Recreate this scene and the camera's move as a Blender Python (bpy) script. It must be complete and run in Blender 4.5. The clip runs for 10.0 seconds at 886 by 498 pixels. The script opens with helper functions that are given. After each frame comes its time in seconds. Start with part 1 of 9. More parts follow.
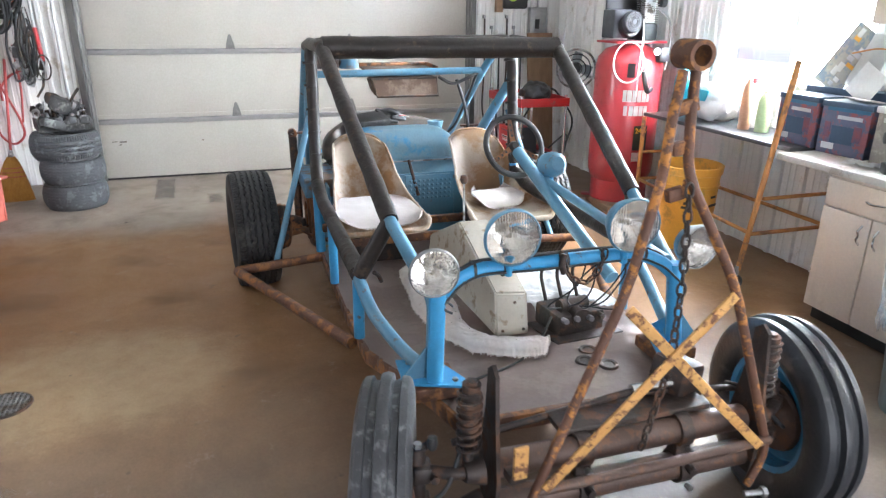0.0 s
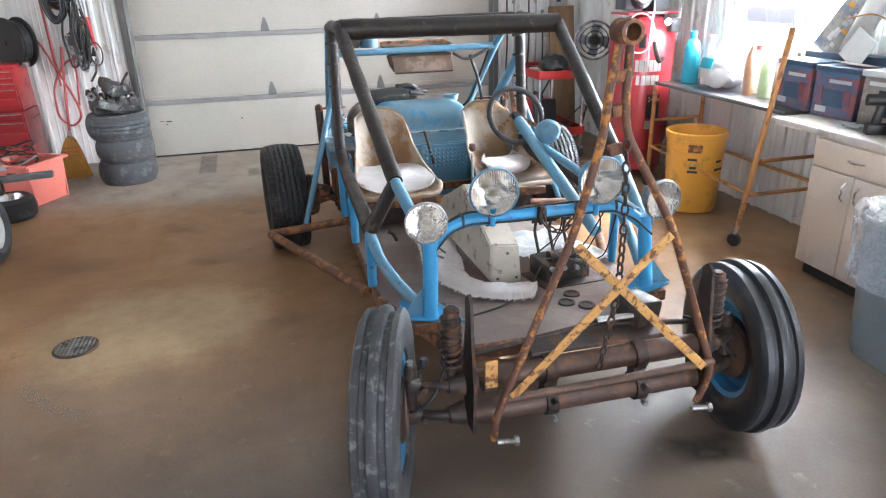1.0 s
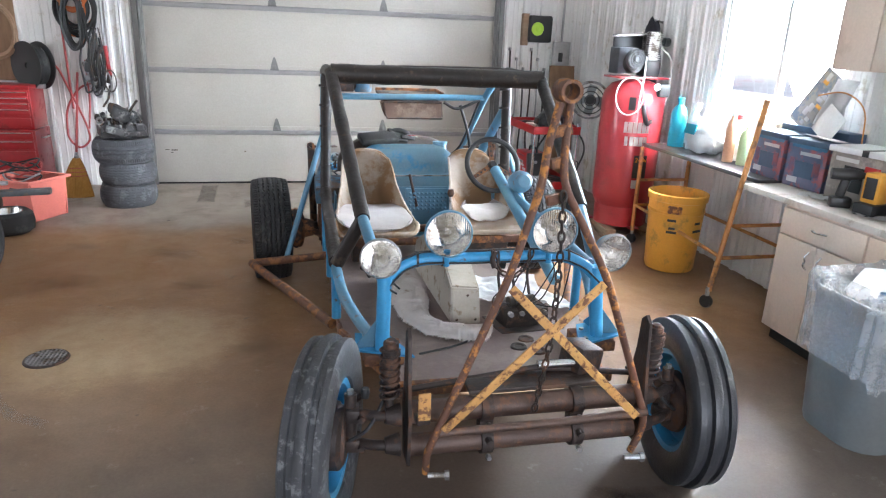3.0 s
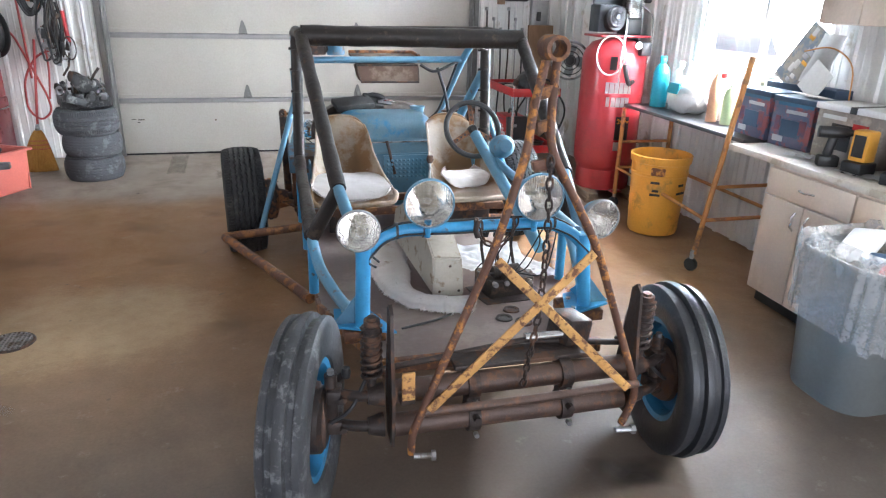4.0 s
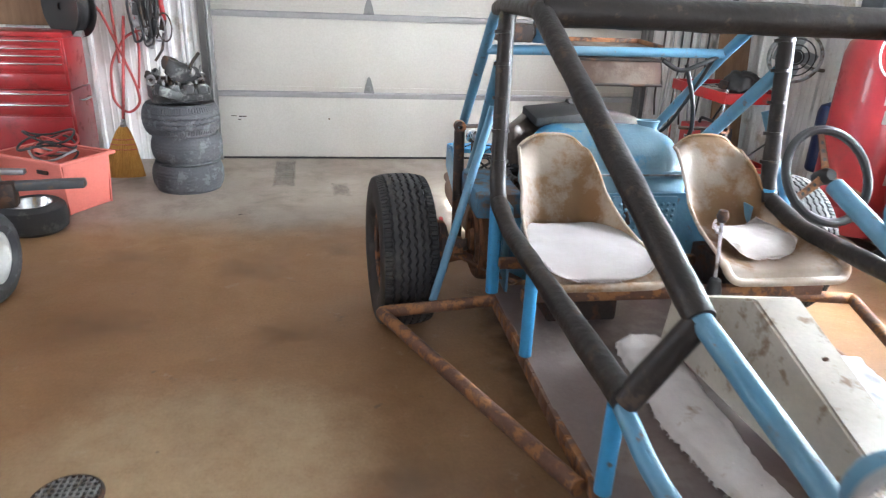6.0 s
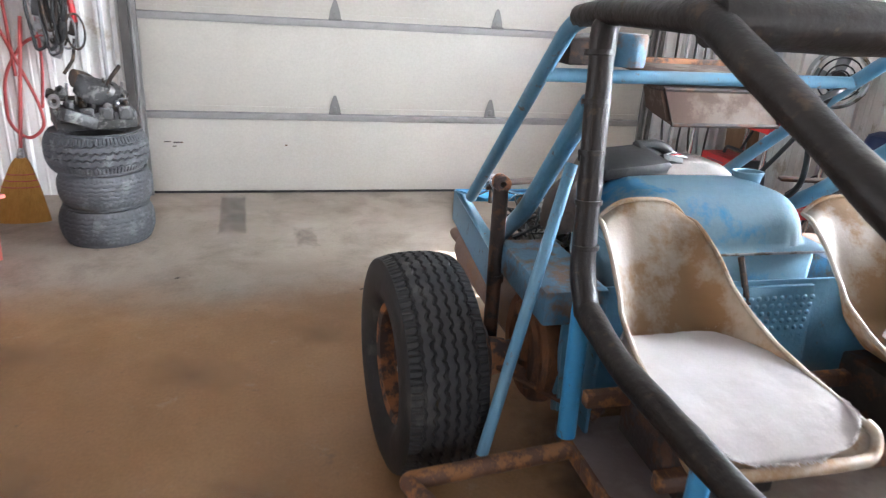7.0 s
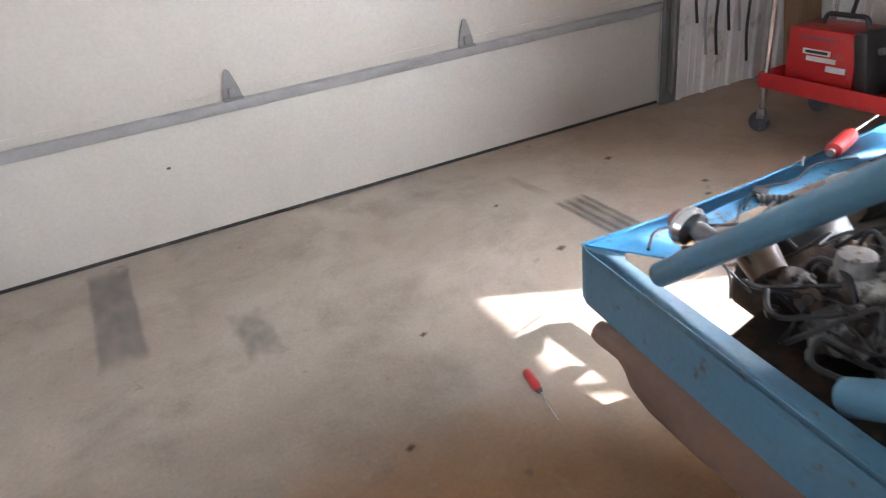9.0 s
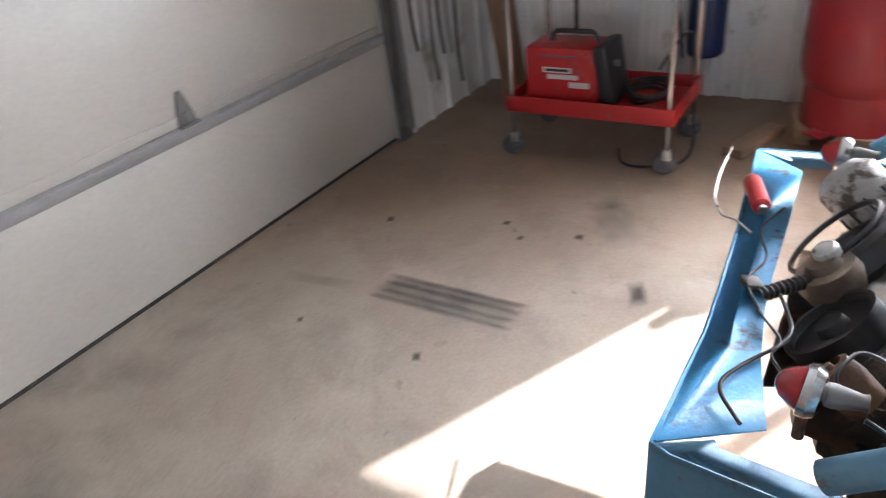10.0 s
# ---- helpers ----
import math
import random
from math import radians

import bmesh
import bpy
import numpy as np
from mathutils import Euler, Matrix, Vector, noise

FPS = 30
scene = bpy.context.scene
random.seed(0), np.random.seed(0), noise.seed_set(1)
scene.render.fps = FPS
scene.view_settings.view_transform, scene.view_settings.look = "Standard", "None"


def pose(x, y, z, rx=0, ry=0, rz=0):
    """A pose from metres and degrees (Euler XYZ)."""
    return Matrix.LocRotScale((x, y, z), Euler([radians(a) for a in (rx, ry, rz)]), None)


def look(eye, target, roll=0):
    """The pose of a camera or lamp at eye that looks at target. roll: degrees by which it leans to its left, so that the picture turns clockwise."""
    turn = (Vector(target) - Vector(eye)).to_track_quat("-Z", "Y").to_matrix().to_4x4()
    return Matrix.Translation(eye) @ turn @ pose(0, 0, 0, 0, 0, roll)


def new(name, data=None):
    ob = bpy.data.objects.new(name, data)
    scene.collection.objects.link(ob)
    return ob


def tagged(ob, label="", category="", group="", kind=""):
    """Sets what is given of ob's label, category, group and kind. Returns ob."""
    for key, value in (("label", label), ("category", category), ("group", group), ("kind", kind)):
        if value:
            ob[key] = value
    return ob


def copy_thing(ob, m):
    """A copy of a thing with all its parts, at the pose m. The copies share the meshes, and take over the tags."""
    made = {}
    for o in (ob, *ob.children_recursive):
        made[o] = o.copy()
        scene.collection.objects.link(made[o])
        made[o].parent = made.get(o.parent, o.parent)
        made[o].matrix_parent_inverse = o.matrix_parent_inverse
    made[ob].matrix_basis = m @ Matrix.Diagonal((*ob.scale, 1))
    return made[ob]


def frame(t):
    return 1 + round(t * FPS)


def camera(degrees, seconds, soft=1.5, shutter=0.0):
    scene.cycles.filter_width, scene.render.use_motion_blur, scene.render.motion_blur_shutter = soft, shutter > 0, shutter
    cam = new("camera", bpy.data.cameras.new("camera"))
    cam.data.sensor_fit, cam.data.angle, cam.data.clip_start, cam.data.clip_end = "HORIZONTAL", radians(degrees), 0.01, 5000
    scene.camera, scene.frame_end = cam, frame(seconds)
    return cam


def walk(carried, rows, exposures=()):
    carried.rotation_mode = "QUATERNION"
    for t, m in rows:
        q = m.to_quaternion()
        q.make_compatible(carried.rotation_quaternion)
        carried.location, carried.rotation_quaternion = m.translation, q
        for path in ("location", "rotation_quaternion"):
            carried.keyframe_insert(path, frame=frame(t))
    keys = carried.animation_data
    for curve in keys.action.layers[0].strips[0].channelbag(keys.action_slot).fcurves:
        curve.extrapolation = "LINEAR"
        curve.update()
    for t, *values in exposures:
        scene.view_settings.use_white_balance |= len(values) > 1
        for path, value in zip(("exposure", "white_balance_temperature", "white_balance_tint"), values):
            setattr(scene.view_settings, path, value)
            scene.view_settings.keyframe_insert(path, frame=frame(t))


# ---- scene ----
cam = camera(67.8, 10.0, soft=1.2, shutter=0.25)
PATH = [
    (0, (-1.015, -1.824, 1.769), (-0.459, -0.025, 1.092), 0.4),
    (0.5, (-0.901, -2.105, 1.779), (-0.426, -0.305, 1.047), 1.7),
    (1, (-0.941, -2.255, 1.816), (-0.515, -0.448, 1.073), -1.6),
    (1.5, (-0.911, -2.31, 1.818), (-0.519, -0.466, 1.15), 2.5),
    (2, (-0.799, -2.364, 1.82), (-0.394, -0.514, 1.178), 1.7),
    (2.2, (-0.772, -2.388, 1.821), (-0.336, -0.531, 1.217), 1.5),
    (3.3, (-0.741, -2.414, 1.816), (-0.331, -0.556, 1.199), 2.4),
    (3.5, (-0.728, -2.394, 1.81), (-0.297, -0.545, 1.181), 2.8),
    (4, (-0.732, -2.289, 1.797), (-0.263, -0.477, 1.092), 1.5),
    (4.5, (-0.936, -1.964, 1.752), (-0.454, -0.159, 1.037), 2.1),
    (5, (-1.06, -1.603, 1.735), (-0.73, 0.216, 0.97), 0.3),
    (5.5, (-1.132, -1.057, 1.697), (-1.024, 0.77, 0.891), 0.0),
    (5.7, (-1.171, -0.863, 1.664), (-0.959, 0.982, 0.922), 2.2),
    (6.8, (-1.42, 0.378, 1.623), (-1.038, 2.197, 0.885), 2.0),
    (7, (-1.427, 0.593, 1.594), (-0.97, 2.404, 0.882), 3.6),
    (7.5, (-1.425, 1.108, 1.582), (-0.854, 2.868, 0.824), 1.2),
    (8, (-1.383, 1.645, 1.548), (-1.084, 3.442, 0.723), -2.7),
    (8.3, (-1.392, 1.971, 1.47), (-0.996, 3.739, 0.623), -0.6),
    (8.5, (-1.414, 2.187, 1.476), (-0.755, 3.838, 0.559), 0.1),
    (9, (-1.408, 2.63, 1.468), (-0.746, 4.252, 0.505), -7.6),
    (9.5, (-1.373, 3.144, 1.496), (-0.508, 4.648, 0.502), -7.2),
    (10, (-1.361, 3.586, 1.572), (0.015, 4.584, 0.518), -7.8),
]
# the plan and the path are drawn in units of 0.89 m
SIZE = 0.89
walk(cam, [(t, look(Vector(eye) * SIZE, Vector(target) * SIZE, roll)) for t, eye, target, roll in PATH],
     [(0.0, 3.03, 6150, 12), (2.0, 2.88, 6100, 13), (4.0, 2.8, 6050, 13), (5.5, 3.08, 6150, 13), (7.0, 3.02, 6200, 15), (7.5, 2.98, 6300, 17), (8.5, 2.96, 6300, 18), (9.3, 2.68, 6300, 18), (10.0, 2.42, 6300, 18)])

# ---- world, sun, openings ----
SUN_DIR = Vector((-1.25, 0.645, -0.85)).normalized()
w = bpy.data.worlds.new("world")
scene.world = w
w.use_nodes = True
sky = w.node_tree.nodes.new("ShaderNodeTexSky")
sky.sky_type, sky.sun_disc = "NISHITA", False
sky.sun_elevation, sky.sun_rotation = math.asin(-SUN_DIR.z), math.atan2(-SUN_DIR.x, -SUN_DIR.y)
w.node_tree.links.new(sky.outputs[0], w.node_tree.nodes["Background"].inputs[0])
w.node_tree.nodes["Background"].inputs[1].default_value = 0.05


def lamp(name, kind, m, energy, colour, **keys):
    data = bpy.data.lights.new(name, kind)
    data.energy, data.color = energy, colour
    if kind == "SUN":
        data.angle = keys["angle"]
    else:
        data.energy = energy * SIZE ** 2
        data.shape, data.size, data.size_y = "RECTANGLE", keys["size"], keys["size_y"]
    ob = new(name, data)
    ob.matrix_world = m
    return ob


lamp("sun", "SUN", look((9, -4, 5), Vector((9, -4, 5)) + SUN_DIR), 5.0, (1.0, 0.985, 0.945), angle=radians(0.55))
# daylight in the window by the bench; second window and door behind are unseen, assumed
lamp("window_light", "AREA", look((3.42, 2.25, 1.90), (1.0, 2.75, 0.65)), 145, (0.86, 0.95, 1.0), size=2.0, size_y=1.65)
# lamp in a second window that is unseen and assumed
lamp("rear_window_light", "AREA", look((2.98, -0.75, 1.75), (0.5, -0.3, 0.4)), 4, (0.88, 0.95, 1.0), size=0.9, size_y=1.0)
# fill light placed in an assumed door opening out of view
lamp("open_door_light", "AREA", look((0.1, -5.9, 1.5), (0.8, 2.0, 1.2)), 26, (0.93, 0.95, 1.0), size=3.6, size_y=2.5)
# fill light added to brighten the left side; no window is known there
lamp("west_window_light", "AREA", look((-7.3, 2.0, 1.75), (0.0, 3.6, 0.6)), 12, (0.93, 0.95, 1.0), size=2.4, size_y=1.2)


# ---- materials ----
def mat(name, base, base2=None, rough=0.6, metal=0.0, scale=6.0, fine=60.0, mix=0.6, bump=0.15, bump_scale=None,
        spots=None, spot_scale=9.0, spot_amount=0.35, coat=0.0, rough2=None, piece=0.0, stretch=(1, 1, 1), spec=0.5, depth=0.004):
    """Paint, metal, rubber, cloth: two tones mixed by coarse and fine noise, spots of wear over them, fine relief."""
    m = bpy.data.materials.new(name)
    m.use_nodes = True
    nt = m.node_tree
    b = nt.nodes["Principled BSDF"]
    b.inputs["Metallic"].default_value, b.inputs["Coat Weight"].default_value = metal, coat
    b.inputs["Specular IOR Level"].default_value = spec
    N, K = nt.nodes.new, nt.links.new
    tc, mp = N("ShaderNodeTexCoord"), N("ShaderNodeMapping")
    mp.inputs["Scale"].default_value = stretch
    K(tc.outputs["Object"], mp.inputs[0])

    def noise_tex(s, detail=6.0, r=0.6):
        n = N("ShaderNodeTexNoise")
        n.inputs["Scale"].default_value, n.inputs["Detail"].default_value, n.inputs["Roughness"].default_value = s, detail, r
        K(mp.outputs[0], n.inputs["Vector"])
        return n

    def ramp(src, lo, hi):
        r = N("ShaderNodeValToRGB")
        r.color_ramp.elements[0].position, r.color_ramp.elements[1].position = lo, hi
        K(src, r.inputs[0])
        return r.outputs[0]

    def mixer(fac, a, c):
        x = N("ShaderNodeMix")
        x.data_type = "RGBA"
        K(fac, x.inputs[0])
        for v, i in ((a, 6), (c, 7)):
            if isinstance(v, tuple):
                x.inputs[i].default_value = (*v[:3], 1)
            else:
                K(v, x.inputs[i])
        return x.outputs[2]

    coarse, grain = noise_tex(scale), noise_tex(fine, 4.0)
    base2 = base2 or tuple(c * 0.78 for c in base)
    col = mixer(ramp(coarse.outputs[0], 0.5 - mix * 0.4, 0.5 + mix * 0.4), base, base2)
    dark = N("ShaderNodeMix")
    dark.data_type, dark.blend_type = "RGBA", "MULTIPLY"
    dark.inputs[0].default_value = 0.35
    K(col, dark.inputs[6])
    g = N("ShaderNodeMapRange")
    g.inputs[3].default_value, g.inputs[4].default_value = 0.55, 1.25
    K(grain.outputs[0], g.inputs[0])
    K(g.outputs[0], dark.inputs[7])
    col = dark.outputs[2]
    rough_src = None
    if spots:
        sp = noise_tex(spot_scale, 8.0, 0.68)
        f = ramp(sp.outputs[0], 0.62 - spot_amount * 0.35, 0.70 - spot_amount * 0.35)
        col = mixer(f, col, spots)
        rr = N("ShaderNodeMapRange")
        rr.inputs[3].default_value, rr.inputs[4].default_value = rough, rough2 if rough2 is not None else min(1, rough + 0.3)
        K(f, rr.inputs[0])
        rough_src = rr.outputs[0]
    if piece:
        oi, hv, mr = N("ShaderNodeObjectInfo"), N("ShaderNodeHueSaturation"), N("ShaderNodeMapRange")
        mr.inputs[3].default_value, mr.inputs[4].default_value = 1 - piece, 1 + piece
        K(oi.outputs["Random"], mr.inputs[0])
        K(mr.outputs[0], hv.inputs["Value"])
        K(col, hv.inputs["Color"])
        col = hv.outputs[0]
    K(col, b.inputs["Base Color"])
    if rough_src is None:
        rr = N("ShaderNodeMapRange")
        rr.inputs[3].default_value, rr.inputs[4].default_value = max(0.02, rough - 0.1), min(1, rough + 0.1)
        K(coarse.outputs[0], rr.inputs[0])
        rough_src = rr.outputs[0]
    K(rough_src, b.inputs["Roughness"])
    if bump:
        bp = N("ShaderNodeBump")
        bp.inputs["Strength"].default_value, bp.inputs["Distance"].default_value = bump, depth
        bn = noise_tex(bump_scale or fine, 5.0)
        K(bn.outputs[0], bp.inputs["Height"])
        K(bp.outputs[0], b.inputs["Normal"])
    return m


def glass_mat(name, colour=(1, 1, 1), rough=0.02, bump=0.0, scale=80):
    m = bpy.data.materials.new(name)
    m.use_nodes = True
    b = m.node_tree.nodes["Principled BSDF"]
    b.inputs["Base Color"].default_value = (*colour, 1)
    b.inputs["Transmission Weight"].default_value, b.inputs["Roughness"].default_value = 1.0, rough
    b.inputs["IOR"].default_value = 1.45
    if bump:
        v, bp, tc = m.node_tree.nodes.new("ShaderNodeTexVoronoi"), m.node_tree.nodes.new("ShaderNodeBump"), m.node_tree.nodes.new("ShaderNodeTexCoord")
        v.inputs["Scale"].default_value = scale
        bp.inputs["Strength"].default_value, bp.inputs["Distance"].default_value = bump, 0.003
        m.node_tree.links.new(tc.outputs["Object"], v.inputs["Vector"])
        m.node_tree.links.new(v.outputs["Distance"], bp.inputs["Height"])
        m.node_tree.links.new(bp.outputs[0], b.inputs["Normal"])
    return m


BLUE = mat("sky_blue_paint", (0.042, 0.31, 0.60), (0.055, 0.265, 0.48), 0.40, scale=5, spots=(0.10, 0.10, 0.10), spot_scale=22, spot_amount=0.04, bump=0.25)
# wear, plus shade at the tail and stays put into the base colours
BLUE_WORN_SHADE = mat("worn_shaded_blue_paint", (0.072, 0.235, 0.375), (0.115, 0.22, 0.29), 0.45, scale=4, spots=(0.14, 0.12, 0.105), spot_scale=22, spot_amount=0.06, bump=0.3)
BLUE_TANK = mat("pale_worn_blue_paint", (0.145, 0.30, 0.395), (0.20, 0.30, 0.35), 0.55, scale=3.5, spots=(0.06, 0.26, 0.46), spot_scale=3, spot_amount=0.22, bump=0.25)
TAIL_BLUE = mat("scuffed_sky_blue_paint", (0.05, 0.32, 0.62), (0.06, 0.27, 0.48), 0.42, scale=5, spots=(0.07, 0.075, 0.08), spot_scale=12, spot_amount=0.16, bump=0.3)
# brown dirt over a blue darkened for the shade on the side shelf
BLUE_DIRTY_SHADE = mat("dusty_shaded_blue_paint", (0.08, 0.175, 0.255), (0.05, 0.145, 0.235), 0.6, scale=3, spots=(0.155, 0.105, 0.075), spot_scale=4, spot_amount=0.48, bump=0.4)
FOAM = mat("black_tape_over_foam", (0.013, 0.011, 0.010), (0.028, 0.020, 0.016), 0.44, spec=0.32, scale=7, fine=40, spots=(0.07, 0.048, 0.035), spot_scale=14, spot_amount=0.12, bump=0.5, bump_scale=22, depth=0.008)
RUST = mat("rusty_steel", (0.175, 0.080, 0.044), (0.085, 0.045, 0.032), 0.62, metal=0.25, scale=7, spots=(0.33, 0.155, 0.065), spot_scale=18, spot_amount=0.36, bump=0.5)
RUST_DARK = mat("greasy_rusty_steel", (0.062, 0.044, 0.037), (0.032, 0.026, 0.024), 0.5, metal=0.4, scale=8, spots=(0.13, 0.07, 0.045), spot_scale=12, spot_amount=0.28, bump=0.5)
RUST_BRIGHT = mat("bright_orange_rust", (0.27, 0.10, 0.035), (0.11, 0.05, 0.028), 0.85, scale=8, spots=(0.10, 0.05, 0.03), spot_scale=10, spot_amount=0.35, bump=0.6, stretch=(1, 1, 0.4))
AXLE = mat("brown_rusted_axle_steel", (0.115, 0.07, 0.053), (0.07, 0.045, 0.036), 0.5, metal=0.35, scale=9, spots=(0.17, 0.09, 0.055), spot_scale=16, spot_amount=0.25, bump=0.4)
RUST_ORANGE = mat("orange_rust", (0.36, 0.145, 0.05), (0.17, 0.07, 0.035), 0.85, scale=10, spots=(0.06, 0.04, 0.035), spot_scale=9, spot_amount=0.4, bump=0.6)
ORANGE_WORN = mat("flaking_orange_paint", (0.62, 0.27, 0.05), (0.50, 0.20, 0.04), 0.6, scale=9, spots=(0.16, 0.07, 0.04), spot_scale=22, spot_amount=0.55, bump=0.5)
NOSE = mat("rust_under_orange_paint", (0.16, 0.07, 0.04), (0.08, 0.042, 0.03), 0.6, metal=0.2, scale=9, spots=(0.47, 0.205, 0.055), spot_scale=22, spot_amount=0.27, bump=0.5)
YELLOW_WORN = mat("worn_yellow_orange_paint", (0.58, 0.33, 0.10), (0.50, 0.24, 0.07), 0.6, scale=12, spots=(0.15, 0.07, 0.04), spot_scale=34, spot_amount=0.30, bump=0.5)
RUBBER = mat("old_black_rubber", (0.016, 0.016, 0.017), (0.030, 0.028, 0.027), 0.6, spec=0.35, scale=5, spots=(0.07, 0.065, 0.06), spot_scale=8, spot_amount=0.14, bump=0.3)
RUBBER_GREY = mat("dusty_grey_rubber", (0.085, 0.088, 0.095), (0.048, 0.05, 0.055), 0.66, scale=6, spots=(0.14, 0.145, 0.155), spot_scale=12, spot_amount=0.25, bump=0.3)
RUBBER_WORN = mat("scuffed_grey_front_rubber", (0.060, 0.063, 0.070), (0.034, 0.035, 0.038), 0.5, scale=7, spots=(0.16, 0.165, 0.17), spot_scale=20, spot_amount=0.26, bump=0.5)
RUBBER_SHINY = mat("shiny_front_rubber", (0.026, 0.028, 0.033), (0.044, 0.046, 0.050), 0.36, scale=5, spots=(0.085, 0.085, 0.085), spot_scale=14, spot_amount=0.10, bump=0.35)
FIBRE = mat("stained_fibreglass", (0.43, 0.36, 0.29), (0.33, 0.245, 0.175), 0.5, scale=2.6, mix=0.5, spots=(0.27, 0.16, 0.08), spot_scale=2.6, spot_amount=0.42, bump=0.2)
FUR = mat("white_fleece", (0.65, 0.60, 0.575), (0.57, 0.515, 0.485), 0.95, scale=7, fine=160, bump=0.22, bump_scale=38, depth=0.006, spec=0.1)
FUR.node_tree.nodes["Principled BSDF"].inputs["Sheen Weight"].default_value = 0.3
CREAM = mat("cream_sheet_metal", (0.52, 0.49, 0.42), (0.42, 0.37, 0.30), 0.5, scale=4, spots=(0.26, 0.19, 0.13), spot_scale=10, spot_amount=0.2)
PAN = mat("rust_brown_floor_pan", (0.30, 0.24, 0.225), (0.235, 0.17, 0.15), 0.7, scale=4, spots=(0.33, 0.27, 0.24), spot_scale=4, spot_amount=0.38, bump=0.3)
CHROME = mat("dull_chrome", (0.72, 0.72, 0.72), (0.6, 0.6, 0.6), 0.22, metal=1.0, bump=0.05)
STEEL = mat("bare_steel", (0.42, 0.42, 0.42), (0.3, 0.3, 0.31), 0.4, metal=0.9, spots=(0.2, 0.17, 0.14), spot_scale=12, spot_amount=0.3, bump=0.2)
GALV = mat("galvanised_steel", (0.44, 0.44, 0.43), (0.34, 0.34, 0.34), 0.45, metal=0.7, scale=20, bump=0.1)
ALU = mat("dirty_aluminium", (0.42, 0.41, 0.39), (0.25, 0.235, 0.22), 0.5, metal=0.6, scale=12, spots=(0.10, 0.08, 0.065), spot_scale=14, spot_amount=0.4, bump=0.4)
BLACK = mat("black_plastic", (0.02, 0.02, 0.021), (0.03, 0.03, 0.03), 0.45, bump=0.1)
WIRE = mat("black_cable", (0.016, 0.016, 0.017), (0.026, 0.026, 0.026), 0.5, bump=0.0)
WIRE_GREY = mat("grey_cable", (0.35, 0.35, 0.34), (0.25, 0.25, 0.25), 0.5, bump=0.0)
RED_HOSE = mat("red_rubber_hose", (0.42, 0.06, 0.05), (0.33, 0.05, 0.045), 0.55, bump=0.1)
ORANGE_CORD = mat("orange_cord", (0.62, 0.16, 0.03), (0.5, 0.13, 0.03), 0.5, bump=0.0)
RED = mat("glossy_red_paint", (0.42, 0.028, 0.035), (0.36, 0.022, 0.03), 0.3, coat=0.4, scale=3, spots=(0.30, 0.03, 0.035), spot_scale=6, spot_amount=0.2, bump=0.05)
RED_BRIGHT = mat("bright_red_paint", (0.52, 0.02, 0.02), (0.42, 0.018, 0.02), 0.4, scale=4, spots=(0.25, 0.10, 0.08), spot_scale=14, spot_amount=0.14, bump=0.1)
RED_LENS = mat("red_lamp_lens", (0.30, 0.008, 0.010), (0.22, 0.008, 0.010), 0.2, coat=0.4, bump=0.2, bump_scale=120)
PINK = mat("faded_red_plastic", (0.72, 0.20, 0.15), (0.64, 0.17, 0.13), 0.5, scale=3, bump=0.1)
YELLOW = mat("yellow_plastic", (0.78, 0.385, 0.05), (0.70, 0.33, 0.045), 0.42, scale=3, spots=(0.45, 0.26, 0.06), spot_scale=5, spot_amount=0.2, bump=0.1)
YELLOW_PAINT = mat("yellow_machine_paint", (0.82, 0.42, 0.01), (0.75, 0.37, 0.01), 0.35, coat=0.3, scale=3, bump=0.05)
GREY_PLASTIC = mat("grey_plastic", (0.29, 0.31, 0.32), (0.25, 0.27, 0.28), 0.5, scale=3, bump=0.1)
WHITE = mat("white_paint", (0.72, 0.72, 0.70), (0.66, 0.655, 0.63), 0.45, scale=2, bump=0.08)
STRAW = mat("broom_straw", (0.48, 0.24, 0.045), (0.36, 0.165, 0.03), 0.9, scale=8, fine=120, bump=0.9, bump_scale=60, stretch=(6, 6, 0.5), depth=0.01)
WOOD = mat("rough_brown_wood", (0.26, 0.155, 0.085), (0.17, 0.095, 0.05), 0.75, scale=5, bump=0.4, stretch=(4, 4, 0.6))
WOOD_PALE = mat("weathered_pine_block", (0.34, 0.22, 0.14), (0.24, 0.15, 0.09), 0.8, scale=6, bump=0.4, stretch=(0.6, 4, 4))
LAMINATE = mat("pale_peach_laminate", (0.66, 0.55, 0.46), (0.62, 0.51, 0.42), 0.42, scale=2, spots=(0.55, 0.45, 0.37), spot_scale=3, spot_amount=0.2, bump=0.05)
COUNTER = mat("worn_white_worktop", (0.64, 0.60, 0.54), (0.55, 0.51, 0.46), 0.4, scale=4, spots=(0.42, 0.37, 0.31), spot_scale=6, spot_amount=0.25, bump=0.08)
BENCH_TOP = mat("dark_bench_board", (0.05, 0.05, 0.055), (0.09, 0.09, 0.095), 0.35, scale=5, bump=0.1)
ORANGE_FRAME = mat("orange_steel_frame", (0.55, 0.25, 0.07), (0.46, 0.19, 0.05), 0.5, scale=6, spots=(0.25, 0.13, 0.07), spot_scale=12, spot_amount=0.25)
NAVY = mat("navy_plastic", (0.012, 0.03, 0.11), (0.01, 0.025, 0.09), 0.4, bump=0.1)
TEAL = mat("teal_plastic", (0.02, 0.36, 0.46), (0.02, 0.30, 0.42), 0.4, bump=0.05)
GREEN = mat("lime_plastic", (0.45, 0.72, 0.06), (0.4, 0.65, 0.05), 0.45, bump=0.05)
CARD = mat("printed_carton_red", (0.26, 0.07, 0.08), (0.10, 0.09, 0.16), 0.5, scale=9, mix=0.35, bump=0.05)
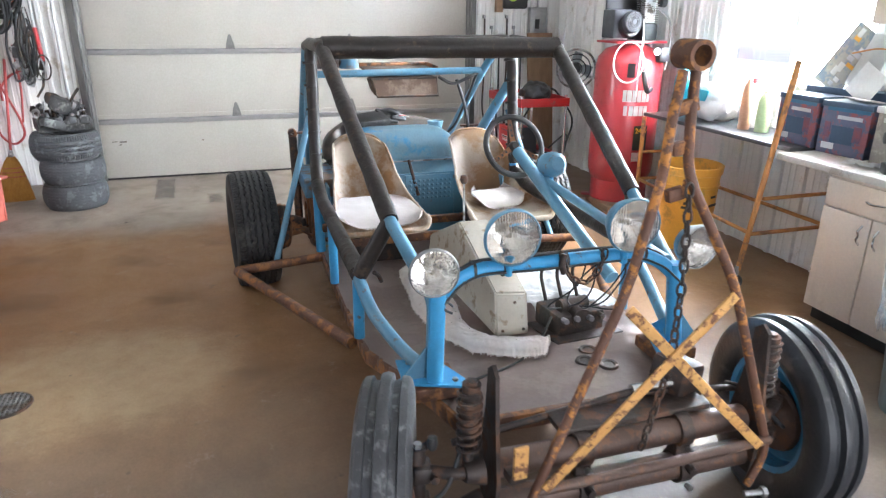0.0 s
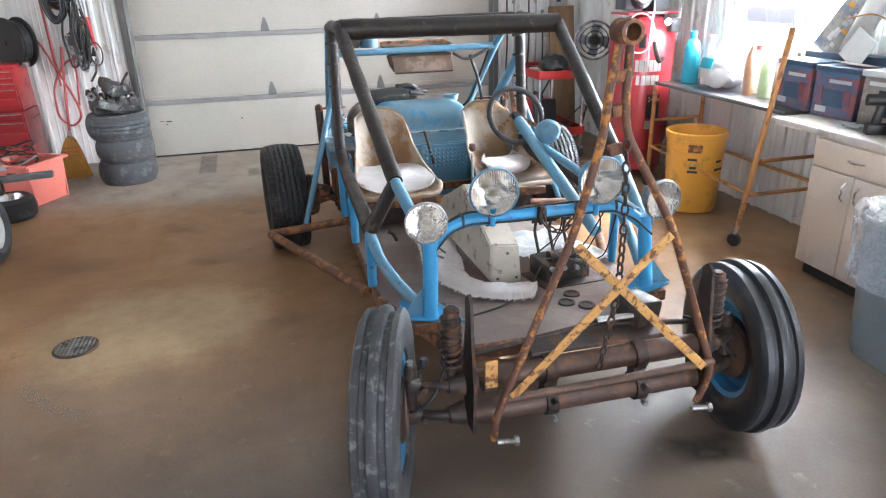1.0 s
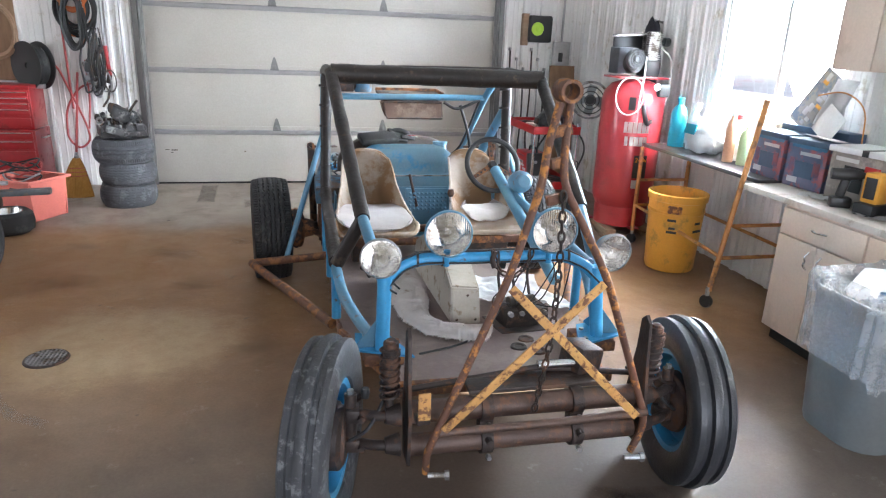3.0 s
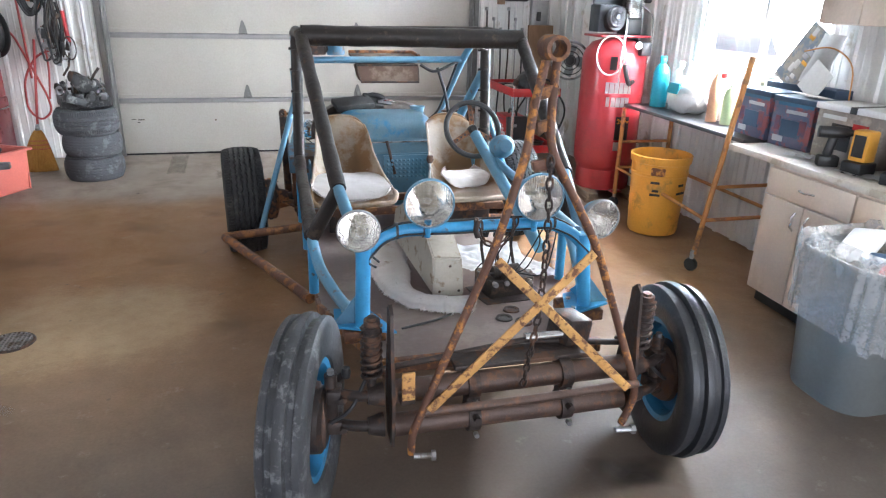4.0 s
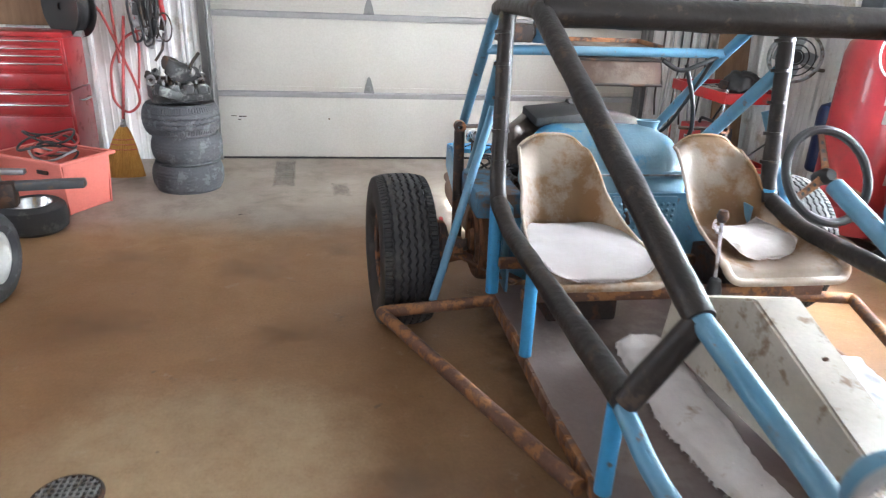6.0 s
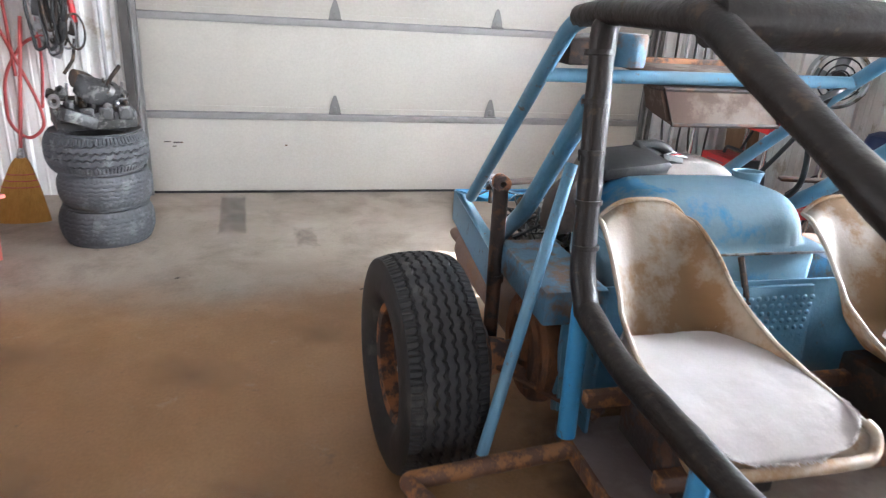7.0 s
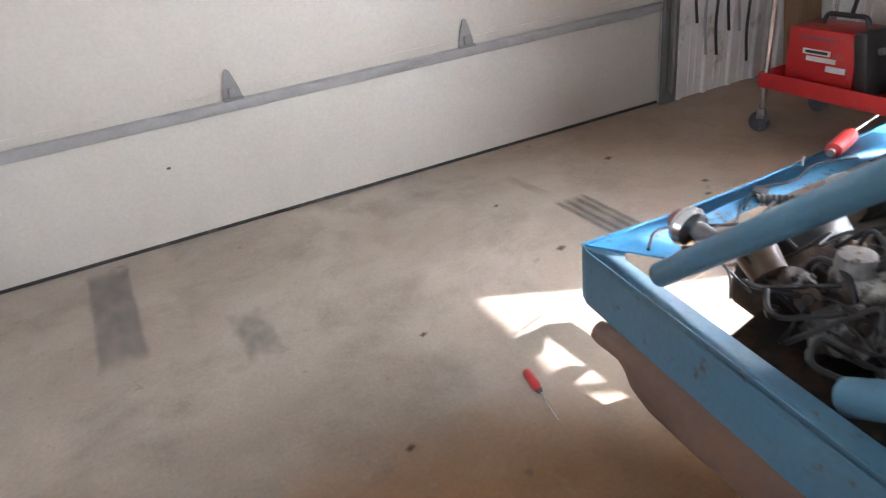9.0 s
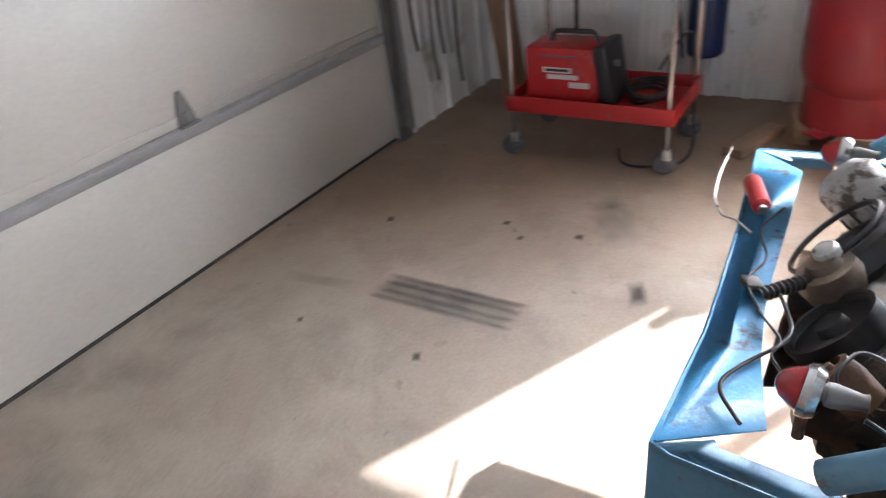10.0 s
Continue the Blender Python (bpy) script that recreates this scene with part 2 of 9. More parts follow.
CARD_BLUE = mat("printed_carton_blue", (0.05, 0.10, 0.17), (0.04, 0.07, 0.12), 0.5, scale=5, bump=0.05)
CARD_WHITE = mat("white_carton", (0.68, 0.68, 0.66), (0.6, 0.6, 0.58), 0.6, scale=5, bump=0.05)
SHEET = mat("paper_and_plastic_film", (0.72, 0.72, 0.72), (0.62, 0.62, 0.63), 0.35, scale=6, bump=0.3, bump_scale=18)
DIRT = mat("dark_oily_grime", (0.03, 0.025, 0.022), (0.06, 0.045, 0.035), 0.55, metal=0.2, scale=9, spots=(0.14, 0.09, 0.06), spot_scale=12, spot_amount=0.3, bump=0.6)
TAPE = mat("faded_cloth_jacket", (0.02, 0.022, 0.03), (0.03, 0.03, 0.04), 0.9, bump=0.4)
def lens_mat(name, pebbled):
    """Clear headlamp glass: upright flutes and cross ribs, or round pebbles, moulded into it."""
    m = glass_mat(name, rough=0.02)
    nt = m.node_tree
    b, tc, bp = nt.nodes["Principled BSDF"], nt.nodes.new("ShaderNodeTexCoord"), nt.nodes.new("ShaderNodeBump")
    if pebbled:
        cell = nt.nodes.new("ShaderNodeTexVoronoi")
        cell.feature = "SMOOTH_F1"
        cell.inputs["Scale"].default_value = 135
        nt.links.new(tc.outputs["Object"], cell.inputs["Vector"])
        height = cell.outputs["Distance"]
        bp.inputs["Strength"].default_value, bp.inputs["Distance"].default_value = 0.8, 0.005
    else:
        ad = nt.nodes.new("ShaderNodeMath")
        for k, (way, s) in enumerate((("X", 34), ("Z", 18))):
            wv = nt.nodes.new("ShaderNodeTexWave")
            wv.bands_direction = way
            wv.inputs["Scale"].default_value, wv.inputs["Distortion"].default_value, wv.inputs["Detail Scale"].default_value = s, 1.2, 1.0
            nt.links.new(tc.outputs["Object"], wv.inputs["Vector"])
            nt.links.new(wv.outputs["Fac"], ad.inputs[k])
        height = ad.outputs[0]
        bp.inputs["Strength"].default_value, bp.inputs["Distance"].default_value = 0.42, 0.0025
    nt.links.new(height, bp.inputs["Height"])
    nt.links.new(bp.outputs[0], b.inputs["Normal"])
    return m


LENS = lens_mat("fluted_headlamp_lens", False)
LENS_PEBBLED = lens_mat("pebbled_headlamp_lens", True)
REFLECTOR = mat("silvered_reflector", (0.96, 0.94, 0.90), (0.92, 0.90, 0.85), 0.05, metal=1.0, bump=0.08, bump_scale=40)
PANE = glass_mat("window_glass")
FILM = mat("clear_bin_liner", (0.80, 0.80, 0.80), (0.7, 0.7, 0.7), 0.25, scale=7, bump=0.8, bump_scale=16, depth=0.015)
b_ = FILM.node_tree.nodes["Principled BSDF"]
b_.inputs["Alpha"].default_value = 0.33


# ---- mesh helpers ----
def finish(name, bm, material, parent=None, label="", angle=35, smooth=True):
    bmesh.ops.recalc_face_normals(bm, faces=bm.faces[:])
    if smooth:
        for f in bm.faces:
            f.smooth = True
        lim = radians(angle)
        for e in bm.edges:
            if len(e.link_faces) == 2 and e.calc_face_angle(0) > lim:
                e.smooth = False
    me = bpy.data.meshes.new(name)
    bm.to_mesh(me)
    bm.free()
    for m in material if isinstance(material, (list, tuple)) else [material]:
        me.materials.append(m)
    ob = new(name, me)
    if parent:
        ob.parent = parent
    if label:
        ob["label"] = label
    return ob


def part(name, bm, material, parent, label="", angle=35):
    return finish(name, bm, material, parent, label, angle)


def root(name, at, label, category, group="", turn=0.0):
    e = new(name)
    e.empty_display_size = 0.1
    e.matrix_world = pose(*at, 0, 0, turn)
    return tagged(e, label, category, group)


def B():
    return bmesh.new()


def box(bm, size, at=(0, 0, 0), rot=(0, 0, 0), bevel=0.0, taper=1.0, m=None):
    mm = pose(*at, *rot) if m is None else m
    vs = []
    for z in (-0.5, 0.5):
        k = taper if z > 0 else 1.0
        for x, y in ((-0.5, -0.5), (0.5, -0.5), (0.5, 0.5), (-0.5, 0.5)):
            vs.append(bm.verts.new(mm @ Vector((x * size[0] * k, y * size[1] * k, z * size[2]))))
    fs = [bm.faces.new([vs[i] for i in q]) for q in ((3, 2, 1, 0), (4, 5, 6, 7), (0, 1, 5, 4), (1, 2, 6, 5), (2, 3, 7, 6), (3, 0, 4, 7))]
    if bevel:
        es = list({e for f in fs for e in f.edges})
        bmesh.ops.bevel(bm, geom=es, offset=bevel, segments=2, profile=0.5, affect="EDGES")
    return bm


def axes(d):
    d = Vector(d).normalized()
    a = d.orthogonal().normalized()
    return d, a, d.cross(a)


def cyl(bm, p0, p1, r0, r1=None, seg=16, cap=True):
    p0, p1 = Vector(p0), Vector(p1)
    r1 = r0 if r1 is None else r1
    d, a, c = axes(p1 - p0)
    rings = []
    for p, r in ((p0, r0), (p1, r1)):
        rings.append([bm.verts.new(p + (a * math.cos(t) + c * math.sin(t)) * r) for t in [2 * math.pi * i / seg for i in range(seg)]])
    for i in range(seg):
        j = (i + 1) % seg
        bm.faces.new((rings[0][i], rings[0][j], rings[1][j], rings[1][i]))
    if cap:
        bm.faces.new(rings[0][::-1]), bm.faces.new(rings[1])
    return bm


def smooth_path(pts, radius, steps=5):
    """A polyline with its corners rounded to about that radius."""
    pts = [Vector(p) for p in pts]
    out = [pts[0]]
    for a, b, c in zip(pts, pts[1:], pts[2:]):
        k = min(radius, (a - b).length * 0.45, (c - b).length * 0.45)
        s, e = b + (a - b).normalized() * k, b + (c - b).normalized() * k
        for i in range(steps + 1):
            t = i / steps
            out.append(s * (1 - t) ** 2 + b * 2 * t * (1 - t) + e * t ** 2)
    out.append(pts[-1])
    return out


def tube(bm, pts, r, seg=12, bend=0.06, closed=False, cap=True, lumps=0.0, flat=1.0):
    """A bent tube along pts. lumps: unevenness of its radius."""
    path = [Vector(p) for p in pts] if closed else smooth_path(pts, bend) if bend else [Vector(p) for p in pts]
    if lumps:
        fine = []
        for a, b in zip(path, path[1:]):
            n = max(1, int((b - a).length / 0.035))
            fine += [a.lerp(b, i / n) for i in range(n)]
        path = fine + [path[-1]]
    n = len(path)
    rings, up = [], None
    for i, p in enumerate(path):
        a = path[(i - 1) % n] if closed or i else p
        b = path[(i + 1) % n] if closed or i < n - 1 else p
        d = (b - a).normalized()
        if up is None:
            up = d.orthogonal().normalized()
        up = (up - d * up.dot(d)).normalized()
        side = d.cross(up)
        rr = r * (1 + lumps * noise.noise(p * 9.0))
        rings.append([bm.verts.new(p + (up * math.cos(t) + side * math.sin(t) * flat) * rr) for t in [2 * math.pi * k / seg for k in range(seg)]])
    for i in range(n if closed else n - 1):
        q, s = rings[i], rings[(i + 1) % n]
        for k in range(seg):
            l = (k + 1) % seg
            bm.faces.new((q[k], q[l], s[l], s[k]))
    if cap and not closed:
        bm.faces.new(rings[0][::-1]), bm.faces.new(rings[-1])
    return bm


def lathe(bm, profile, seg=48, m=None, closed=False):
    """Turns a profile of (radius, height) round z, then moves it by m."""
    m = m or Matrix()
    rings = []
    for r, h in profile:
        if r < 1e-5:
            rings.append([bm.verts.new(m @ Vector((0, 0, h)))])
        else:
            rings.append([bm.verts.new(m @ Vector((r * math.cos(t), r * math.sin(t), h))) for t in [2 * math.pi * k / seg for k in range(seg)]])
    pairs = list(zip(rings, rings[1:])) + ([(rings[-1], rings[0])] if closed else [])
    for a, b in pairs:
        for k in range(seg):
            l = (k + 1) % seg
            if len(a) == 1 and len(b) > 1:
                bm.faces.new((a[0], b[k], b[l]))
            elif len(b) == 1 and len(a) > 1:
                bm.faces.new((a[k], a[l], b[0]))
            elif len(a) > 1:
                bm.faces.new((a[k], a[l], b[l], b[k]))
    return bm


def plate(bm, outline, thick, m=None):
    """A flat plate with that outline in x and y, thick in z."""
    m = m or Matrix()
    lo = [bm.verts.new(m @ Vector((x, y, 0))) for x, y in outline]
    hi = [bm.verts.new(m @ Vector((x, y, thick))) for x, y in outline]
    bm.faces.new(lo[::-1]), bm.faces.new(hi)
    for i in range(len(lo)):
        j = (i + 1) % len(lo)
        bm.faces.new((lo[i], lo[j], hi[j], hi[i]))
    return bm


def strip(bm, p0, p1, width, thick, face):
    """A flat bar from p0 to p1 whose broad side faces that way."""
    p0, p1 = Vector(p0), Vector(p1)
    d = (p1 - p0).normalized()
    f = Vector(face)
    f = (f - d * f.dot(d)).normalized()
    s = d.cross(f)
    m = Matrix((s, d, f)).transposed().to_4x4()
    m.translation = (p0 + p1) / 2
    return box(bm, (width, (p1 - p0).length, thick), m=m, bevel=min(width, thick) * 0.2)


def sheet(bm, nx, ny, func, thick=0.0):
    """A surface of nx by ny cells from func(u, v); a second one below it gives it thickness."""
    g = [[bm.verts.new(func(i / nx, j / ny)) for j in range(ny + 1)] for i in range(nx + 1)]
    fs = [bm.faces.new((g[i][j], g[i + 1][j], g[i + 1][j + 1], g[i][j + 1])) for i in range(nx) for j in range(ny)]
    if thick:
        bmesh.ops.solidify(bm, geom=fs, thickness=thick)
    return bm


# ---- the setting ----
def concrete_mat():
    m = bpy.data.materials.new("dusty_concrete")
    m.use_nodes = True
    nt = m.node_tree
    N, K = nt.nodes.new, nt.links.new
    b = nt.nodes["Principled BSDF"]
    tc = N("ShaderNodeTexCoord")

    def nz(s, d=6, r=0.6, v=None):
        n = N("ShaderNodeTexNoise")
        n.inputs["Scale"].default_value, n.inputs["Detail"].default_value, n.inputs["Roughness"].default_value = s, d, r
        K(v or tc.outputs["Object"], n.inputs["Vector"])
        return n.outputs[0]

    def rng(src, a, c, lo=0.0, hi=1.0):
        r = N("ShaderNodeMapRange")
        for i, v in enumerate((a, c, lo, hi)):
            r.inputs[i + 1].default_value = v
        K(src, r.inputs[0])
        return r.outputs[0]

    def mx(fac, a, c, blend="MIX"):
        x = N("ShaderNodeMix")
        x.data_type, x.blend_type = "RGBA", blend
        if isinstance(fac, float):
            x.inputs[0].default_value = fac
        else:
            K(fac, x.inputs[0])
        for v, i in ((a, 6), (c, 7)):
            if isinstance(v, tuple):
                x.inputs[i].default_value = (*v, 1)
            else:
                K(v, x.inputs[i])
        return x.outputs[2]

    def math2(op, a, c):
        x = N("ShaderNodeMath")
        x.operation = op
        for v, i in ((a, 0), (c, 1)):
            if isinstance(v, (int, float)):
                x.inputs[i].default_value = v
            else:
                K(v, x.inputs[i])
        return x.outputs[0]

    sep = N("ShaderNodeSeparateXYZ")
    K(tc.outputs["Object"], sep.inputs[0])
    # drifting clouds of wear, bent by a second noise
    bend = N("ShaderNodeTexNoise")
    bend.inputs["Scale"].default_value, bend.inputs["Detail"].default_value = 0.8, 3
    K(tc.outputs["Object"], bend.inputs["Vector"])
    off = N("ShaderNodeVectorMath")
    off.operation = "MULTIPLY_ADD"
    K(bend.outputs["Color"], off.inputs[0])
    off.inputs[1].default_value = (0.7, 0.7, 0)
    K(tc.outputs["Object"], off.inputs[2])
    cloud = nz(0.75, 9, 0.66, off.outputs[0])
    smear = nz(2.6, 8, 0.7, off.outputs[0])
    grey = mx(rng(cloud, 0.36, 0.64), (0.265, 0.213, 0.172), (0.375, 0.314, 0.260))
    grey = mx(math2("MULTIPLY", rng(smear, 0.48, 0.66), 0.55), grey, (0.19, 0.160, 0.135))
    # brown dust lies over the middle of the floor and thins out towards the vehicle door
    edge = math2("ADD", math2("MULTIPLY", nz(0.9, 6), 1.1), math2("ADD", sep.outputs[1], math2("SUBTRACT", math2("MULTIPLY", math2("MAXIMUM", math2("ADD", sep.outputs[0], 1.0), 0.0), 0.45), 1.0)))
    dust = rng(edge, 3.35, 3.85, 1.0, 0.0)
    # less of it towards the front; worn is a noisy depth, lowest in front
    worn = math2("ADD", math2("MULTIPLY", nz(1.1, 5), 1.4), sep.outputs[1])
    dust = math2("MULTIPLY", dust, rng(worn, 0.1, 1.9, 0.35, 1.0))
    brown = mx(rng(cloud, 0.38, 0.62), (0.215, 0.110, 0.046), (0.35, 0.20, 0.092))
    brown = mx(math2("MULTIPLY", rng(smear, 0.46, 0.66), 0.5), brown, (0.25, 0.13, 0.055))
    col = mx(math2("MULTIPLY", dust, 0.95), grey, brown)
    # brown dirt in the corner behind the cart
    corner = math2("ADD", math2("ADD", sep.outputs[0], math2("MULTIPLY", sep.outputs[1], 0.5)), math2("MULTIPLY", nz(1.3, 6), 1.0))
    col = mx(rng(corner, 3.35, 4.3, 0.0, 0.62), col, (0.235, 0.145, 0.085))
    # red-brown dirt dropped round the rear wheels
    band = math2("ABSOLUTE", math2("SUBTRACT", math2("ADD", sep.outputs[1], math2("MULTIPLY", nz(1.4, 5), 1.2)), 3.55), 0.0)
    col = mx(math2("MULTIPLY", rng(band, 0.2, 1.1, 1.0, 0.0), 0.55), col, (0.32, 0.172, 0.08))
    # a darker grey mixed in more strongly towards the front
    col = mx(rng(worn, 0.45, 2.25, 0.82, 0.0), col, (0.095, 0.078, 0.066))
    # pale silt washed round the drain
    v = N("ShaderNodeVectorMath")
    v.operation = "SUBTRACT"
    K(tc.outputs["Object"], v.inputs[0])
    v.inputs[1].default_value = (-1.86, 1.50, 0)
    sv = N("ShaderNodeVectorMath")
    sv.operation = "MULTIPLY"
    K(v.outputs[0], sv.inputs[0])
    sv.inputs[1].default_value = (1.0, 1.25, 0)
    ln = N("ShaderNodeVectorMath")
    ln.operation = "LENGTH"
    K(sv.outputs[0], ln.inputs[0])
    silt = rng(math2("ADD", ln.outputs["Value"], math2("MULTIPLY", nz(2.4, 8, 0.7), 1.0)), 0.95, 1.28, 1.0, 0.0)
    col = mx(math2("MULTIPLY", math2("MULTIPLY", silt, rng(nz(9.0, 7, 0.7), 0.25, 0.6, 0.45, 1.0)), 0.95), col, (0.38, 0.272, 0.16))
    # oil spots and stains
    col = mx(math2("MULTIPLY", rng(nz(3.3, 8, 0.7), 0.64, 0.72), 0.55), col, (0.12, 0.09, 0.07))
    col = mx(math2("MULTIPLY", rng(nz(11, 4, 0.5), 0.70, 0.76), 0.6), col, (0.09, 0.075, 0.06))
    col = mx(math2("MULTIPLY", rng(nz(6.5, 8, 0.75), 0.60, 0.74), 0.35), col, (0.45, 0.41, 0.36))
    col = mx(0.35, col, rng(nz(70, 3), 0.2, 0.8, 0.5, 1.2), "MULTIPLY")
    K(col, b.inputs["Base Color"])
    K(rng(smear, 0.3, 0.7, 0.40, 0.66), b.inputs["Roughness"])
    b.inputs["Specular IOR Level"].default_value = 0.33
    bp = N("ShaderNodeBump")
    bp.inputs["Strength"].default_value, bp.inputs["Distance"].default_value = 0.25, 0.003
    K(nz(55, 5), bp.inputs["Height"])
    K(bp.outputs[0], b.inputs["Normal"])
    return m


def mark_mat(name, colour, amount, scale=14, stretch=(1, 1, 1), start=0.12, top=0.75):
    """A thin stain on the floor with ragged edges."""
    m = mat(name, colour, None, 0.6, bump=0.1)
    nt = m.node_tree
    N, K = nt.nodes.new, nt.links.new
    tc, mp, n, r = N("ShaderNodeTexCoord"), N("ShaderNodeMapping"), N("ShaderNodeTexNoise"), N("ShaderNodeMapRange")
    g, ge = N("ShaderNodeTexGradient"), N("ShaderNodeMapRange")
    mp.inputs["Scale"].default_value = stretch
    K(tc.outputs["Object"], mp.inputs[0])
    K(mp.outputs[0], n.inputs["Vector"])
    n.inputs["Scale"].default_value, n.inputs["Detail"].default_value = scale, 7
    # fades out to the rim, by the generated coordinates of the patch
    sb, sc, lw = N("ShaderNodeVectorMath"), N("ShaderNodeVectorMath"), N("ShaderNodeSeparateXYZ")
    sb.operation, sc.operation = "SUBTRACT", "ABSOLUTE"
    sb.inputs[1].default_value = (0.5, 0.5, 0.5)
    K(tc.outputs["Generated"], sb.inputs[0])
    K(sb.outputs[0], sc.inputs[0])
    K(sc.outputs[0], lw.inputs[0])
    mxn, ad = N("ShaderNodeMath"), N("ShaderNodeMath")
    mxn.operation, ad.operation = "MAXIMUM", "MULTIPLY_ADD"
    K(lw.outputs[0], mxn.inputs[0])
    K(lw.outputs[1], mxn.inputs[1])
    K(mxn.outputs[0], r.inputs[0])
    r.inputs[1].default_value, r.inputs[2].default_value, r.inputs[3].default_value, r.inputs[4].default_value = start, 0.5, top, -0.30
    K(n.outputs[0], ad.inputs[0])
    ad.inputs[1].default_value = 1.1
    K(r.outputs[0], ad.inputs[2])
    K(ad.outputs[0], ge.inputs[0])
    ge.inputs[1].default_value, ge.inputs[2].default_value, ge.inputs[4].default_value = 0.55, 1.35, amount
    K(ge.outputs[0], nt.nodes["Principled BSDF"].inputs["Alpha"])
    return m


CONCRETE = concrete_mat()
RIBBED = mat("white_ribbed_steel", (0.77, 0.755, 0.73), (0.69, 0.675, 0.65), 0.42, scale=1.5, spots=(0.50, 0.45, 0.38), spot_scale=3.5, spot_amount=0.12, bump=0.05)
DOOR_WHITE = mat("white_door_skin", (0.445, 0.412, 0.365), (0.405, 0.372, 0.326), 0.45, scale=1.2, bump=0.05, bump_scale=140)
DOOR_GREY = mat("grey_seal_strip", (0.30, 0.29, 0.28), (0.24, 0.235, 0.23), 0.6, bump=0.1)
GROUND = mat("pale_gravel_ground", (0.42, 0.40, 0.37), (0.34, 0.32, 0.29), 0.9, scale=0.6, fine=12, bump=0.3)

NORTH, EAST, WEST, SOUTH, TOP = 6.0, 2.88, -7.2, -6.2, 3.3
DOOR_L, DOOR_R, DOOR_H = -2.46, 1.68, 2.80

box(bm := B(), (10.4, 12.6, 0.2), (-2.16, -0.1, -0.1))
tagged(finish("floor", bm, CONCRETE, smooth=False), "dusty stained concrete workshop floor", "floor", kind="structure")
box(bm := B(), (240, 240, 0.1), (0, 0, -0.28))
tagged(finish("ground", bm, GROUND, smooth=False), "pale gravel ground outside", "ground", kind="structure")
box(bm := B(), (10.4, 12.6, 0.15), (-2.16, -0.1, TOP + 0.075))
tagged(finish("ceiling", bm, WHITE, smooth=False), "plain white ceiling", "ceiling", kind="structure")


# glowing card added beyond the yard so that the window looks white
m_ = bpy.data.materials.new("glow_card")
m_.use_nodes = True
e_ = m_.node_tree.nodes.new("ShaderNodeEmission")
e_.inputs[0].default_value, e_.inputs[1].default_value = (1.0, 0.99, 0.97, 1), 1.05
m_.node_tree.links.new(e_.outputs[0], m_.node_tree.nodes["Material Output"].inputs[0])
tagged(finish("backdrop", box(B(), (0.2, 120, 16), (45, 10, 7.5)), m_, smooth=False), "glowing white card added beyond the yard", "backdrop", kind="structure")


def ribbed(bm, a, b, z0, z1, inward, thick=0.14, pitch=0.228):
    """A stretch of wall from a to b with steel cladding, ribbed on the side that inward points to."""
    a, b, n = Vector((*a, 0)), Vector((*b, 0)), Vector((*inward, 0))
    run = (b - a).length
    d = (b - a) / run
    xs, k = [(0.0, 0.0)], 0.10
    while k + 0.07 < run:
        xs += [(k, 0.0), (k + 0.012, 0.02), (k + 0.042, 0.02), (k + 0.054, 0.0)]
        for j in (0.11, 0.165):
            if k + j + 0.02 < run:
                xs += [(k + j, 0.0), (k + j + 0.005, 0.004), (k + j + 0.015, 0.004), (k + j + 0.02, 0.0)]
        k += pitch
    xs.append((run, 0.0))
    lo = [bm.verts.new(a + d * x + n * h + Vector((0, 0, z0))) for x, h in xs]
    hi = [bm.verts.new(a + d * x + n * h + Vector((0, 0, z1))) for x, h in xs]
    for i in range(len(xs) - 1):
        bm.faces.new((lo[i], lo[i + 1], hi[i + 1], hi[i]))
    mid = (a + b) / 2 - n * (thick / 2 + 0.001)
    box(bm, (abs(d.x) * run + abs(n.x) * thick, abs(d.y) * run + abs(n.y) * thick, z1 - z0), (mid.x, mid.y, (z0 + z1) / 2))


def wall(name, pieces, inward, label):
    bm = B()
    for a, b, z0, z1 in pieces:
        ribbed(bm, a, b, z0, z1, inward)
    me = finish(name, bm, RIBBED, smooth=False)
    return tagged(me, label, "wall", kind="structure")


WIN_Y0, WIN_Y1, WIN_Z0, WIN_Z1 = 1.53, 2.95, 1.33, 2.37
W2_Y0, W2_Y1, W2_Z0, W2_Z1 = -1.35, -0.40, 1.05, 2.10
wall("wall_north", [((-4.55, NORTH), (DOOR_L - 0.02, NORTH), 0, TOP), ((DOOR_R + 0.02, NORTH), (EAST, NORTH), 0, TOP),
                    ((DOOR_L - 0.02, NORTH), (DOOR_R + 0.02, NORTH), DOOR_H, TOP), ((WEST, NORTH), (-4.55, NORTH), DOOR_H, TOP)],
     (0, -1), "white ribbed steel wall round the vehicle doors")
wall("wall_east", [((EAST, SOUTH), (EAST, W2_Y0), 0, TOP), ((EAST, W2_Y0), (EAST, W2_Y1), 0, W2_Z0), ((EAST, W2_Y0), (EAST, W2_Y1), W2_Z1, TOP),
                   ((EAST, W2_Y1), (EAST, WIN_Y0), 0, TOP), ((EAST, WIN_Y0), (EAST, WIN_Y1), 0, WIN_Z0), ((EAST, WIN_Y0), (EAST, WIN_Y1), WIN_Z1, TOP),
                   ((EAST, WIN_Y1), (EAST, NORTH + 0.14), 0, TOP)], (-1, 0), "white ribbed steel wall with a window over the workbench")
# unseen wall, with an opening added only for the west lamp
wall("wall_west", [((WEST, SOUTH), (WEST, 0.8), 0, TOP), ((WEST, 0.8), (WEST, 3.2), 0, 1.15), ((WEST, 0.8), (WEST, 3.2), 2.35, TOP), ((WEST, 3.2), (WEST, NORTH + 0.14), 0, TOP)], (1, 0), "white ribbed steel wall")
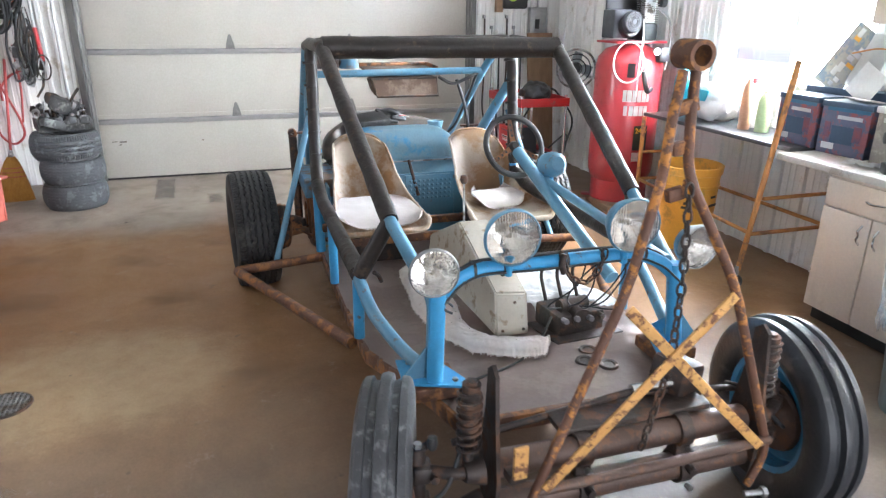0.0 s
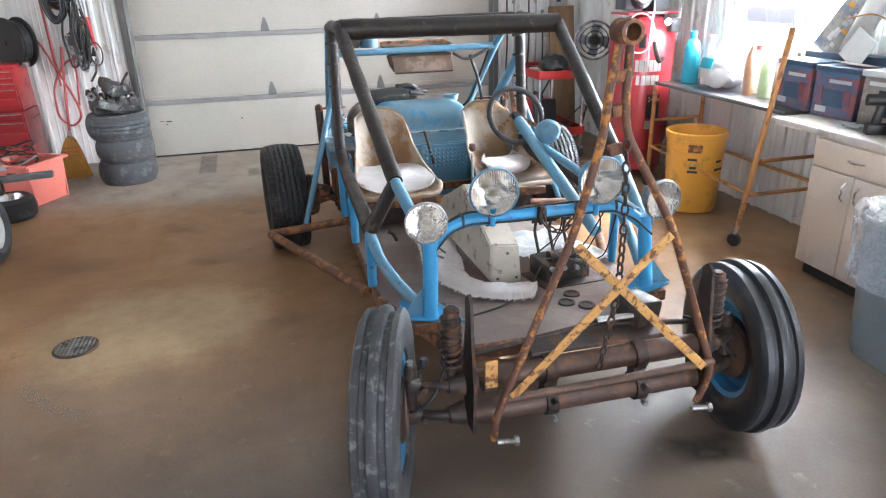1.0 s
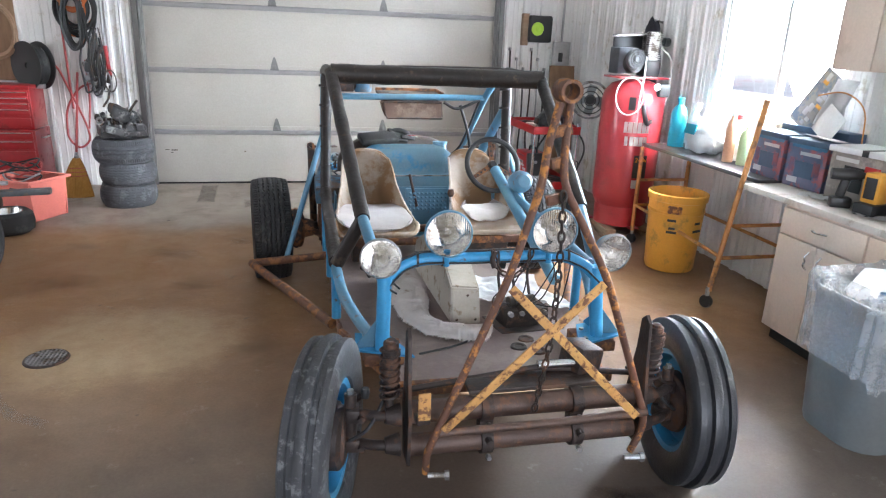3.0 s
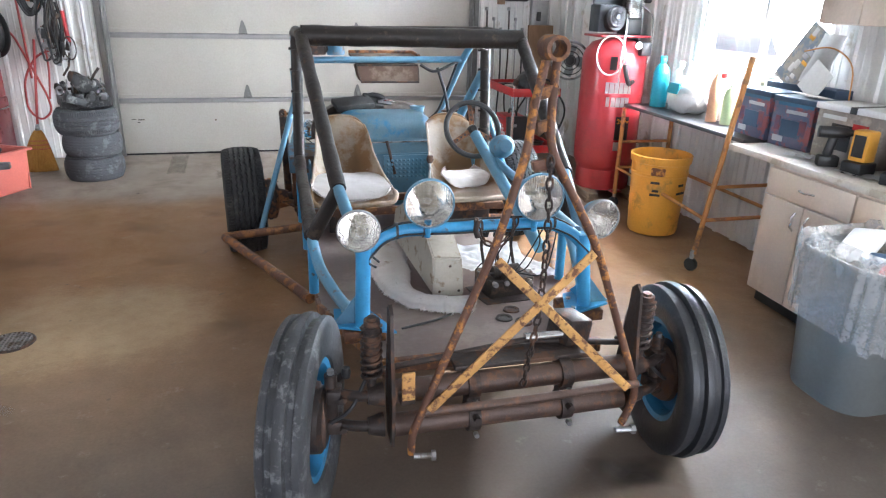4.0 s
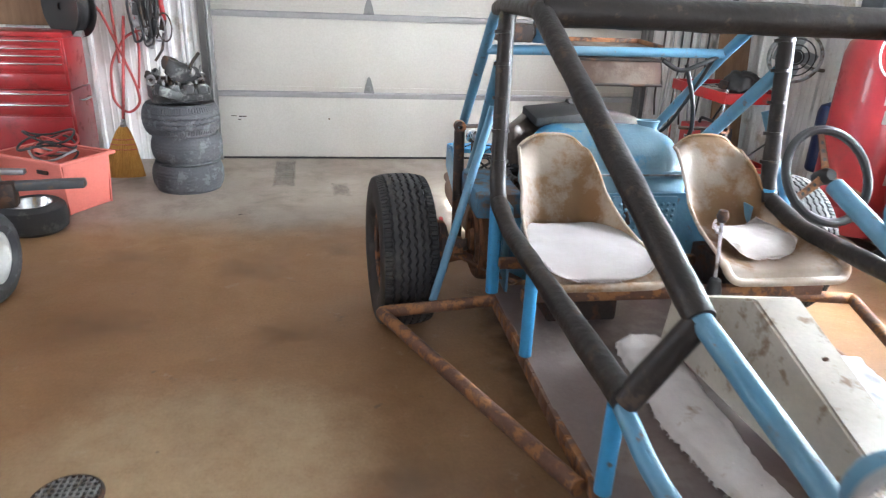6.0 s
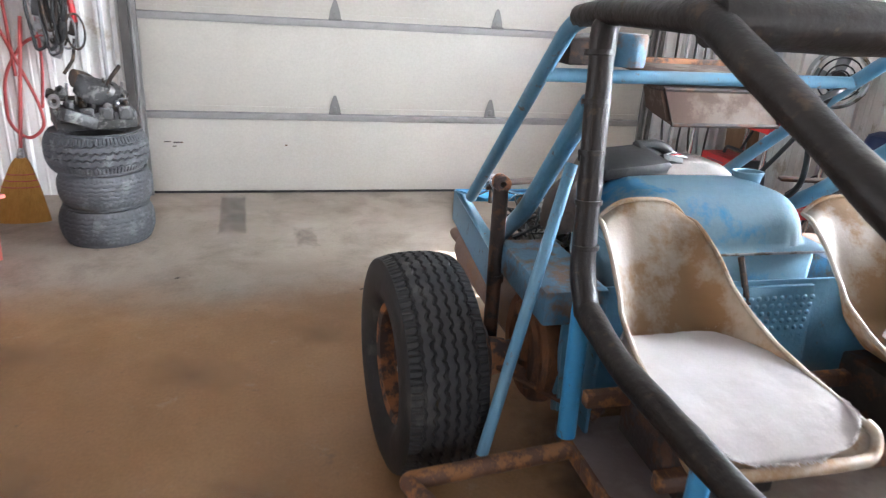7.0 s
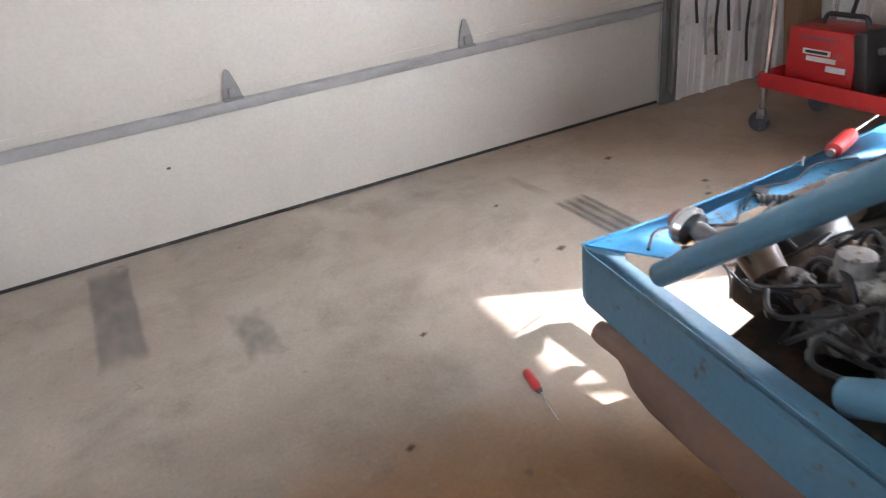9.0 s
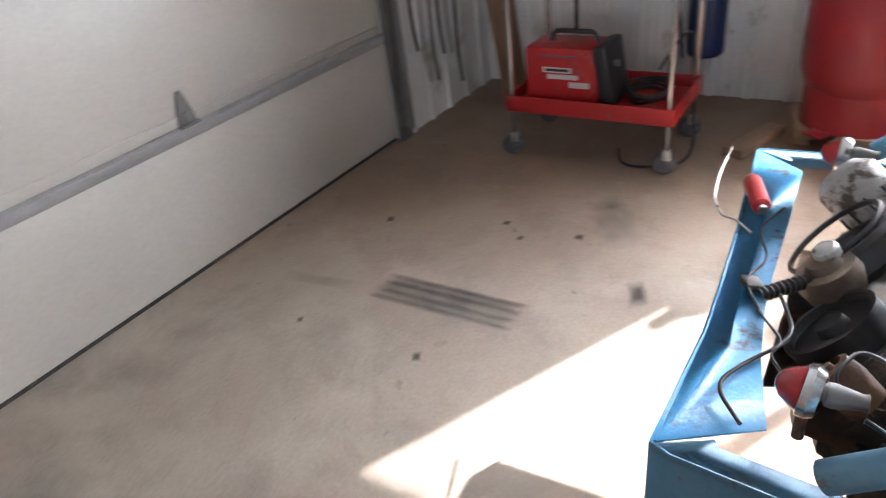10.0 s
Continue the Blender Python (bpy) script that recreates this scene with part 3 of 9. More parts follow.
# unseen wall; its opening is assumed and positioned for the lamp there
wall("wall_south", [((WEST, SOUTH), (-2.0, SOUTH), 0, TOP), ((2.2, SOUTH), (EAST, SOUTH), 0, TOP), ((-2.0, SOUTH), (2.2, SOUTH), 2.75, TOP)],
     (0, 1), "unseen white ribbed steel wall with an assumed vehicle opening")


def window(name, y0, y1, z0, z1):
    box(bm := B(), (0.10, y1 - y0, 0.03), (EAST + 0.05, (y0 + y1) / 2, z0 + 0.015))
    for a, c in (((0.10, y1 - y0, 0.03), ((y0 + y1) / 2, z1 - 0.015)), ((0.10, 0.03, z1 - z0 - 0.06), (y0 + 0.015, (z0 + z1) / 2)), ((0.10, 0.03, z1 - z0 - 0.06), (y1 - 0.015, (z0 + z1) / 2))):
        box(bm, a, (EAST + 0.05, *c))
    ob = tagged(finish(name, bm, WHITE, smooth=False), "white framed window, bright daylight behind it", "window", kind="structure")
    box(bm := B(), (0.05, 0.04, z1 - z0 - 0.06), (EAST + 0.06, (y0 + y1) / 2, (z0 + z1) / 2))
    part("mullion", bm, WHITE, ob)
    for s in (0, 1):
        a = y0 + 0.03 + s * ((y1 - y0) / 2 - 0.01)
        box(bm := B(), (0.006, (y1 - y0) / 2 - 0.04, z1 - z0 - 0.06), (EAST + 0.06, a + ((y1 - y0) / 2 - 0.04) / 2, (z0 + z1) / 2))
        part("pane", bm, PANE, ob).visible_shadow = False
    box(bm := B(), (0.05, y1 - y0 + 0.1, 0.05), (EAST - 0.026, (y0 + y1) / 2, z0 - 0.025), bevel=0.004)
    box(bm, (0.03, 0.05, z1 - z0), (EAST - 0.016, y0 - 0.025, (z0 + z1) / 2), bevel=0.004)
    box(bm, (0.03, 0.05, z1 - z0), (EAST - 0.016, y1 + 0.025, (z0 + z1) / 2), bevel=0.004)
    part("window_trim", bm, WHITE, ob)


window("window_1", WIN_Y0, WIN_Y1, WIN_Z0, WIN_Z1)
# unseen window, assumed from a bright patch of floor by the front wheel
window("window_2", W2_Y0, W2_Y1, W2_Z0, W2_Z1)


JAMB = mat("dull_grey_steel", (0.22, 0.215, 0.205), (0.15, 0.145, 0.14), 0.5, metal=0.5, scale=6, bump=0.15)


def overhead_door(name, x0, x1, hinges, label):
    """A sectional overhead door: four sections, seal strips, hinges, tracks."""
    ob = tagged(finish(name, box(B(), (x1 - x0, 0.02, DOOR_H), ((x0 + x1) / 2, NORTH + 0.09, DOOR_H / 2)), WHITE, smooth=False), label, "vehicle door", kind="structure")
    joints = [0.02, 0.643, 1.363, 2.083, DOOR_H]
    hinge_bm = B()
    plate(hinge_bm, [(-0.048, 0), (0.048, 0), (0.040, 0.05), (0.014, 0.135), (0.006, 0.145), (-0.006, 0.145), (-0.014, 0.135), (-0.040, 0.05)], 0.006, pose(0, 0, 0, 90))
    cyl(hinge_bm, (-0.05, -0.016, -0.004), (0.05, -0.016, -0.004), 0.012, seg=10)
    box(hinge_bm, (0.03, 0.012, 0.05), (0, -0.012, 0.03), bevel=0.003)
    hinge = finish("hinge", hinge_bm, JAMB, ob)
    first = True
    for i, (a, c) in enumerate(zip(joints, joints[1:])):
        bm = box(B(), (x1 - x0, 0.045, c - a - 0.004), ((x0 + x1) / 2, NORTH + 0.045, (a + c) / 2), bevel=0.004)
        part("section", bm, DOOR_WHITE, ob)
        if i:
            bm = box(B(), (x1 - x0 - 0.01, 0.036, 0.052), ((x0 + x1) / 2, NORTH + 0.008, a - 0.008), (14, 0, 0), bevel=0.005)
            part("joint_rail", bm, DOOR_GREY, ob, "grey steel joint strip")
            bm = box(B(), (x1 - x0 - 0.01, 0.010, 0.006), ((x0 + x1) / 2, NORTH + 0.020, a + 0.062), bevel=0.002)
            part("joint_crease", bm, DOOR_WHITE, ob)
            bm = box(B(), (x1 - x0 - 0.01, 0.006, 0.006), ((x0 + x1) / 2, NORTH + 0.0195, a - 0.036), bevel=0.002)
            part("joint_edge", bm, GALV, ob)
            for x in hinges:
                h = hinge if first else hinge.copy()
                if not first:
                    scene.collection.objects.link(h)
                h.location = (x, NORTH + 0.018, a + 0.02)
                first = False
    bm = box(B(), (x1 - x0, 0.05, 0.020), ((x0 + x1) / 2, NORTH + 0.052, 0.010), bevel=0.004)
    part("bottom_seal", bm, RUBBER, ob)
    for x, s in ((x0, -1), (x1, 1)):
        bm = box(B(), (0.12, 0.03, DOOR_H), (x + s * 0.045, NORTH - 0.016, DOOR_H / 2), bevel=0.004)
        part("jamb", bm, JAMB, ob, "dull grey steel jamb")
        bm = box(B(), (0.006, 0.07, DOOR_H - 0.1), (x + s * 0.03, NORTH - 0.068, DOOR_H / 2 + 0.04))
        cyl(bm, (x + s * 0.005, NORTH - 0.10, 0.09), (x + s * 0.005, NORTH - 0.10, DOOR_H - 0.01), 0.014, seg=8)
        box(bm, (0.05, 0.006, DOOR_H - 0.1), (x + s * 0.03, NORTH - 0.034, DOOR_H / 2 + 0.04))
        part("track", bm, JAMB, ob)
    return ob


door1 = overhead_door("door_1", DOOR_L, DOOR_R, (-1.03, 0.275), "closed white sectional overhead door with grey joint strips")
overhead_door("door_2", WEST + 0.02, -4.62, (-6.0, -5.2), "closed white sectional overhead door beside the tool chest")

# small marks on the lowest door section
for x, z, s in ((-2.32, 0.42, (0.05, 0.008)), (-2.24, 0.415, (0.07, 0.012)), (-2.27, 0.385, (0.03, 0.008)), (-1.42, 0.40, (0.02, 0.012))):
    part("sticker_scrap", box(B(), (s[0], 0.002, s[1]), (x, NORTH + 0.0205, z)), RUST_DARK, door1)

# tyre marks and stains on the floor
MARK = mark_mat("rubber_marks", (0.13, 0.13, 0.14), 0.46, 16, (1, 0.4, 1), 0.36, 0.62)
FAINTER = mark_mat("worn_away_rubber_marks", (0.13, 0.13, 0.135), 0.20, 22, (1, 0.6, 1), 0.15, 0.50)
FAINT = mark_mat("faint_rubber_marks", (0.13, 0.13, 0.14), 0.52, 22, (1, 0.6, 1), 0.22, 0.52)
OIL_DARK = mark_mat("oil_and_dark_patch", (0.07, 0.055, 0.045), 0.8, 9)


def floor_mark(x, y, lx, ly, turn, m, label):
    ob = finish("floor_stain", sheet(B(), 2, 2, lambda u, v: Vector(((u - 0.5) * lx, (v - 0.5) * ly, 0))), m, smooth=False)
    ob.matrix_world = pose(x, y, 0.002, 0, 0, turn)
    tagged(ob, label, "stain", kind="structure")


floor_mark(-1.82, 5.48, 0.22, 1.02, 3, MARK, "dark rubber tyre mark on the concrete")
floor_mark(-1.31, 4.95, 0.20, 0.50, 4, FAINT, "faint square tyre mark on the concrete")
floor_mark(-1.50, 5.35, 0.18, 0.60, 8, FAINTER, "faint smudged tyre mark on the concrete")
floor_mark(-0.95, 5.45, 0.28, 0.32, 20, FAINTER, "faint smudged tyre mark on the concrete")
RIB_MARK = mark_mat("dark_rubber_rib_marks", (0.10, 0.10, 0.105), 0.36, 20, (1, 0.35, 1), 0.40, 0.72)
floor_mark(0.365, 4.86, 0.19, 0.72, 2, MARK, "grey ribbed tyre mark on the concrete")
for dx in (-0.078, -0.028, 0.026, 0.076):
    floor_mark(0.365 + dx, 4.86, 0.030, 0.70, 2, RIB_MARK, "dark rib of the tyre mark")
STREAK = mark_mat("pale_scrape", (0.48, 0.42, 0.36), 0.35, 16, (1, 1, 1), 0.15, 0.6)
floor_mark(0.27, 5.45, 0.10, 0.50, 8, STREAK, "pale scraped streak on the concrete")
floor_mark(1.12, 4.42, 0.42, 0.30, 30, STREAK, "pale scraped patch on the concrete")
for x, y, t_ in ((-2.31, 0.93, 120), (-2.20, 0.785, 135), (-2.05, 0.675, 152)):
    floor_mark(x, y, 0.26, 0.10, t_, STREAK, "pale smeared arc on the dusty concrete")
PUDDLE = mark_mat("brown_dried_puddle", (0.10, 0.062, 0.04), 0.55, 6, (1, 1, 1), 0.08, 0.6)
floor_mark(1.28, 4.52, 0.34, 0.26, 40, PUDDLE, "brown dried puddle on the concrete")
floor_mark(0.69, 4.19, 0.22, 0.10, 25, OIL_DARK, "dark oil spot on the concrete")
floor_mark(1.0, 4.91, 0.06, 0.05, 0, OIL_DARK, "small dark oil spot on the concrete")
floor_mark(0.90, 4.79, 0.06, 0.04, 0, OIL_DARK, "small dark oil spot on the concrete")
floor_mark(1.0, 4.55, 0.07, 0.06, 0, OIL_DARK, "small dark oil spot on the concrete")
for x, y, w_ in ((0.03, 4.78, 0.07), (0.02, 5.34, 0.05), (0.83, 5.47, 0.08), (-0.75, 4.55, 0.05), (-1.02, 4.05, 0.05), (-2.05, 4.3, 0.05)):
    floor_mark(x, y, w_, w_ * 0.7, 30, OIL_DARK, "small dark oil spot on the concrete")
SMUDGE = mark_mat("dark_damp_smudge", (0.12, 0.085, 0.06), 0.30, 7, (1, 1, 1), 0.05, 0.55)
for x, y, lx, ly, t_ in ((-1.55, 2.45, 0.5, 0.35, 12), (-1.85, 3.25, 0.7, 0.4, -20), (-2.5, 2.6, 0.8, 0.5, 10), (-1.30, 3.55, 0.35, 0.4, 4), (-1.05, 1.35, 0.5, 0.35, 30), (-2.6, 3.5, 0.5, 0.35, 0)):
    floor_mark(x, y, lx, ly, t_, SMUDGE, "dark smudge on the dusty concrete")
floor_mark(0.60, -0.34, 0.46, 0.26, -8, OIL_DARK, "dark damp oil stain under the front wheel")
# wide dark patch below the rear half of the buggy
floor_mark(-0.20, 2.3, 1.0, 1.6, 0, OIL_DARK, "dark patch on the concrete under the buggy")

# the round floor drain
bm = lathe(B(), [(0.0, 0.004), (0.128, 0.004), (0.128, 0.009), (0.14, 0.009), (0.146, 0.002), (0.146, -0.01)], 40)
drain = tagged(finish("floor_drain", bm, RUST_DARK), "round cast-iron floor drain grate in the concrete", "floor drain", kind="structure")
drain.matrix_world = Matrix.Translation((-2.20, 1.345, 0.0)) @ Matrix.Diagonal((0.82, 0.82, 1.0, 1.0))
# flat black disc: the shade of the hollow put in as colour
part("drain_pit", lathe(B(), [(0.0, 0.0048), (0.127, 0.0048)], 40), BLACK, drain, "flat black disc for the dark below the grate")
for i in range(-4, 5):
    y = i * 0.027
    h = math.sqrt(max(0.0, 0.128 ** 2 - y * y))
    part("grate_bar", box(B(), (2 * h, 0.009, 0.006), (0, y, 0.0085)), STEEL, drain)
    part("grate_bar", box(B(), (0.009, 2 * h, 0.0055), (y, 0, 0.008)), STEEL, drain)


# ---- the dune buggy: u to its own left-right, v from the front axle beam to the rear, z up ----
buggy = root("dune_buggy", (0.04, -0.44, 0), "home-built sky-blue tube-frame dune buggy with foam-wrapped roll cage", "dune buggy")


def pipe(name, pts, r, material=BLUE, bend=0.06, label="", lumps=0.0, seg=14, parent=None):
    return part(name, tube(B(), pts, r, seg, bend, lumps=lumps), material, parent or buggy, label, 50)


FO = 0.036
# roll cage in black taped foam
L_TOP, R_TOP = (-0.605, 2.80, 1.585), (0.70, 2.80, 1.60)
L_FRONT, R_FRONT = (-0.595, 2.33, 1.585), (0.79, 2.33, 1.575)
L_KNEE, R_KNEE = (-0.510, 1.109, 0.975), (0.63, 1.15, 1.00)
pipe("main_hoop", [(-0.63, 2.60, 0.76), (-0.625, 2.68, 0.86), L_TOP, R_TOP, (0.69, 2.68, 0.86), (0.68, 2.62, 0.76)], FO, FOAM, 0.07, "black foam-wrapped main hoop", 0.10)
pipe("roof_rail", [L_TOP, L_FRONT], FO, FOAM, 0, "", 0.10)
pipe("roof_rail", [R_TOP, R_FRONT], FO, FOAM, 0, "", 0.10)
pipe("windscreen_bar", [L_FRONT, R_FRONT], 0.060, FOAM, 0, "thick black foam-wrapped front bar", 0.10)
pipe("windscreen_pillar", [(-0.598, 2.40, 1.59), L_FRONT, L_KNEE], 0.038, FOAM, 0.10, "black foam-wrapped pillar", 0.10)
pipe("windscreen_pillar", [(0.785, 2.40, 1.585), R_FRONT, R_KNEE], 0.038, FOAM, 0.10, "black foam-wrapped pillar", 0.10)
pipe("lower_side_bar", [(-0.63, 2.60, 0.77), (-0.63, 2.38, 0.72), (-0.638, 1.148, 0.745)], 0.038, FOAM, 0.08, "black foam-wrapped side bar", 0.10)
pipe("lower_side_bar", [(0.68, 2.60, 0.77), (0.68, 2.38, 0.72), (0.67, 1.15, 0.745)], 0.038, FOAM, 0.08, "black foam-wrapped side bar", 0.10)
pipe("knee_brace", [(-0.636, 1.15, 0.735), (-0.512, 1.112, 0.97)], 0.034, FOAM, 0, "black foam-wrapped brace", 0.08)
pipe("knee_brace", [(0.668, 1.15, 0.735), (0.63, 1.15, 0.99)], 0.034, FOAM, 0, "black foam-wrapped brace", 0.08)
for u in (-0.62, 0.68):
    for z in (0.93, 1.06, 1.2, 1.34, 1.47):
        part("tape_band", cyl(B(), (u, 2.69 + (z - 0.93) * 0.16, z), (u, 2.692 + (z - 0.93) * 0.16, z + 0.014), 0.040, seg=14), FOAM, buggy)

# blue tubes
T = 0.027
pipe("pillar_foot", [L_KNEE, (-0.465, 0.62, 0.83), (-0.478, 0.60, 0.52)], T, BLUE_WORN_SHADE, 0.05)
pipe("pillar_foot", [R_KNEE, (0.50, 0.62, 0.83), (0.52, 0.60, 0.52)], T, BLUE_WORN_SHADE, 0.05)
pipe("front_post", [(-0.468, 0.575, 0.88), (-0.478, 0.570, 0.542)], 0.030, BLUE)
pipe("front_post", [(0.475, 0.585, 0.88), (0.511, 0.580, 0.542)], 0.030, BLUE)
pipe("side_loop", [(-0.638, 1.155, 0.72), (-0.62, 0.98, 0.64), (-0.55, 0.76, 0.575), (-0.485, 0.60, 0.555)], 0.026, BLUE_WORN_SHADE, 0.12)
pipe("side_loop", [(0.668, 1.155, 0.72), (0.64, 0.98, 0.64), (0.58, 0.76, 0.575), (0.52, 0.60, 0.555)], 0.026, BLUE_WORN_SHADE, 0.12)
pipe("side_stub", [(-0.636, 1.19, 0.70), (-0.638, 1.19, 0.43)], 0.024, BLUE)
pipe("side_stub", [(0.668, 1.19, 0.70), (0.668, 1.19, 0.40)], 0.024, BLUE)
pipe("side_stub", [(-0.632, 2.0, 0.71), (-0.632, 2.0, 0.36)], 0.024, BLUE)
pipe("dash_bar", [(-0.47, 0.585, 0.84), (-0.40, 0.60, 0.908), (-0.31, 0.61, 0.932), (0.33, 0.61, 0.928), (0.42, 0.60, 0.888), (0.48, 0.59, 0.83)], 0.027, BLUE, 0.05)
for k, (dz, dv) in enumerate(((0.030, -0.004), (-0.012, -0.030), (0.022, 0.022))):
    pipe("dash_wire", [(-0.44 + 0.02 * k, 0.59 + dv, 0.80), (-0.46, 0.585 + dv, 0.838 + dz), (-0.39, 0.60 + dv, 0.908 + dz), (-0.31, 0.612 + dv, 0.935 + dz), (-0.10, 0.612 + dv * 1.3, 0.931 + dz), (0.12, 0.612 + dv, 0.931 + dz * 1.15), (0.33, 0.612 + dv, 0.928 + dz), (0.42, 0.60 + dv, 0.888 + dz), (0.50, 0.58 + dv, 0.80)], 0.0045, WIRE, 0.03)
for u in (-0.33, -0.22, 0.02, 0.16, 0.34):
    part("wire_tie", lathe(B(), [(0.029, -0.005), (0.034, -0.005), (0.034, 0.005), (0.029, 0.005)], 18, pose(u, 0.611, 0.931, 0, 90, 0), closed=True), BLACK, buggy)
pipe("rear_post", [(-0.63, 2.64, 0.82), (-0.63, 2.62, 0.33)], 0.030, BLUE)
pipe("rear_post", [(0.68, 2.64, 0.82), (0.68, 2.62, 0.33)], 0.030, BLUE)
pipe("rear_stay", [L_TOP, (-0.612, 3.00, 1.545), (-0.61, 3.20, 1.375), (-0.602, 3.97, 0.705)], 0.027, BLUE_WORN_SHADE, 0.06)
pipe("rear_stay", [R_TOP, (0.68, 3.00, 1.545), (0.65, 3.20, 1.375), (0.60, 3.98, 0.705)], 0.027, BLUE_WORN_SHADE, 0.06)
pipe("stay_sleeve", [L_TOP, (-0.611, 2.95, 1.565)], 0.034, FOAM, 0)
pipe("stay_sleeve", [R_TOP, (0.69, 2.95, 1.565)], 0.034, FOAM, 0)
pipe("rear_cross_bar", [(-0.608, 3.19, 1.37), (0.65, 3.19, 1.38)], 0.024, BLUE_WORN_SHADE)
pipe("engine_stay", [(-0.622, 2.78, 1.34), (-0.60, 3.26, 0.86), (-0.575, 3.56, 0.665)], 0.033, BLUE_WORN_SHADE, 0.1)
pipe("engine_stay", [(0.69, 2.78, 1.34), (0.64, 3.26, 0.90), (0.55, 3.62, 0.68)], 0.033, BLUE_WORN_SHADE, 0.1)
pipe("nerf_strut", [(-0.632, 2.83, 1.15), (-0.91, 2.60, 0.30)], 0.019, BLUE_WORN_SHADE)
pipe("nerf_strut", [(0.70, 2.83, 1.15), (0.97, 2.60, 0.30)], 0.019, BLUE_WORN_SHADE)
pipe("nerf_bar", [(-0.63, 2.58, 0.305), (-1.15, 2.55, 0.275), (-0.655, 1.30, 0.345)], 0.028, RUST, 0.02, "rusty side nerf bar")
pipe("nerf_bar", [(0.68, 2.58, 0.305), (1.20, 2.55, 0.275), (0.69, 1.30, 0.345)], 0.028, RUST, 0.02, "rusty side nerf bar")

# floor pan: front rises a little; rusty rails along its sides
PAN_LINE = [(0.36, 0.475), (0.62, 0.47), (1.10, 0.405), (1.60, 0.352), (2.70, 0.325)]


def pan_z(v):
    for (a, za), (b, zb) in zip(PAN_LINE, PAN_LINE[1:]):
        if v <= b:
            return za + (zb - za) * (v - a) / (b - a)
    return PAN_LINE[-1][1]


def pan_half(v):
    return 0.44 + 0.20 * min(1.0, max(0.0, (v - 0.40) / 0.7))


def pan_point(a, b):
    v = 0.37 + b * 2.33
    return Vector(((a - 0.5) * 2 * pan_half(v) + 0.02, v, pan_z(v) + 0.004 * noise.noise(Vector((a * 5, v * 3, 0)))))


part("floor_pan", sheet(B(), 16, 44, pan_point, 0.004), PAN, buggy, "rust-brown sheet floor pan")
for s in (-1, 1):
    bm = B()
    vs = [0.40 + 0.1 * i for i in range(24)]
    for a, b in zip(vs, vs[1:]):
        strip(bm, (s * pan_half(a) + 0.02, a, pan_z(a) - 0.03), (s * pan_half(b) + 0.02, b, pan_z(b) - 0.03), 0.06, 0.025, (s, 0, 0))
    part("frame_rail", bm, RUST, buggy, "rusty frame rail")
strip(bm := B(), (-0.45, 0.38, 0.455), (0.50, 0.38, 0.455), 0.06, 0.03, (0, -1, 0))
part("frame_rail", bm, RUST, buggy, "rusty frame rail")
for u, s in ((-0.48, 1), (0.515, -1)):
    bm = plate(B(), [(-0.11 * s, 0.03), (0.13 * s, -0.06), (0.05 * s, 0.16), (-0.10 * s, 0.20)][::s], 0.010, pose(u, 0.545, 0.536))
    plate(bm, [(0, 0), (0.14, 0), (0, 0.12)], 0.006, pose(u, 0.60, 0.545, 90, 0, 90))
    part("foot_plate", bm, BLUE, buggy)
    part("foot_gusset", plate(B(), [(0, 0), (-0.13 * s, 0), (-0.10 * s, 0.02), (-0.015 * s, 0.13)][::s], 0.008, pose(u, 0.60, 0.545, 90, 0, 0)), BLUE_WORN_SHADE, buggy)
    part("foot_block", box(B(), (0.17, 0.17, 0.05), (u + 0.01 * s, 0.62, 0.505), (0, 0, 0), 0.006), RUST, buggy)
    for dx, dy in ((-0.07, 0.06), (-0.06, 0.16), (0.07, 0.0), (0.05, 0.1)):
        part("bolt", cyl(B(), (u + dx * s, 0.545 + dy, 0.540), (u + dx * s, 0.545 + dy, 0.555), 0.011, seg=6), STEEL, buggy)
for u, v in ((0.17, 0.66), (0.24, 0.60), (0.24, 0.76)):
    part("pan_hole_cover", lathe(B(), [(0.0, 0.006), (0.02, 0.006), (0.025, 0.010), (0.036, 0.010), (0.04, 0.0)], 20, Matrix.Translation((u, v, pan_z(v)))), RUST_DARK, buggy)


# headlamps
def headlamp(u, v, z, r, yaw, label):
    m = pose(u, v, z, 90, 0, yaw)
    shell = part("headlamp", lathe(B(), [(0.0, -r * 1.05), (r * 0.42, -r * 0.98), (r * 0.78, -r * 0.66), (r * 0.96, -r * 0.2), (r * 1.0, 0.0), (r * 0.97, 0.0), (r * 0.90, -0.012)], 36, m), BLUE_WORN_SHADE, buggy, label)
    part("rim_ring", lathe(B(), [(r * 0.945, 0.008), (r * 0.965, 0.013), (r * 1.0, 0.010), (r * 1.02, -0.004), (r * 0.99, -0.012)], 36, m), BLUE_WORN_SHADE if r > 0.09 else STEEL, shell)
    part("reflector", lathe(B(), [(0.0, -r * 0.75), (r * 0.3, -r * 0.66), (r * 0.62, -r * 0.36), (r * 0.95, 0.0)], 36, m), REFLECTOR, shell)
    part("lens", lathe(B(), [(0.0, r * 0.22), (r * 0.35, r * 0.19), (r * 0.65, r * 0.12), (r * 0.95, 0.010), (r * 0.95, 0.003), (r * 0.65, r * 0.10), (r * 0.35, r * 0.165), (0.0, r * 0.195)], 36, m), LENS if r > 0.09 else LENS_PEBBLED, shell, "fluted glass lens" if r > 0.09 else "pebbled glass lens")
    part("bulb", lathe(B(), [(0.0, -r * 0.22), (r * 0.10, -r * 0.26), (r * 0.14, -r * 0.4), (r * 0.09, -r * 0.68), (0.0, -r * 0.7)], 16, m), CREAM, shell)
    return shell


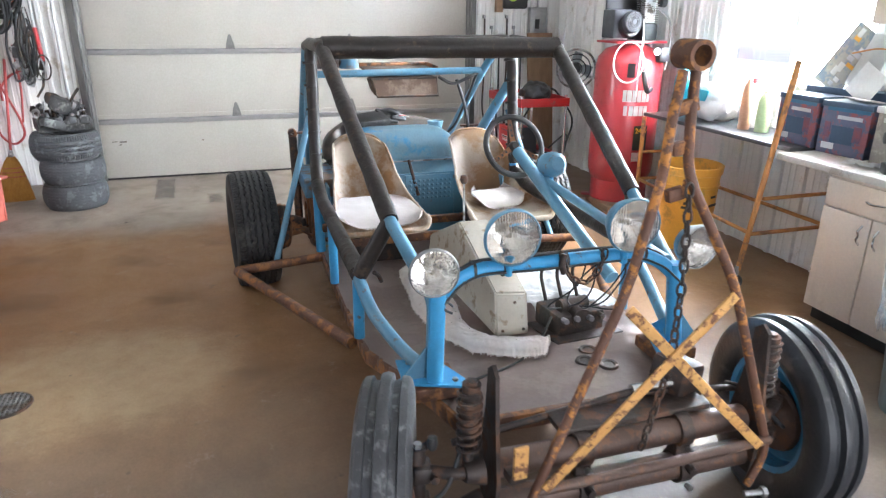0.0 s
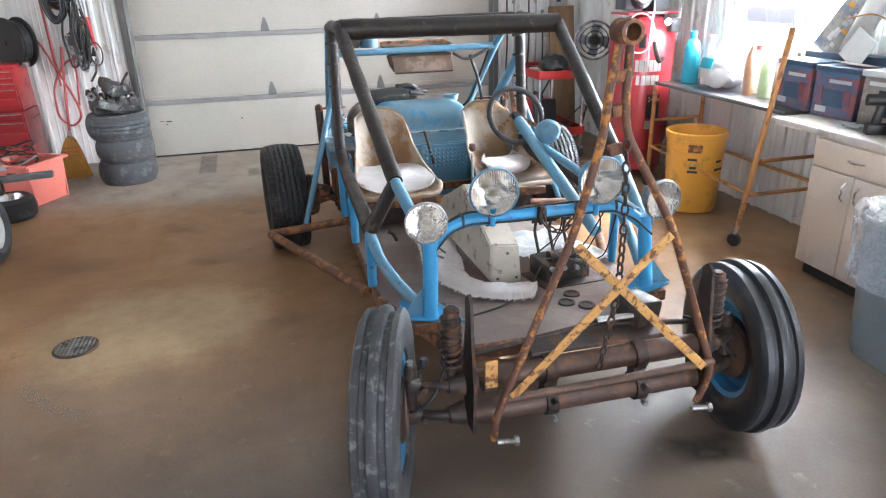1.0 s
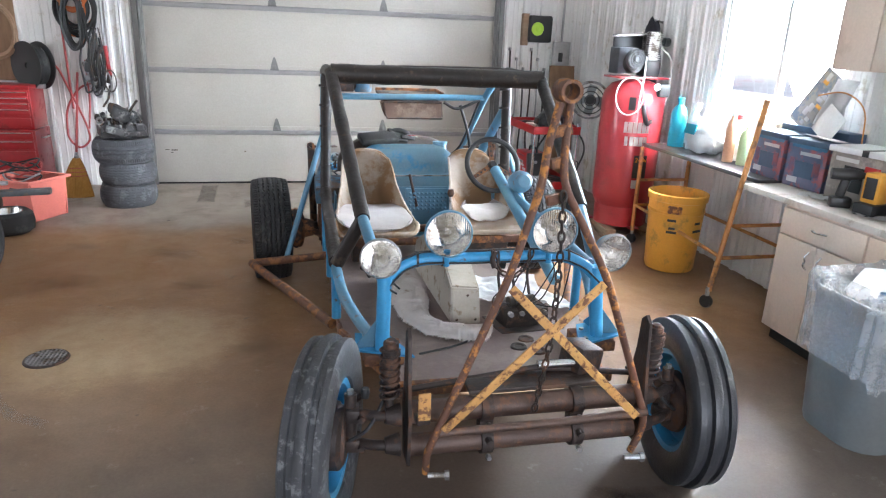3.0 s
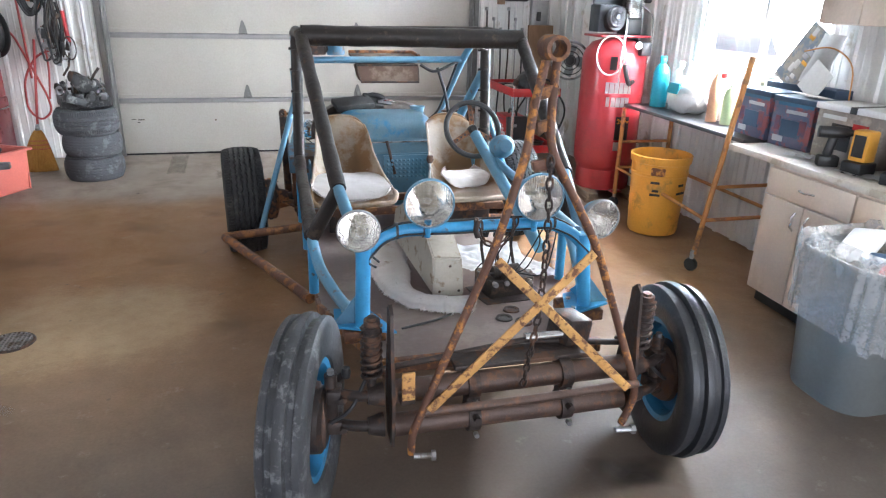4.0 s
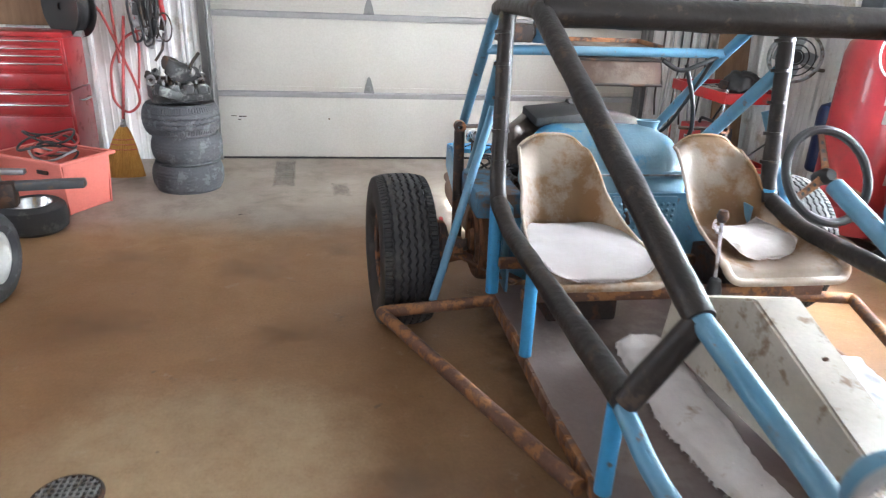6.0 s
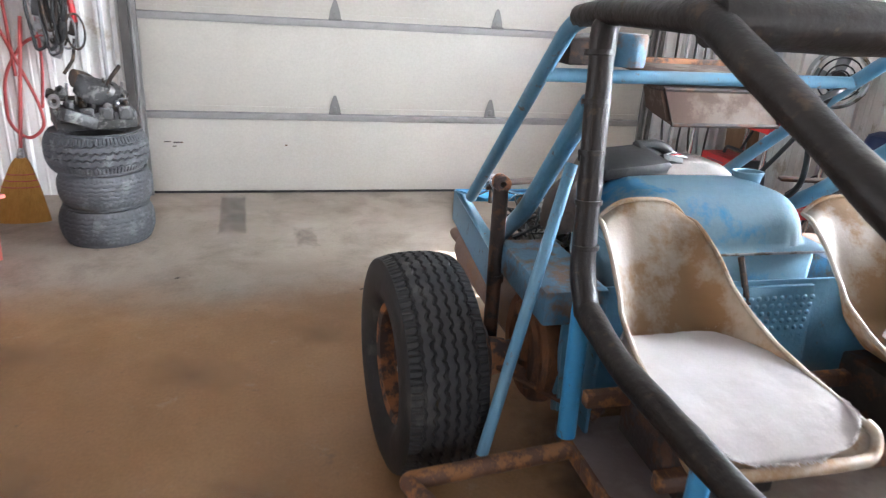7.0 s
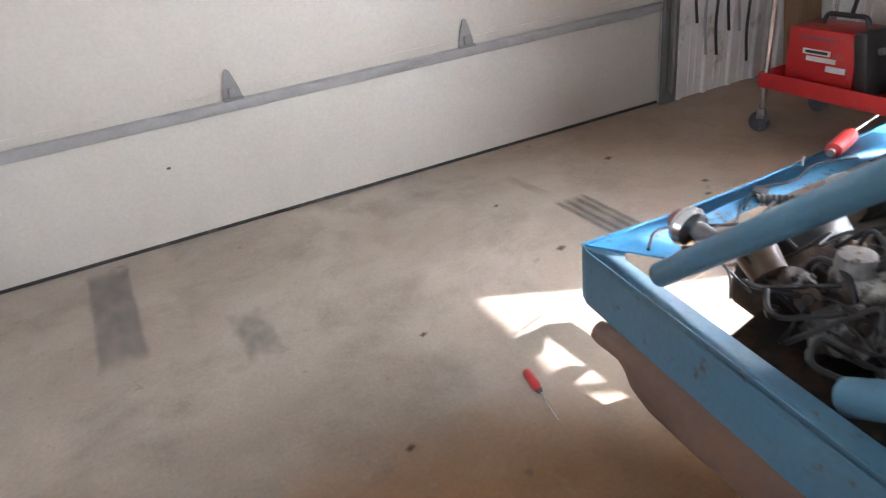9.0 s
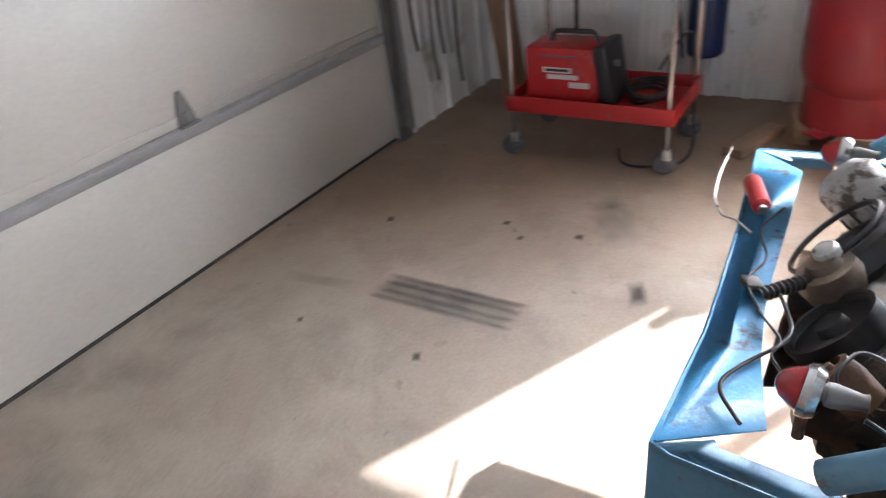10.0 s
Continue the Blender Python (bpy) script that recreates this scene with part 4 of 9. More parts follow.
headlamp(-0.490, 0.54, 0.963, 0.084, -6, "small round headlamp with a pebbled lens")
headlamp(-0.208, 0.56, 1.053, 0.100, -4, "large round headlamp with a blue shell")
headlamp(0.245, 0.54, 1.063, 0.100, -4, "large round headlamp with a blue shell")
headlamp(0.515, 0.52, 0.963, 0.084, 3, "small round headlamp with a pebbled lens")
for u in (-0.208, 0.245):
    part("lamp_bracket", cyl(B(), (u, 0.585, 0.908), (u, 0.575, 0.978), 0.014, seg=10), BLUE, buggy)
for u in (-0.48, 0.505):
    part("lamp_bracket", cyl(B(), (u, 0.575, 0.838), (u, 0.575, 0.898), 0.013, seg=10), STEEL, buggy)

# nose guard: two bent bars that meet at the top, a cross of flat bars, a pipe stub
pipe("nose_bar", [(-0.388, 0.0, 0.330), (-0.391, -0.02, 0.42), (-0.123, 0.0, 1.068), (-0.018, 0.045, 1.375), (-0.004, 0.06, 1.493), (0.038, 0.09, 1.632)], 0.0140, NOSE, 0.09, "rusty bent nose bar with traces of orange paint")
pipe("nose_bar", [(0.418, 0.01, 0.325), (0.460, 0.0, 0.46), (0.228, 0.0, 1.058), (0.056, 0.045, 1.375), (0.055, 0.06, 1.493), (0.074, 0.09, 1.632)], 0.0140, NOSE, 0.09, "rusty bent nose bar with traces of orange paint")
strip(bm := B(), (-0.120, -0.022, 1.034), (0.405, -0.022, 0.50), 0.031, 0.008, (0, -1, 0))
part("nose_cross", bm, YELLOW_WORN, buggy, "flat bar in flaking orange-yellow paint")
strip(bm := B(), (0.208, -0.032, 1.042), (-0.335, -0.032, 0.515), 0.031, 0.008, (0, -1, 0))
part("nose_cross", bm, YELLOW_WORN, buggy, "flat bar in flaking orange-yellow paint")
pipe("nose_cross_bar", [(-0.36, -0.01, 0.495), (0.05, -0.012, 0.498), (0.45, -0.01, 0.508)], 0.0155, AXLE, 0.05)
bm = lathe(B(), [(0.026, -0.035), (0.038, -0.035), (0.038, 0.05), (0.026, 0.05)], 24, pose(0.060, 0.10, 1.672, 90, 0, 0), closed=True)
part("tow_pipe", bm, RUST, buggy, "rusty open pipe stub")
for a, b in (((0.005, 0.075, 1.533), (0.08, 0.075, 1.553)), ((0.012, 0.065, 1.435), (0.064, 0.065, 1.445)), ((0.003, 0.05, 1.315), (0.053, 0.05, 1.325))):
    part("nose_clamp", strip(B(), a, b, 0.036, 0.026, (0, -1, 0)), RUST, buggy)
for u, v, z in ((-0.365, -0.03, 0.338), (0.392, -0.03, 0.330)):
    bm = cyl(B(), (u - 0.02, v, z), (u + 0.055, v - 0.01, z), 0.010, seg=8)
    cyl(bm, (u + 0.04, v - 0.008, z), (u + 0.055, v - 0.01, z), 0.018, seg=6)
    part("bolt", bm, STEEL, buggy, "bright new bolt")

# front axle: two beam tubes, clamps, towers, trailing arms, shock absorbers
for z, v in ((0.50, 0.13), (0.375, 0.11)):
    pipe("axle_tube", [(-0.43, v, z), (0.46, v, z)], 0.043, AXLE, 0, "rusty front axle tube", seg=20)
strip(bm := B(), (-0.20, 0.20, 0.555), (0.34, 0.20, 0.555), 0.12, 0.02, (0, 0, 1))
part("steering_mount", bm, RUST_DARK, buggy)
pipe("tie_rod", [(-0.52, 0.24, 0.52), (0.10, 0.25, 0.585), (0.56, 0.24, 0.53)], 0.012, RUST_DARK, 0.02)
part("steering_damper", cyl(B(), (0.10, 0.24, 0.60), (0.26, 0.24, 0.60), 0.018, seg=12), CHROME, buggy)
part("steering_box", box(B(), (0.12, 0.14, 0.13), (0.30, 0.28, 0.60), (0, 10, 15), 0.02), RUST_DARK, buggy)
for u in (-0.14, 0.22):
    bm = lathe(B(), [(0.044, -0.022), (0.056, -0.022), (0.056, 0.022), (0.044, 0.022)], 24, pose(u, 0.13, 0.50, 0, 90, 0), closed=True)
    lathe(bm, [(0.044, -0.022), (0.056, -0.022), (0.056, 0.022), (0.044, 0.022)], 24, pose(u, 0.11, 0.375, 0, 90, 0), closed=True)
    box(bm, (0.05, 0.05, 0.05), (u, 0.12, 0.437))
    cyl(bm, (u, 0.06, 0.40), (u, 0.03, 0.40), 0.014, seg=6)
    part("axle_clamp", bm, RUST_DARK, buggy)
for u, s in ((-0.445, -1), (0.475, 1)):
    bm = B()
    outline = [(0.07, 0.31), (0.17, 0.31), (0.20, 0.50), (0.16, 0.70), (0.15, 0.82), (0.12, 0.845), (0.09, 0.82), (0.075, 0.66), (0.05, 0.50)]
    plate(bm, outline, 0.012, pose(u, 0, 0, 90, 0, 90))
    part("shock_tower", bm, RUST_DARK, buggy, "rusty shock tower plate")
    for z in (0.50, 0.375):
        bm = tube(B(), [(u + s * 0.02, 0.12, z), (u + s * 0.11, 0.13, z - 0.005), (u + s * 0.20, 0.20, z - 0.02)], 0.020, 12, 0.04)
        cyl(bm, (u + s * 0.02, 0.12, z), (u + s * 0.075, 0.12, z), 0.045, 0.030, seg=14)
        part("trailing_arm", bm, RUST_DARK, buggy, "greasy trailing arm")
    bm = cyl(B(), (u + s * 0.06, 0.14, 0.46), (u + s * 0.055, 0.13, 0.80), 0.017, seg=12)
    cyl(bm, (u + s * 0.058, 0.135, 0.62), (u + s * 0.055, 0.13, 0.79), 0.028, seg=14)
    shock = part("front_shock", bm, RUST_DARK, buggy)
    spring = [(u + s * 0.058 + 0.033 * math.cos(t * 0.5), 0.135 + 0.033 * math.sin(t * 0.5), 0.56 + t * 0.0021) for t in range(0, 100)]
    part("coil_spring", tube(B(), spring, 0.0065, 6, 0), RUST_DARK, shock)
for u, v, s in ((-0.640, 0.19, -1), (0.668, 0.21, 1)):
    bm = cyl(B(), (u, v, 0.325), (u, v + 0.01, 0.555), 0.023, seg=14)
    for z in (0.355, 0.48):
        box(bm, (0.055, 0.075, 0.055), (u - s * 0.01, v, z), (0, 0, 8 * s), 0.010)
        cyl(bm, (u - s * 0.035, v - 0.045, z), (u - s * 0.035, v - 0.06, z), 0.014, seg=6)
    part("link_pin_carrier", bm, RUST_DARK, buggy, "greasy link-pin carrier")
    part("backing_plate", lathe(B(), [(0.0, 0.012), (0.06, 0.014), (0.075, 0.006), (0.118, 0.004), (0.124, -0.012)], 32, pose(u + s * 0.035, v + 0.02, 0.385, 0, -s * 90, 0)), AXLE, buggy, "rusty brake backing plate")
    pipe("brake_hose", [(u + s * 0.01, v - 0.06, 0.40), (u - s * 0.06, v - 0.09, 0.46), (u - s * 0.13, v - 0.02, 0.56), (u - s * 0.17, v + 0.05, 0.55)], 0.007, WIRE, 0.06, seg=8)
    pipe("steering_arm", [(u, v + 0.01, 0.43), (u - s * 0.02, v + 0.10, 0.47), (u - s * 0.06, v + 0.07, 0.52)], 0.013, RUST_DARK, 0.03, seg=10)
    part("rod_end", lathe(B(), [(0, 0.022), (0.014, 0.02), (0.018, 0.0), (0.014, -0.02), (0, -0.022)], 14, Matrix.Translation((u - s * 0.06, v + 0.06, 0.525))), BLACK, buggy)
    part("grease_cap", cyl(B(), (u, v + 0.01, 0.555), (u, v + 0.01, 0.572), 0.013, seg=6), STEEL, buggy)
for u in (-0.14, 0.22):
    for v_, z in ((0.075, 0.458), (0.055, 0.335)):
        part("clamp_bolt", cyl(B(), (u, v_, z), (u, v_ - 0.022, z), 0.010, seg=6), STEEL, buggy)
part("tag_plate", box(B(), (0.045, 0.012, 0.105), (-0.40, -0.005, 0.60), (0, 0, 5), 0.004), YELLOW_WORN, buggy, "worn yellow tag plate")
part("tag_bracket", box(B(), (0.05, 0.05, 0.03), (-0.40, 0.03, 0.535), (0, 0, 5), 0.004), RUST_DARK, buggy)


# wheels
def tyre_rib(bm, R, W, m, bead):
    """A narrow front tyre with three raised ribs."""
    h = W / 2
    prof = [(bead, -h * 0.62), (bead + 0.012, -h * 0.80), ((R + bead) / 2 - 0.01, -h * 1.0), (R - 0.045, -h * 0.98), (R - 0.020, -h * 0.90),
            (R - 0.010, -h * 0.80), (R - 0.008, -h * 0.55), (R - 0.022, -h * 0.50), (R - 0.022, -h * 0.26), (R, -h * 0.20), (R + 0.004, 0.0), (R, h * 0.20), (R - 0.022, h * 0.26),
            (R - 0.022, h * 0.50), (R - 0.008, h * 0.55), (R - 0.010, h * 0.80), (R - 0.020, h * 0.90), (R - 0.045, h * 0.98), ((R + bead) / 2 - 0.01, h), (bead + 0.012, h * 0.80), (bead, h * 0.62)]
    return lathe(bm, prof, 72, m)


def tyre_tread(bm, R, W, bead, waves=44, nw=44, nc=396, rows=5, groove=0.011, sips=True, drop=0.016, wide=0.88):
    """A road tyre about the z axis whose tread has zigzag grooves and small blocks on its shoulders."""
    h = W / 2
    prof = []
    for k in range(nw + 1):
        prof.append(("t", h * wide * (2 * k / nw - 1)))
    side = [(bead, 0.66), (bead + 0.014, 0.84), (bead + 0.05, 0.98), ((R + bead) / 2 + 0.02, 1.0), (R - drop - 0.016, wide + 0.075), (R - drop - 0.003, wide + 0.035)]
    rows_w = [h * wide * (2 * (i + 1) / (rows + 1) - 1) for i in range(rows)]
    rings = []
    for c in range(nc):
        t = 2 * math.pi * c / nc
        ph = (c * waves / nc) % 1.0
        zig = (4 * abs(ph - 0.5) - 1) * 0.0058
        ring = [(r, -w * h) for r, w in side]
        for _, x in prof:
            crown = R - drop * (abs(x) / (h * wide)) ** 2.4
            d = min(abs(x - q - zig) for q in rows_w)
            if d < 0.0038:
                crown -= groove
            elif sips and abs(x) > h * 0.60 and (ph * 2 % 1.0) < 0.2:
                crown -= groove * 0.7
            ring.append((crown, x))
        ring += [(r, w * h) for r, w in reversed(side)]
        rings.append([bm.verts.new((r * math.cos(t), r * math.sin(t), x)) for r, x in ring])
    for a, b in zip(rings, rings[1:] + rings[:1]):
        for k in range(len(a) - 1):
            bm.faces.new((a[k], a[k + 1], b[k + 1], b[k]))
    return bm


def wheel(name, at, turn, R, W, bead, rim_mat, tyre_mat, tread, label, dish=0.3):
    """A wheel with its axle along its own z; the disc faces +z."""
    m = pose(*at, 0, 90, 0) if turn is None else turn
    h = W / 2
    bm = lathe(B(), [(0.0, h * dish + 0.02), (0.035, h * dish + 0.02), (0.04, h * dish + 0.005), (0.075, h * dish), (0.10, h * dish + 0.02), (0.13, h * dish + 0.012), (bead * 0.84, h * dish - 0.03), (bead * 0.90, h * 0.4), (bead * 0.93, h * 0.62),
                     (bead + 0.008, h * 0.70), (bead + 0.006, h * 0.74), (bead * 0.92, h * 0.68), (bead * 0.86, 0.0), (bead * 0.92, -h * 0.62), (bead + 0.008, -h * 0.70)], 48)
    rim = finish(name, bm, rim_mat, buggy, label)
    rim.matrix_local = m
    if tread == "rib":
        tb = tyre_rib(B(), R, W, Matrix(), bead)
    else:
        tb = tyre_tread(B(), R, W, bead, waves=54, nw=66, nc=486, rows=6, groove=0.008)
    part("tyre", tb, tyre_mat, rim)
    for k in range(5):
        t = 2 * math.pi * k / 5
        part("wheel_bolt", cyl(B(), (0.06 * math.cos(t), 0.06 * math.sin(t), h * dish), (0.06 * math.cos(t), 0.06 * math.sin(t), h * dish + 0.022), 0.011, seg=6), STEEL, rim)
    part("hub_drum", lathe(B(), [(0.0, -h * 0.95), (0.10, -h * 0.95), (0.12, -h * 0.8), (0.125, -h * 0.1), (0.0, -h * 0.05)], 32), RUST_DARK, rim)
    return rim


RF = 0.364
wheel("front_wheel", None, pose(-0.735, 0.20, 0.384, 0, -90, 0) @ pose(0, 0, 0, -16, 0, 0), 0.380, 0.165, 0.215, BLUE, RUBBER_WORN, "rib", "blue front wheel with a worn three-rib tyre")
wheel("front_wheel", None, pose(0.785, 0.28, RF, 0, 90, 0) @ pose(0, 0, 0, 8, 0, 0), RF, 0.175, 0.215, BLUE, RUBBER_SHINY, "rib", "blue front wheel with a shiny three-rib tyre")
RR = 0.388
wheel("rear_wheel", None, pose(-1.03, 3.03, RR, 0, -90, 5), RR, 0.275, 0.205, RUST_ORANGE, RUBBER, "road", "rust-orange rear wheel with a road-tread tyre")
wheel("rear_wheel", None, pose(1.04, 3.03, RR, 0, 90, 0), RR, 0.275, 0.205, RUST_ORANGE, RUBBER, "road", "rust-orange rear wheel with a road-tread tyre")

# what is left of the white lettering on the rear side walls stays plain bars
random.seed(23)
LETTER = mat("worn_white_lettering", (0.42, 0.42, 0.41), (0.20, 0.20, 0.20), 0.7, scale=40, spots=(0.05, 0.05, 0.05), spot_scale=60, spot_amount=0.35)
for wh in [o for o in bpy.data.objects if o.name.startswith("rear_wheel")]:
    for k in range(72):
        t = radians(k * 5)
        m_ = pose(0.268 * math.cos(t), 0.268 * math.sin(t), 0.1335, 0, 0, math.degrees(t) + random.uniform(-8, 8))
        at = wh.matrix_local @ m_.translation
        if at.y < wh.matrix_local.translation.y - 0.13 and k % 9 not in (3, 7):
            part("letter_bar", box(B(), (random.uniform(0.010, 0.018), random.uniform(0.004, 0.008), 0.003), m=m_), LETTER, wh)

# rear suspension and drums
for s, u in ((-1, -1.03), (1, 1.03)):
    part("brake_drum", lathe(B(), [(0.0, 0), (0.14, 0), (0.155, 0.01), (0.155, 0.03), (0.147, 0.035), (0.147, 0.05), (0.155, 0.055), (0.155, 0.075), (0.147, 0.08), (0.147, 0.10), (0.13, 0.115), (0.075, 0.13), (0.06, 0.20), (0.0, 0.20)], 32, pose(u - s * 0.12, 3.03, RR, 0, -s * 90, 0)), RUST_ORANGE, buggy, "orange-rusted brake drum")
    pipe("axle_shaft", [(u - s * 0.12, 3.03, RR), (s * 0.16, 3.16, 0.40)], 0.032, RUST_DARK, 0)
    strip(bm := B(), (u - s * 0.20, 3.12, RR), (s * 0.50, 2.66, 0.36), 0.075, 0.014, (0, 0, 1))
    part("spring_plate", bm, RUST, buggy)
    uu = s * 0.715 + 0.01
    bm = cyl(B(), (uu, 3.215, 0.30), (uu + s * 0.01, 3.215, 0.965), 0.028, seg=16)
    cyl(bm, (uu, 3.215, 0.30), (uu, 3.215, 0.62), 0.020, seg=16)
    cyl(bm, (uu, 3.215, 0.60), (uu, 3.215, 0.63), 0.031, seg=16)
    shock = part("rear_shock", bm, RUST_DARK, buggy, "rusty rear shock absorber")
    bm = lathe(B(), [(0.012, -0.025), (0.03, -0.025), (0.03, 0.025), (0.012, 0.025)], 16, pose(uu + s * 0.01, 3.215, 0.985, 90, 0, 0), closed=True)
    part("shock_eye", bm, RUST_ORANGE, shock)
    strip(bm := B(), (uu + s * 0.01, 3.215, 0.985), (s * 0.52, 3.30, 0.975), 0.05, 0.012, (0, 0, 1))
    part("shock_mount", bm, AXLE, buggy)

# blue side boxes behind the seats and the firewall with its dimpled panel
for s, u in ((-1, -0.585), (1, 0.62)):
    part("side_shelf", box(B(), (0.22, 0.48, 0.12), (u, 3.00, 0.70), (0, 0, 0), 0.012), BLUE_DIRTY_SHADE, buggy, "dusty blue sheet-metal side shelf")
    part("side_panel", box(B(), (0.12, 0.020, 0.36), (u - s * 0.03, 2.785, 0.49), (0, 0, 0), 0.006), BLUE_WORN_SHADE, buggy)
    for vv in (2.59, 2.705):
        part("quarter_panel", box(B(), (0.014, 0.108, 0.42), (s * 0.580 + 0.02, vv + 0.085, 0.53), (0, 0, 0), 0.006), BLUE_WORN_SHADE, buggy)
    bm = lathe(B(), [(0.0, 0.05), (0.05, 0.052), (0.06, 0.03), (0.10, 0.03), (0.11, 0.045), (0.15, 0.045), (0.158, 0.03), (0.185, 0.03), (0.20, 0.015), (0.205, -0.02), (0.19, -0.05), (0.0, -0.05)], 40, pose(u + s * 0.045, 2.98, 0.455, 0, s * 90, 0))
    part("rusty_cover", bm, RUST_BRIGHT, buggy, "orange-rusted round cover")
    part("panel_fold", box(B(), (0.020, 0.10, 0.40), (u - s * 0.07, 2.82, 0.50), (0, 0, 0), 0.006), BLUE_WORN_SHADE, buggy)
part("firewall", box(B(), (1.26, 0.012, 0.43), (0.02, 2.775, 0.54), (-6, 0, 0), 0.003), BLUE_WORN_SHADE, buggy)
part("centre_panel", box(B(), (0.33, 0.02, 0.30), (0.125, 2.745, 0.60), (-6, 0, 0), 0.004), BLUE_WORN_SHADE, buggy, "dimpled blue steel panel")
bm = B()
for i in range(10):
    for j in range(9):
        lathe(bm, [(0.0, 0.007), (0.006, 0.005), (0.010, 0.0)], 8, pose(-0.01 + i * 0.03, 2.745 - 0.0105 - (j - 4) * 0.0031, 0.48 + j * 0.03, 84, 0, 0))
part("panel_dimple", bm, BLUE_WORN_SHADE, buggy)
part("panel_trim", box(B(), (0.80, 0.008, 0.010), (0.03, 2.866, 0.823), (0, 0, 0), 0.003), STEEL, buggy)
part("latch_rod", cyl(B(), (0.04, 2.72, 0.62), (-0.009, 2.78, 0.85), 0.011, seg=8), RUST_DARK, buggy)
# fuel tank with a filler neck
def dome(a, b):
    x, y = 2 * a - 1, 2 * b - 1
    fx = max(0.0, (abs(x) - 0.56) / 0.44)
    fy = max(0.0, (abs(y) - 0.30) / 0.70)
    r = min(1.0, math.hypot(fx, fy))
    # a full round shoulder that runs out into a flat flange
    d = math.sqrt(max(0.0, 1 - min(1.0, r / 0.86) ** 2.4)) if r < 0.86 else 0.0
    d = d * 0.86 + 0.14 * (1 - r * r)
    return Vector((0.03 + 0.405 * x, 3.14 + 0.265 * y, 0.828 + 0.178 * d - 0.012 * x * x * d + 0.0015 * noise.noise(Vector((a * 6, b * 4, 3)))))


tank = part("fuel_tank", box(B(), (0.76, 0.48, 0.19), (0.03, 3.14, 0.727), (0, 0, 0), 0.03), BLUE_TANK, buggy, "worn blue fuel tank", 60)
part("tank_top", sheet(B(), 72, 40, dome, 0.004), BLUE_TANK, tank, "", 50)
part("filler_neck", lathe(B(), [(0.0, 0.01), (0.048, 0.012), (0.052, 0.045), (0.058, 0.048), (0.061, 0.044), (0.056, 0.035), (0.047, 0.0), (0.056, -0.05)], 32, Matrix.Translation((0.305, 3.225, 0.98)) @ pose(0, 0, 0, -4, 0, 0)), BLUE_TANK, tank)
part("tank_seam", box(B(), (0.82, 0.54, 0.010), (0.03, 3.14, 0.823), (0, 0, 0), 0.004), BLUE_TANK, tank)


# bucket seats
def seat(u, v):
    """One moulded shell: front lip, pan, bend and rounded back with raised sides."""
    mid = [(0.0, 0.0), (0.015, 0.035), (0.10, 0.03), (0.24, 0.008), (0.38, 0.004), (0.48, 0.05), (0.555, 0.17), (0.64, 0.30), (0.70, 0.38), (0.735, 0.415)]
    side = [(0.005, 0.0), (0.02, 0.05), (0.09, 0.07), (0.18, 0.088), (0.28, 0.115), (0.40, 0.162), (0.49, 0.228), (0.58, 0.305), (0.67, 0.375), (0.73, 0.408)]

    def along(prof, b):
        k = b * (len(prof) - 1)
        i = min(int(k), len(prof) - 2)
        return Vector(prof[i]).lerp(Vector(prof[i + 1]), k - i)

    def shape(a, b):
        x = (a - 0.5) * 2
        wing = max(0.0, abs(x) - 0.42) / 0.58
        y, z = along(mid, b).lerp(along(side, b), wing ** 1.7)
        y -= 0.10 * max(0.0, 1 - b / 0.42)
        half = 0.268 - 0.068 * min(1.0, max(0.0, (b - 0.08) / 0.55)) ** 1.1 - 0.045 * max(0.0, (b - 0.55) / 0.45) ** 1.2
        if b < 0.14:
            half *= 0.80 + 0.20 * math.sqrt(1 - (1 - b / 0.14) ** 2)
        return Vector((u + x * half, v + y, 0.60 + z - 0.055 * abs(x) ** 3 * max(0.0, (b - 0.72) / 0.28) ** 1.5))
    bm = sheet(B(), 32, 48, shape, 0.012)
    s = part("bucket_seat", bm, FIBRE, buggy, "stained cream fibreglass bucket seat")
    rim = [shape(0, k / 30) for k in range(0, 31)] + [shape(k / 20, 1) for k in range(1, 20)] + [shape(1, 1 - k / 30) for k in range(0, 31)]
    part("seat_edge", tube(B(), rim, 0.0085, 8, 0), FIBRE, s)
    lip = [shape(0, 0.14 - k / 100) for k in range(0, 14)] + [shape(k / 24, 0) for k in range(0, 25)] + [shape(1, k / 100) for k in range(1, 15)]
    part("seat_lip", tube(B(), lip, 0.017, 12, 0), FIBRE, s, "thick rolled front lip")
    part("seat_pedestal", box(B(), (0.30, 0.34, 0.22), (u, v + 0.25, 0.47), (0, 0, 0), 0.01), RUST_DARK, s)
    return s


seat(-0.325, 2.17)
seat(0.465, 2.18)
strip(bm := B(), (-0.62, 2.16, 0.53), (0.67, 2.16, 0.53), 0.05, 0.04, (0, -1, 0))
part("seat_rail", bm, RUST, buggy)
strip(bm := B(), (-0.62, 2.56, 0.50), (0.67, 2.56, 0.50), 0.05, 0.04, (0, -1, 0))
part("seat_rail", bm, RUST, buggy)

# steering
sw = pose(0.365, 1.91, 1.085, 62, 0, 4)
ring = [sw @ Vector((0.165 * math.cos(2 * math.pi * k / 48), 0.165 * math.sin(2 * math.pi * k / 48), 0)) for k in range(48)]
steer = part("steering_wheel", tube(B(), ring, 0.016, 10, 0, closed=True), BLACK, buggy, "black three-spoke steering wheel")
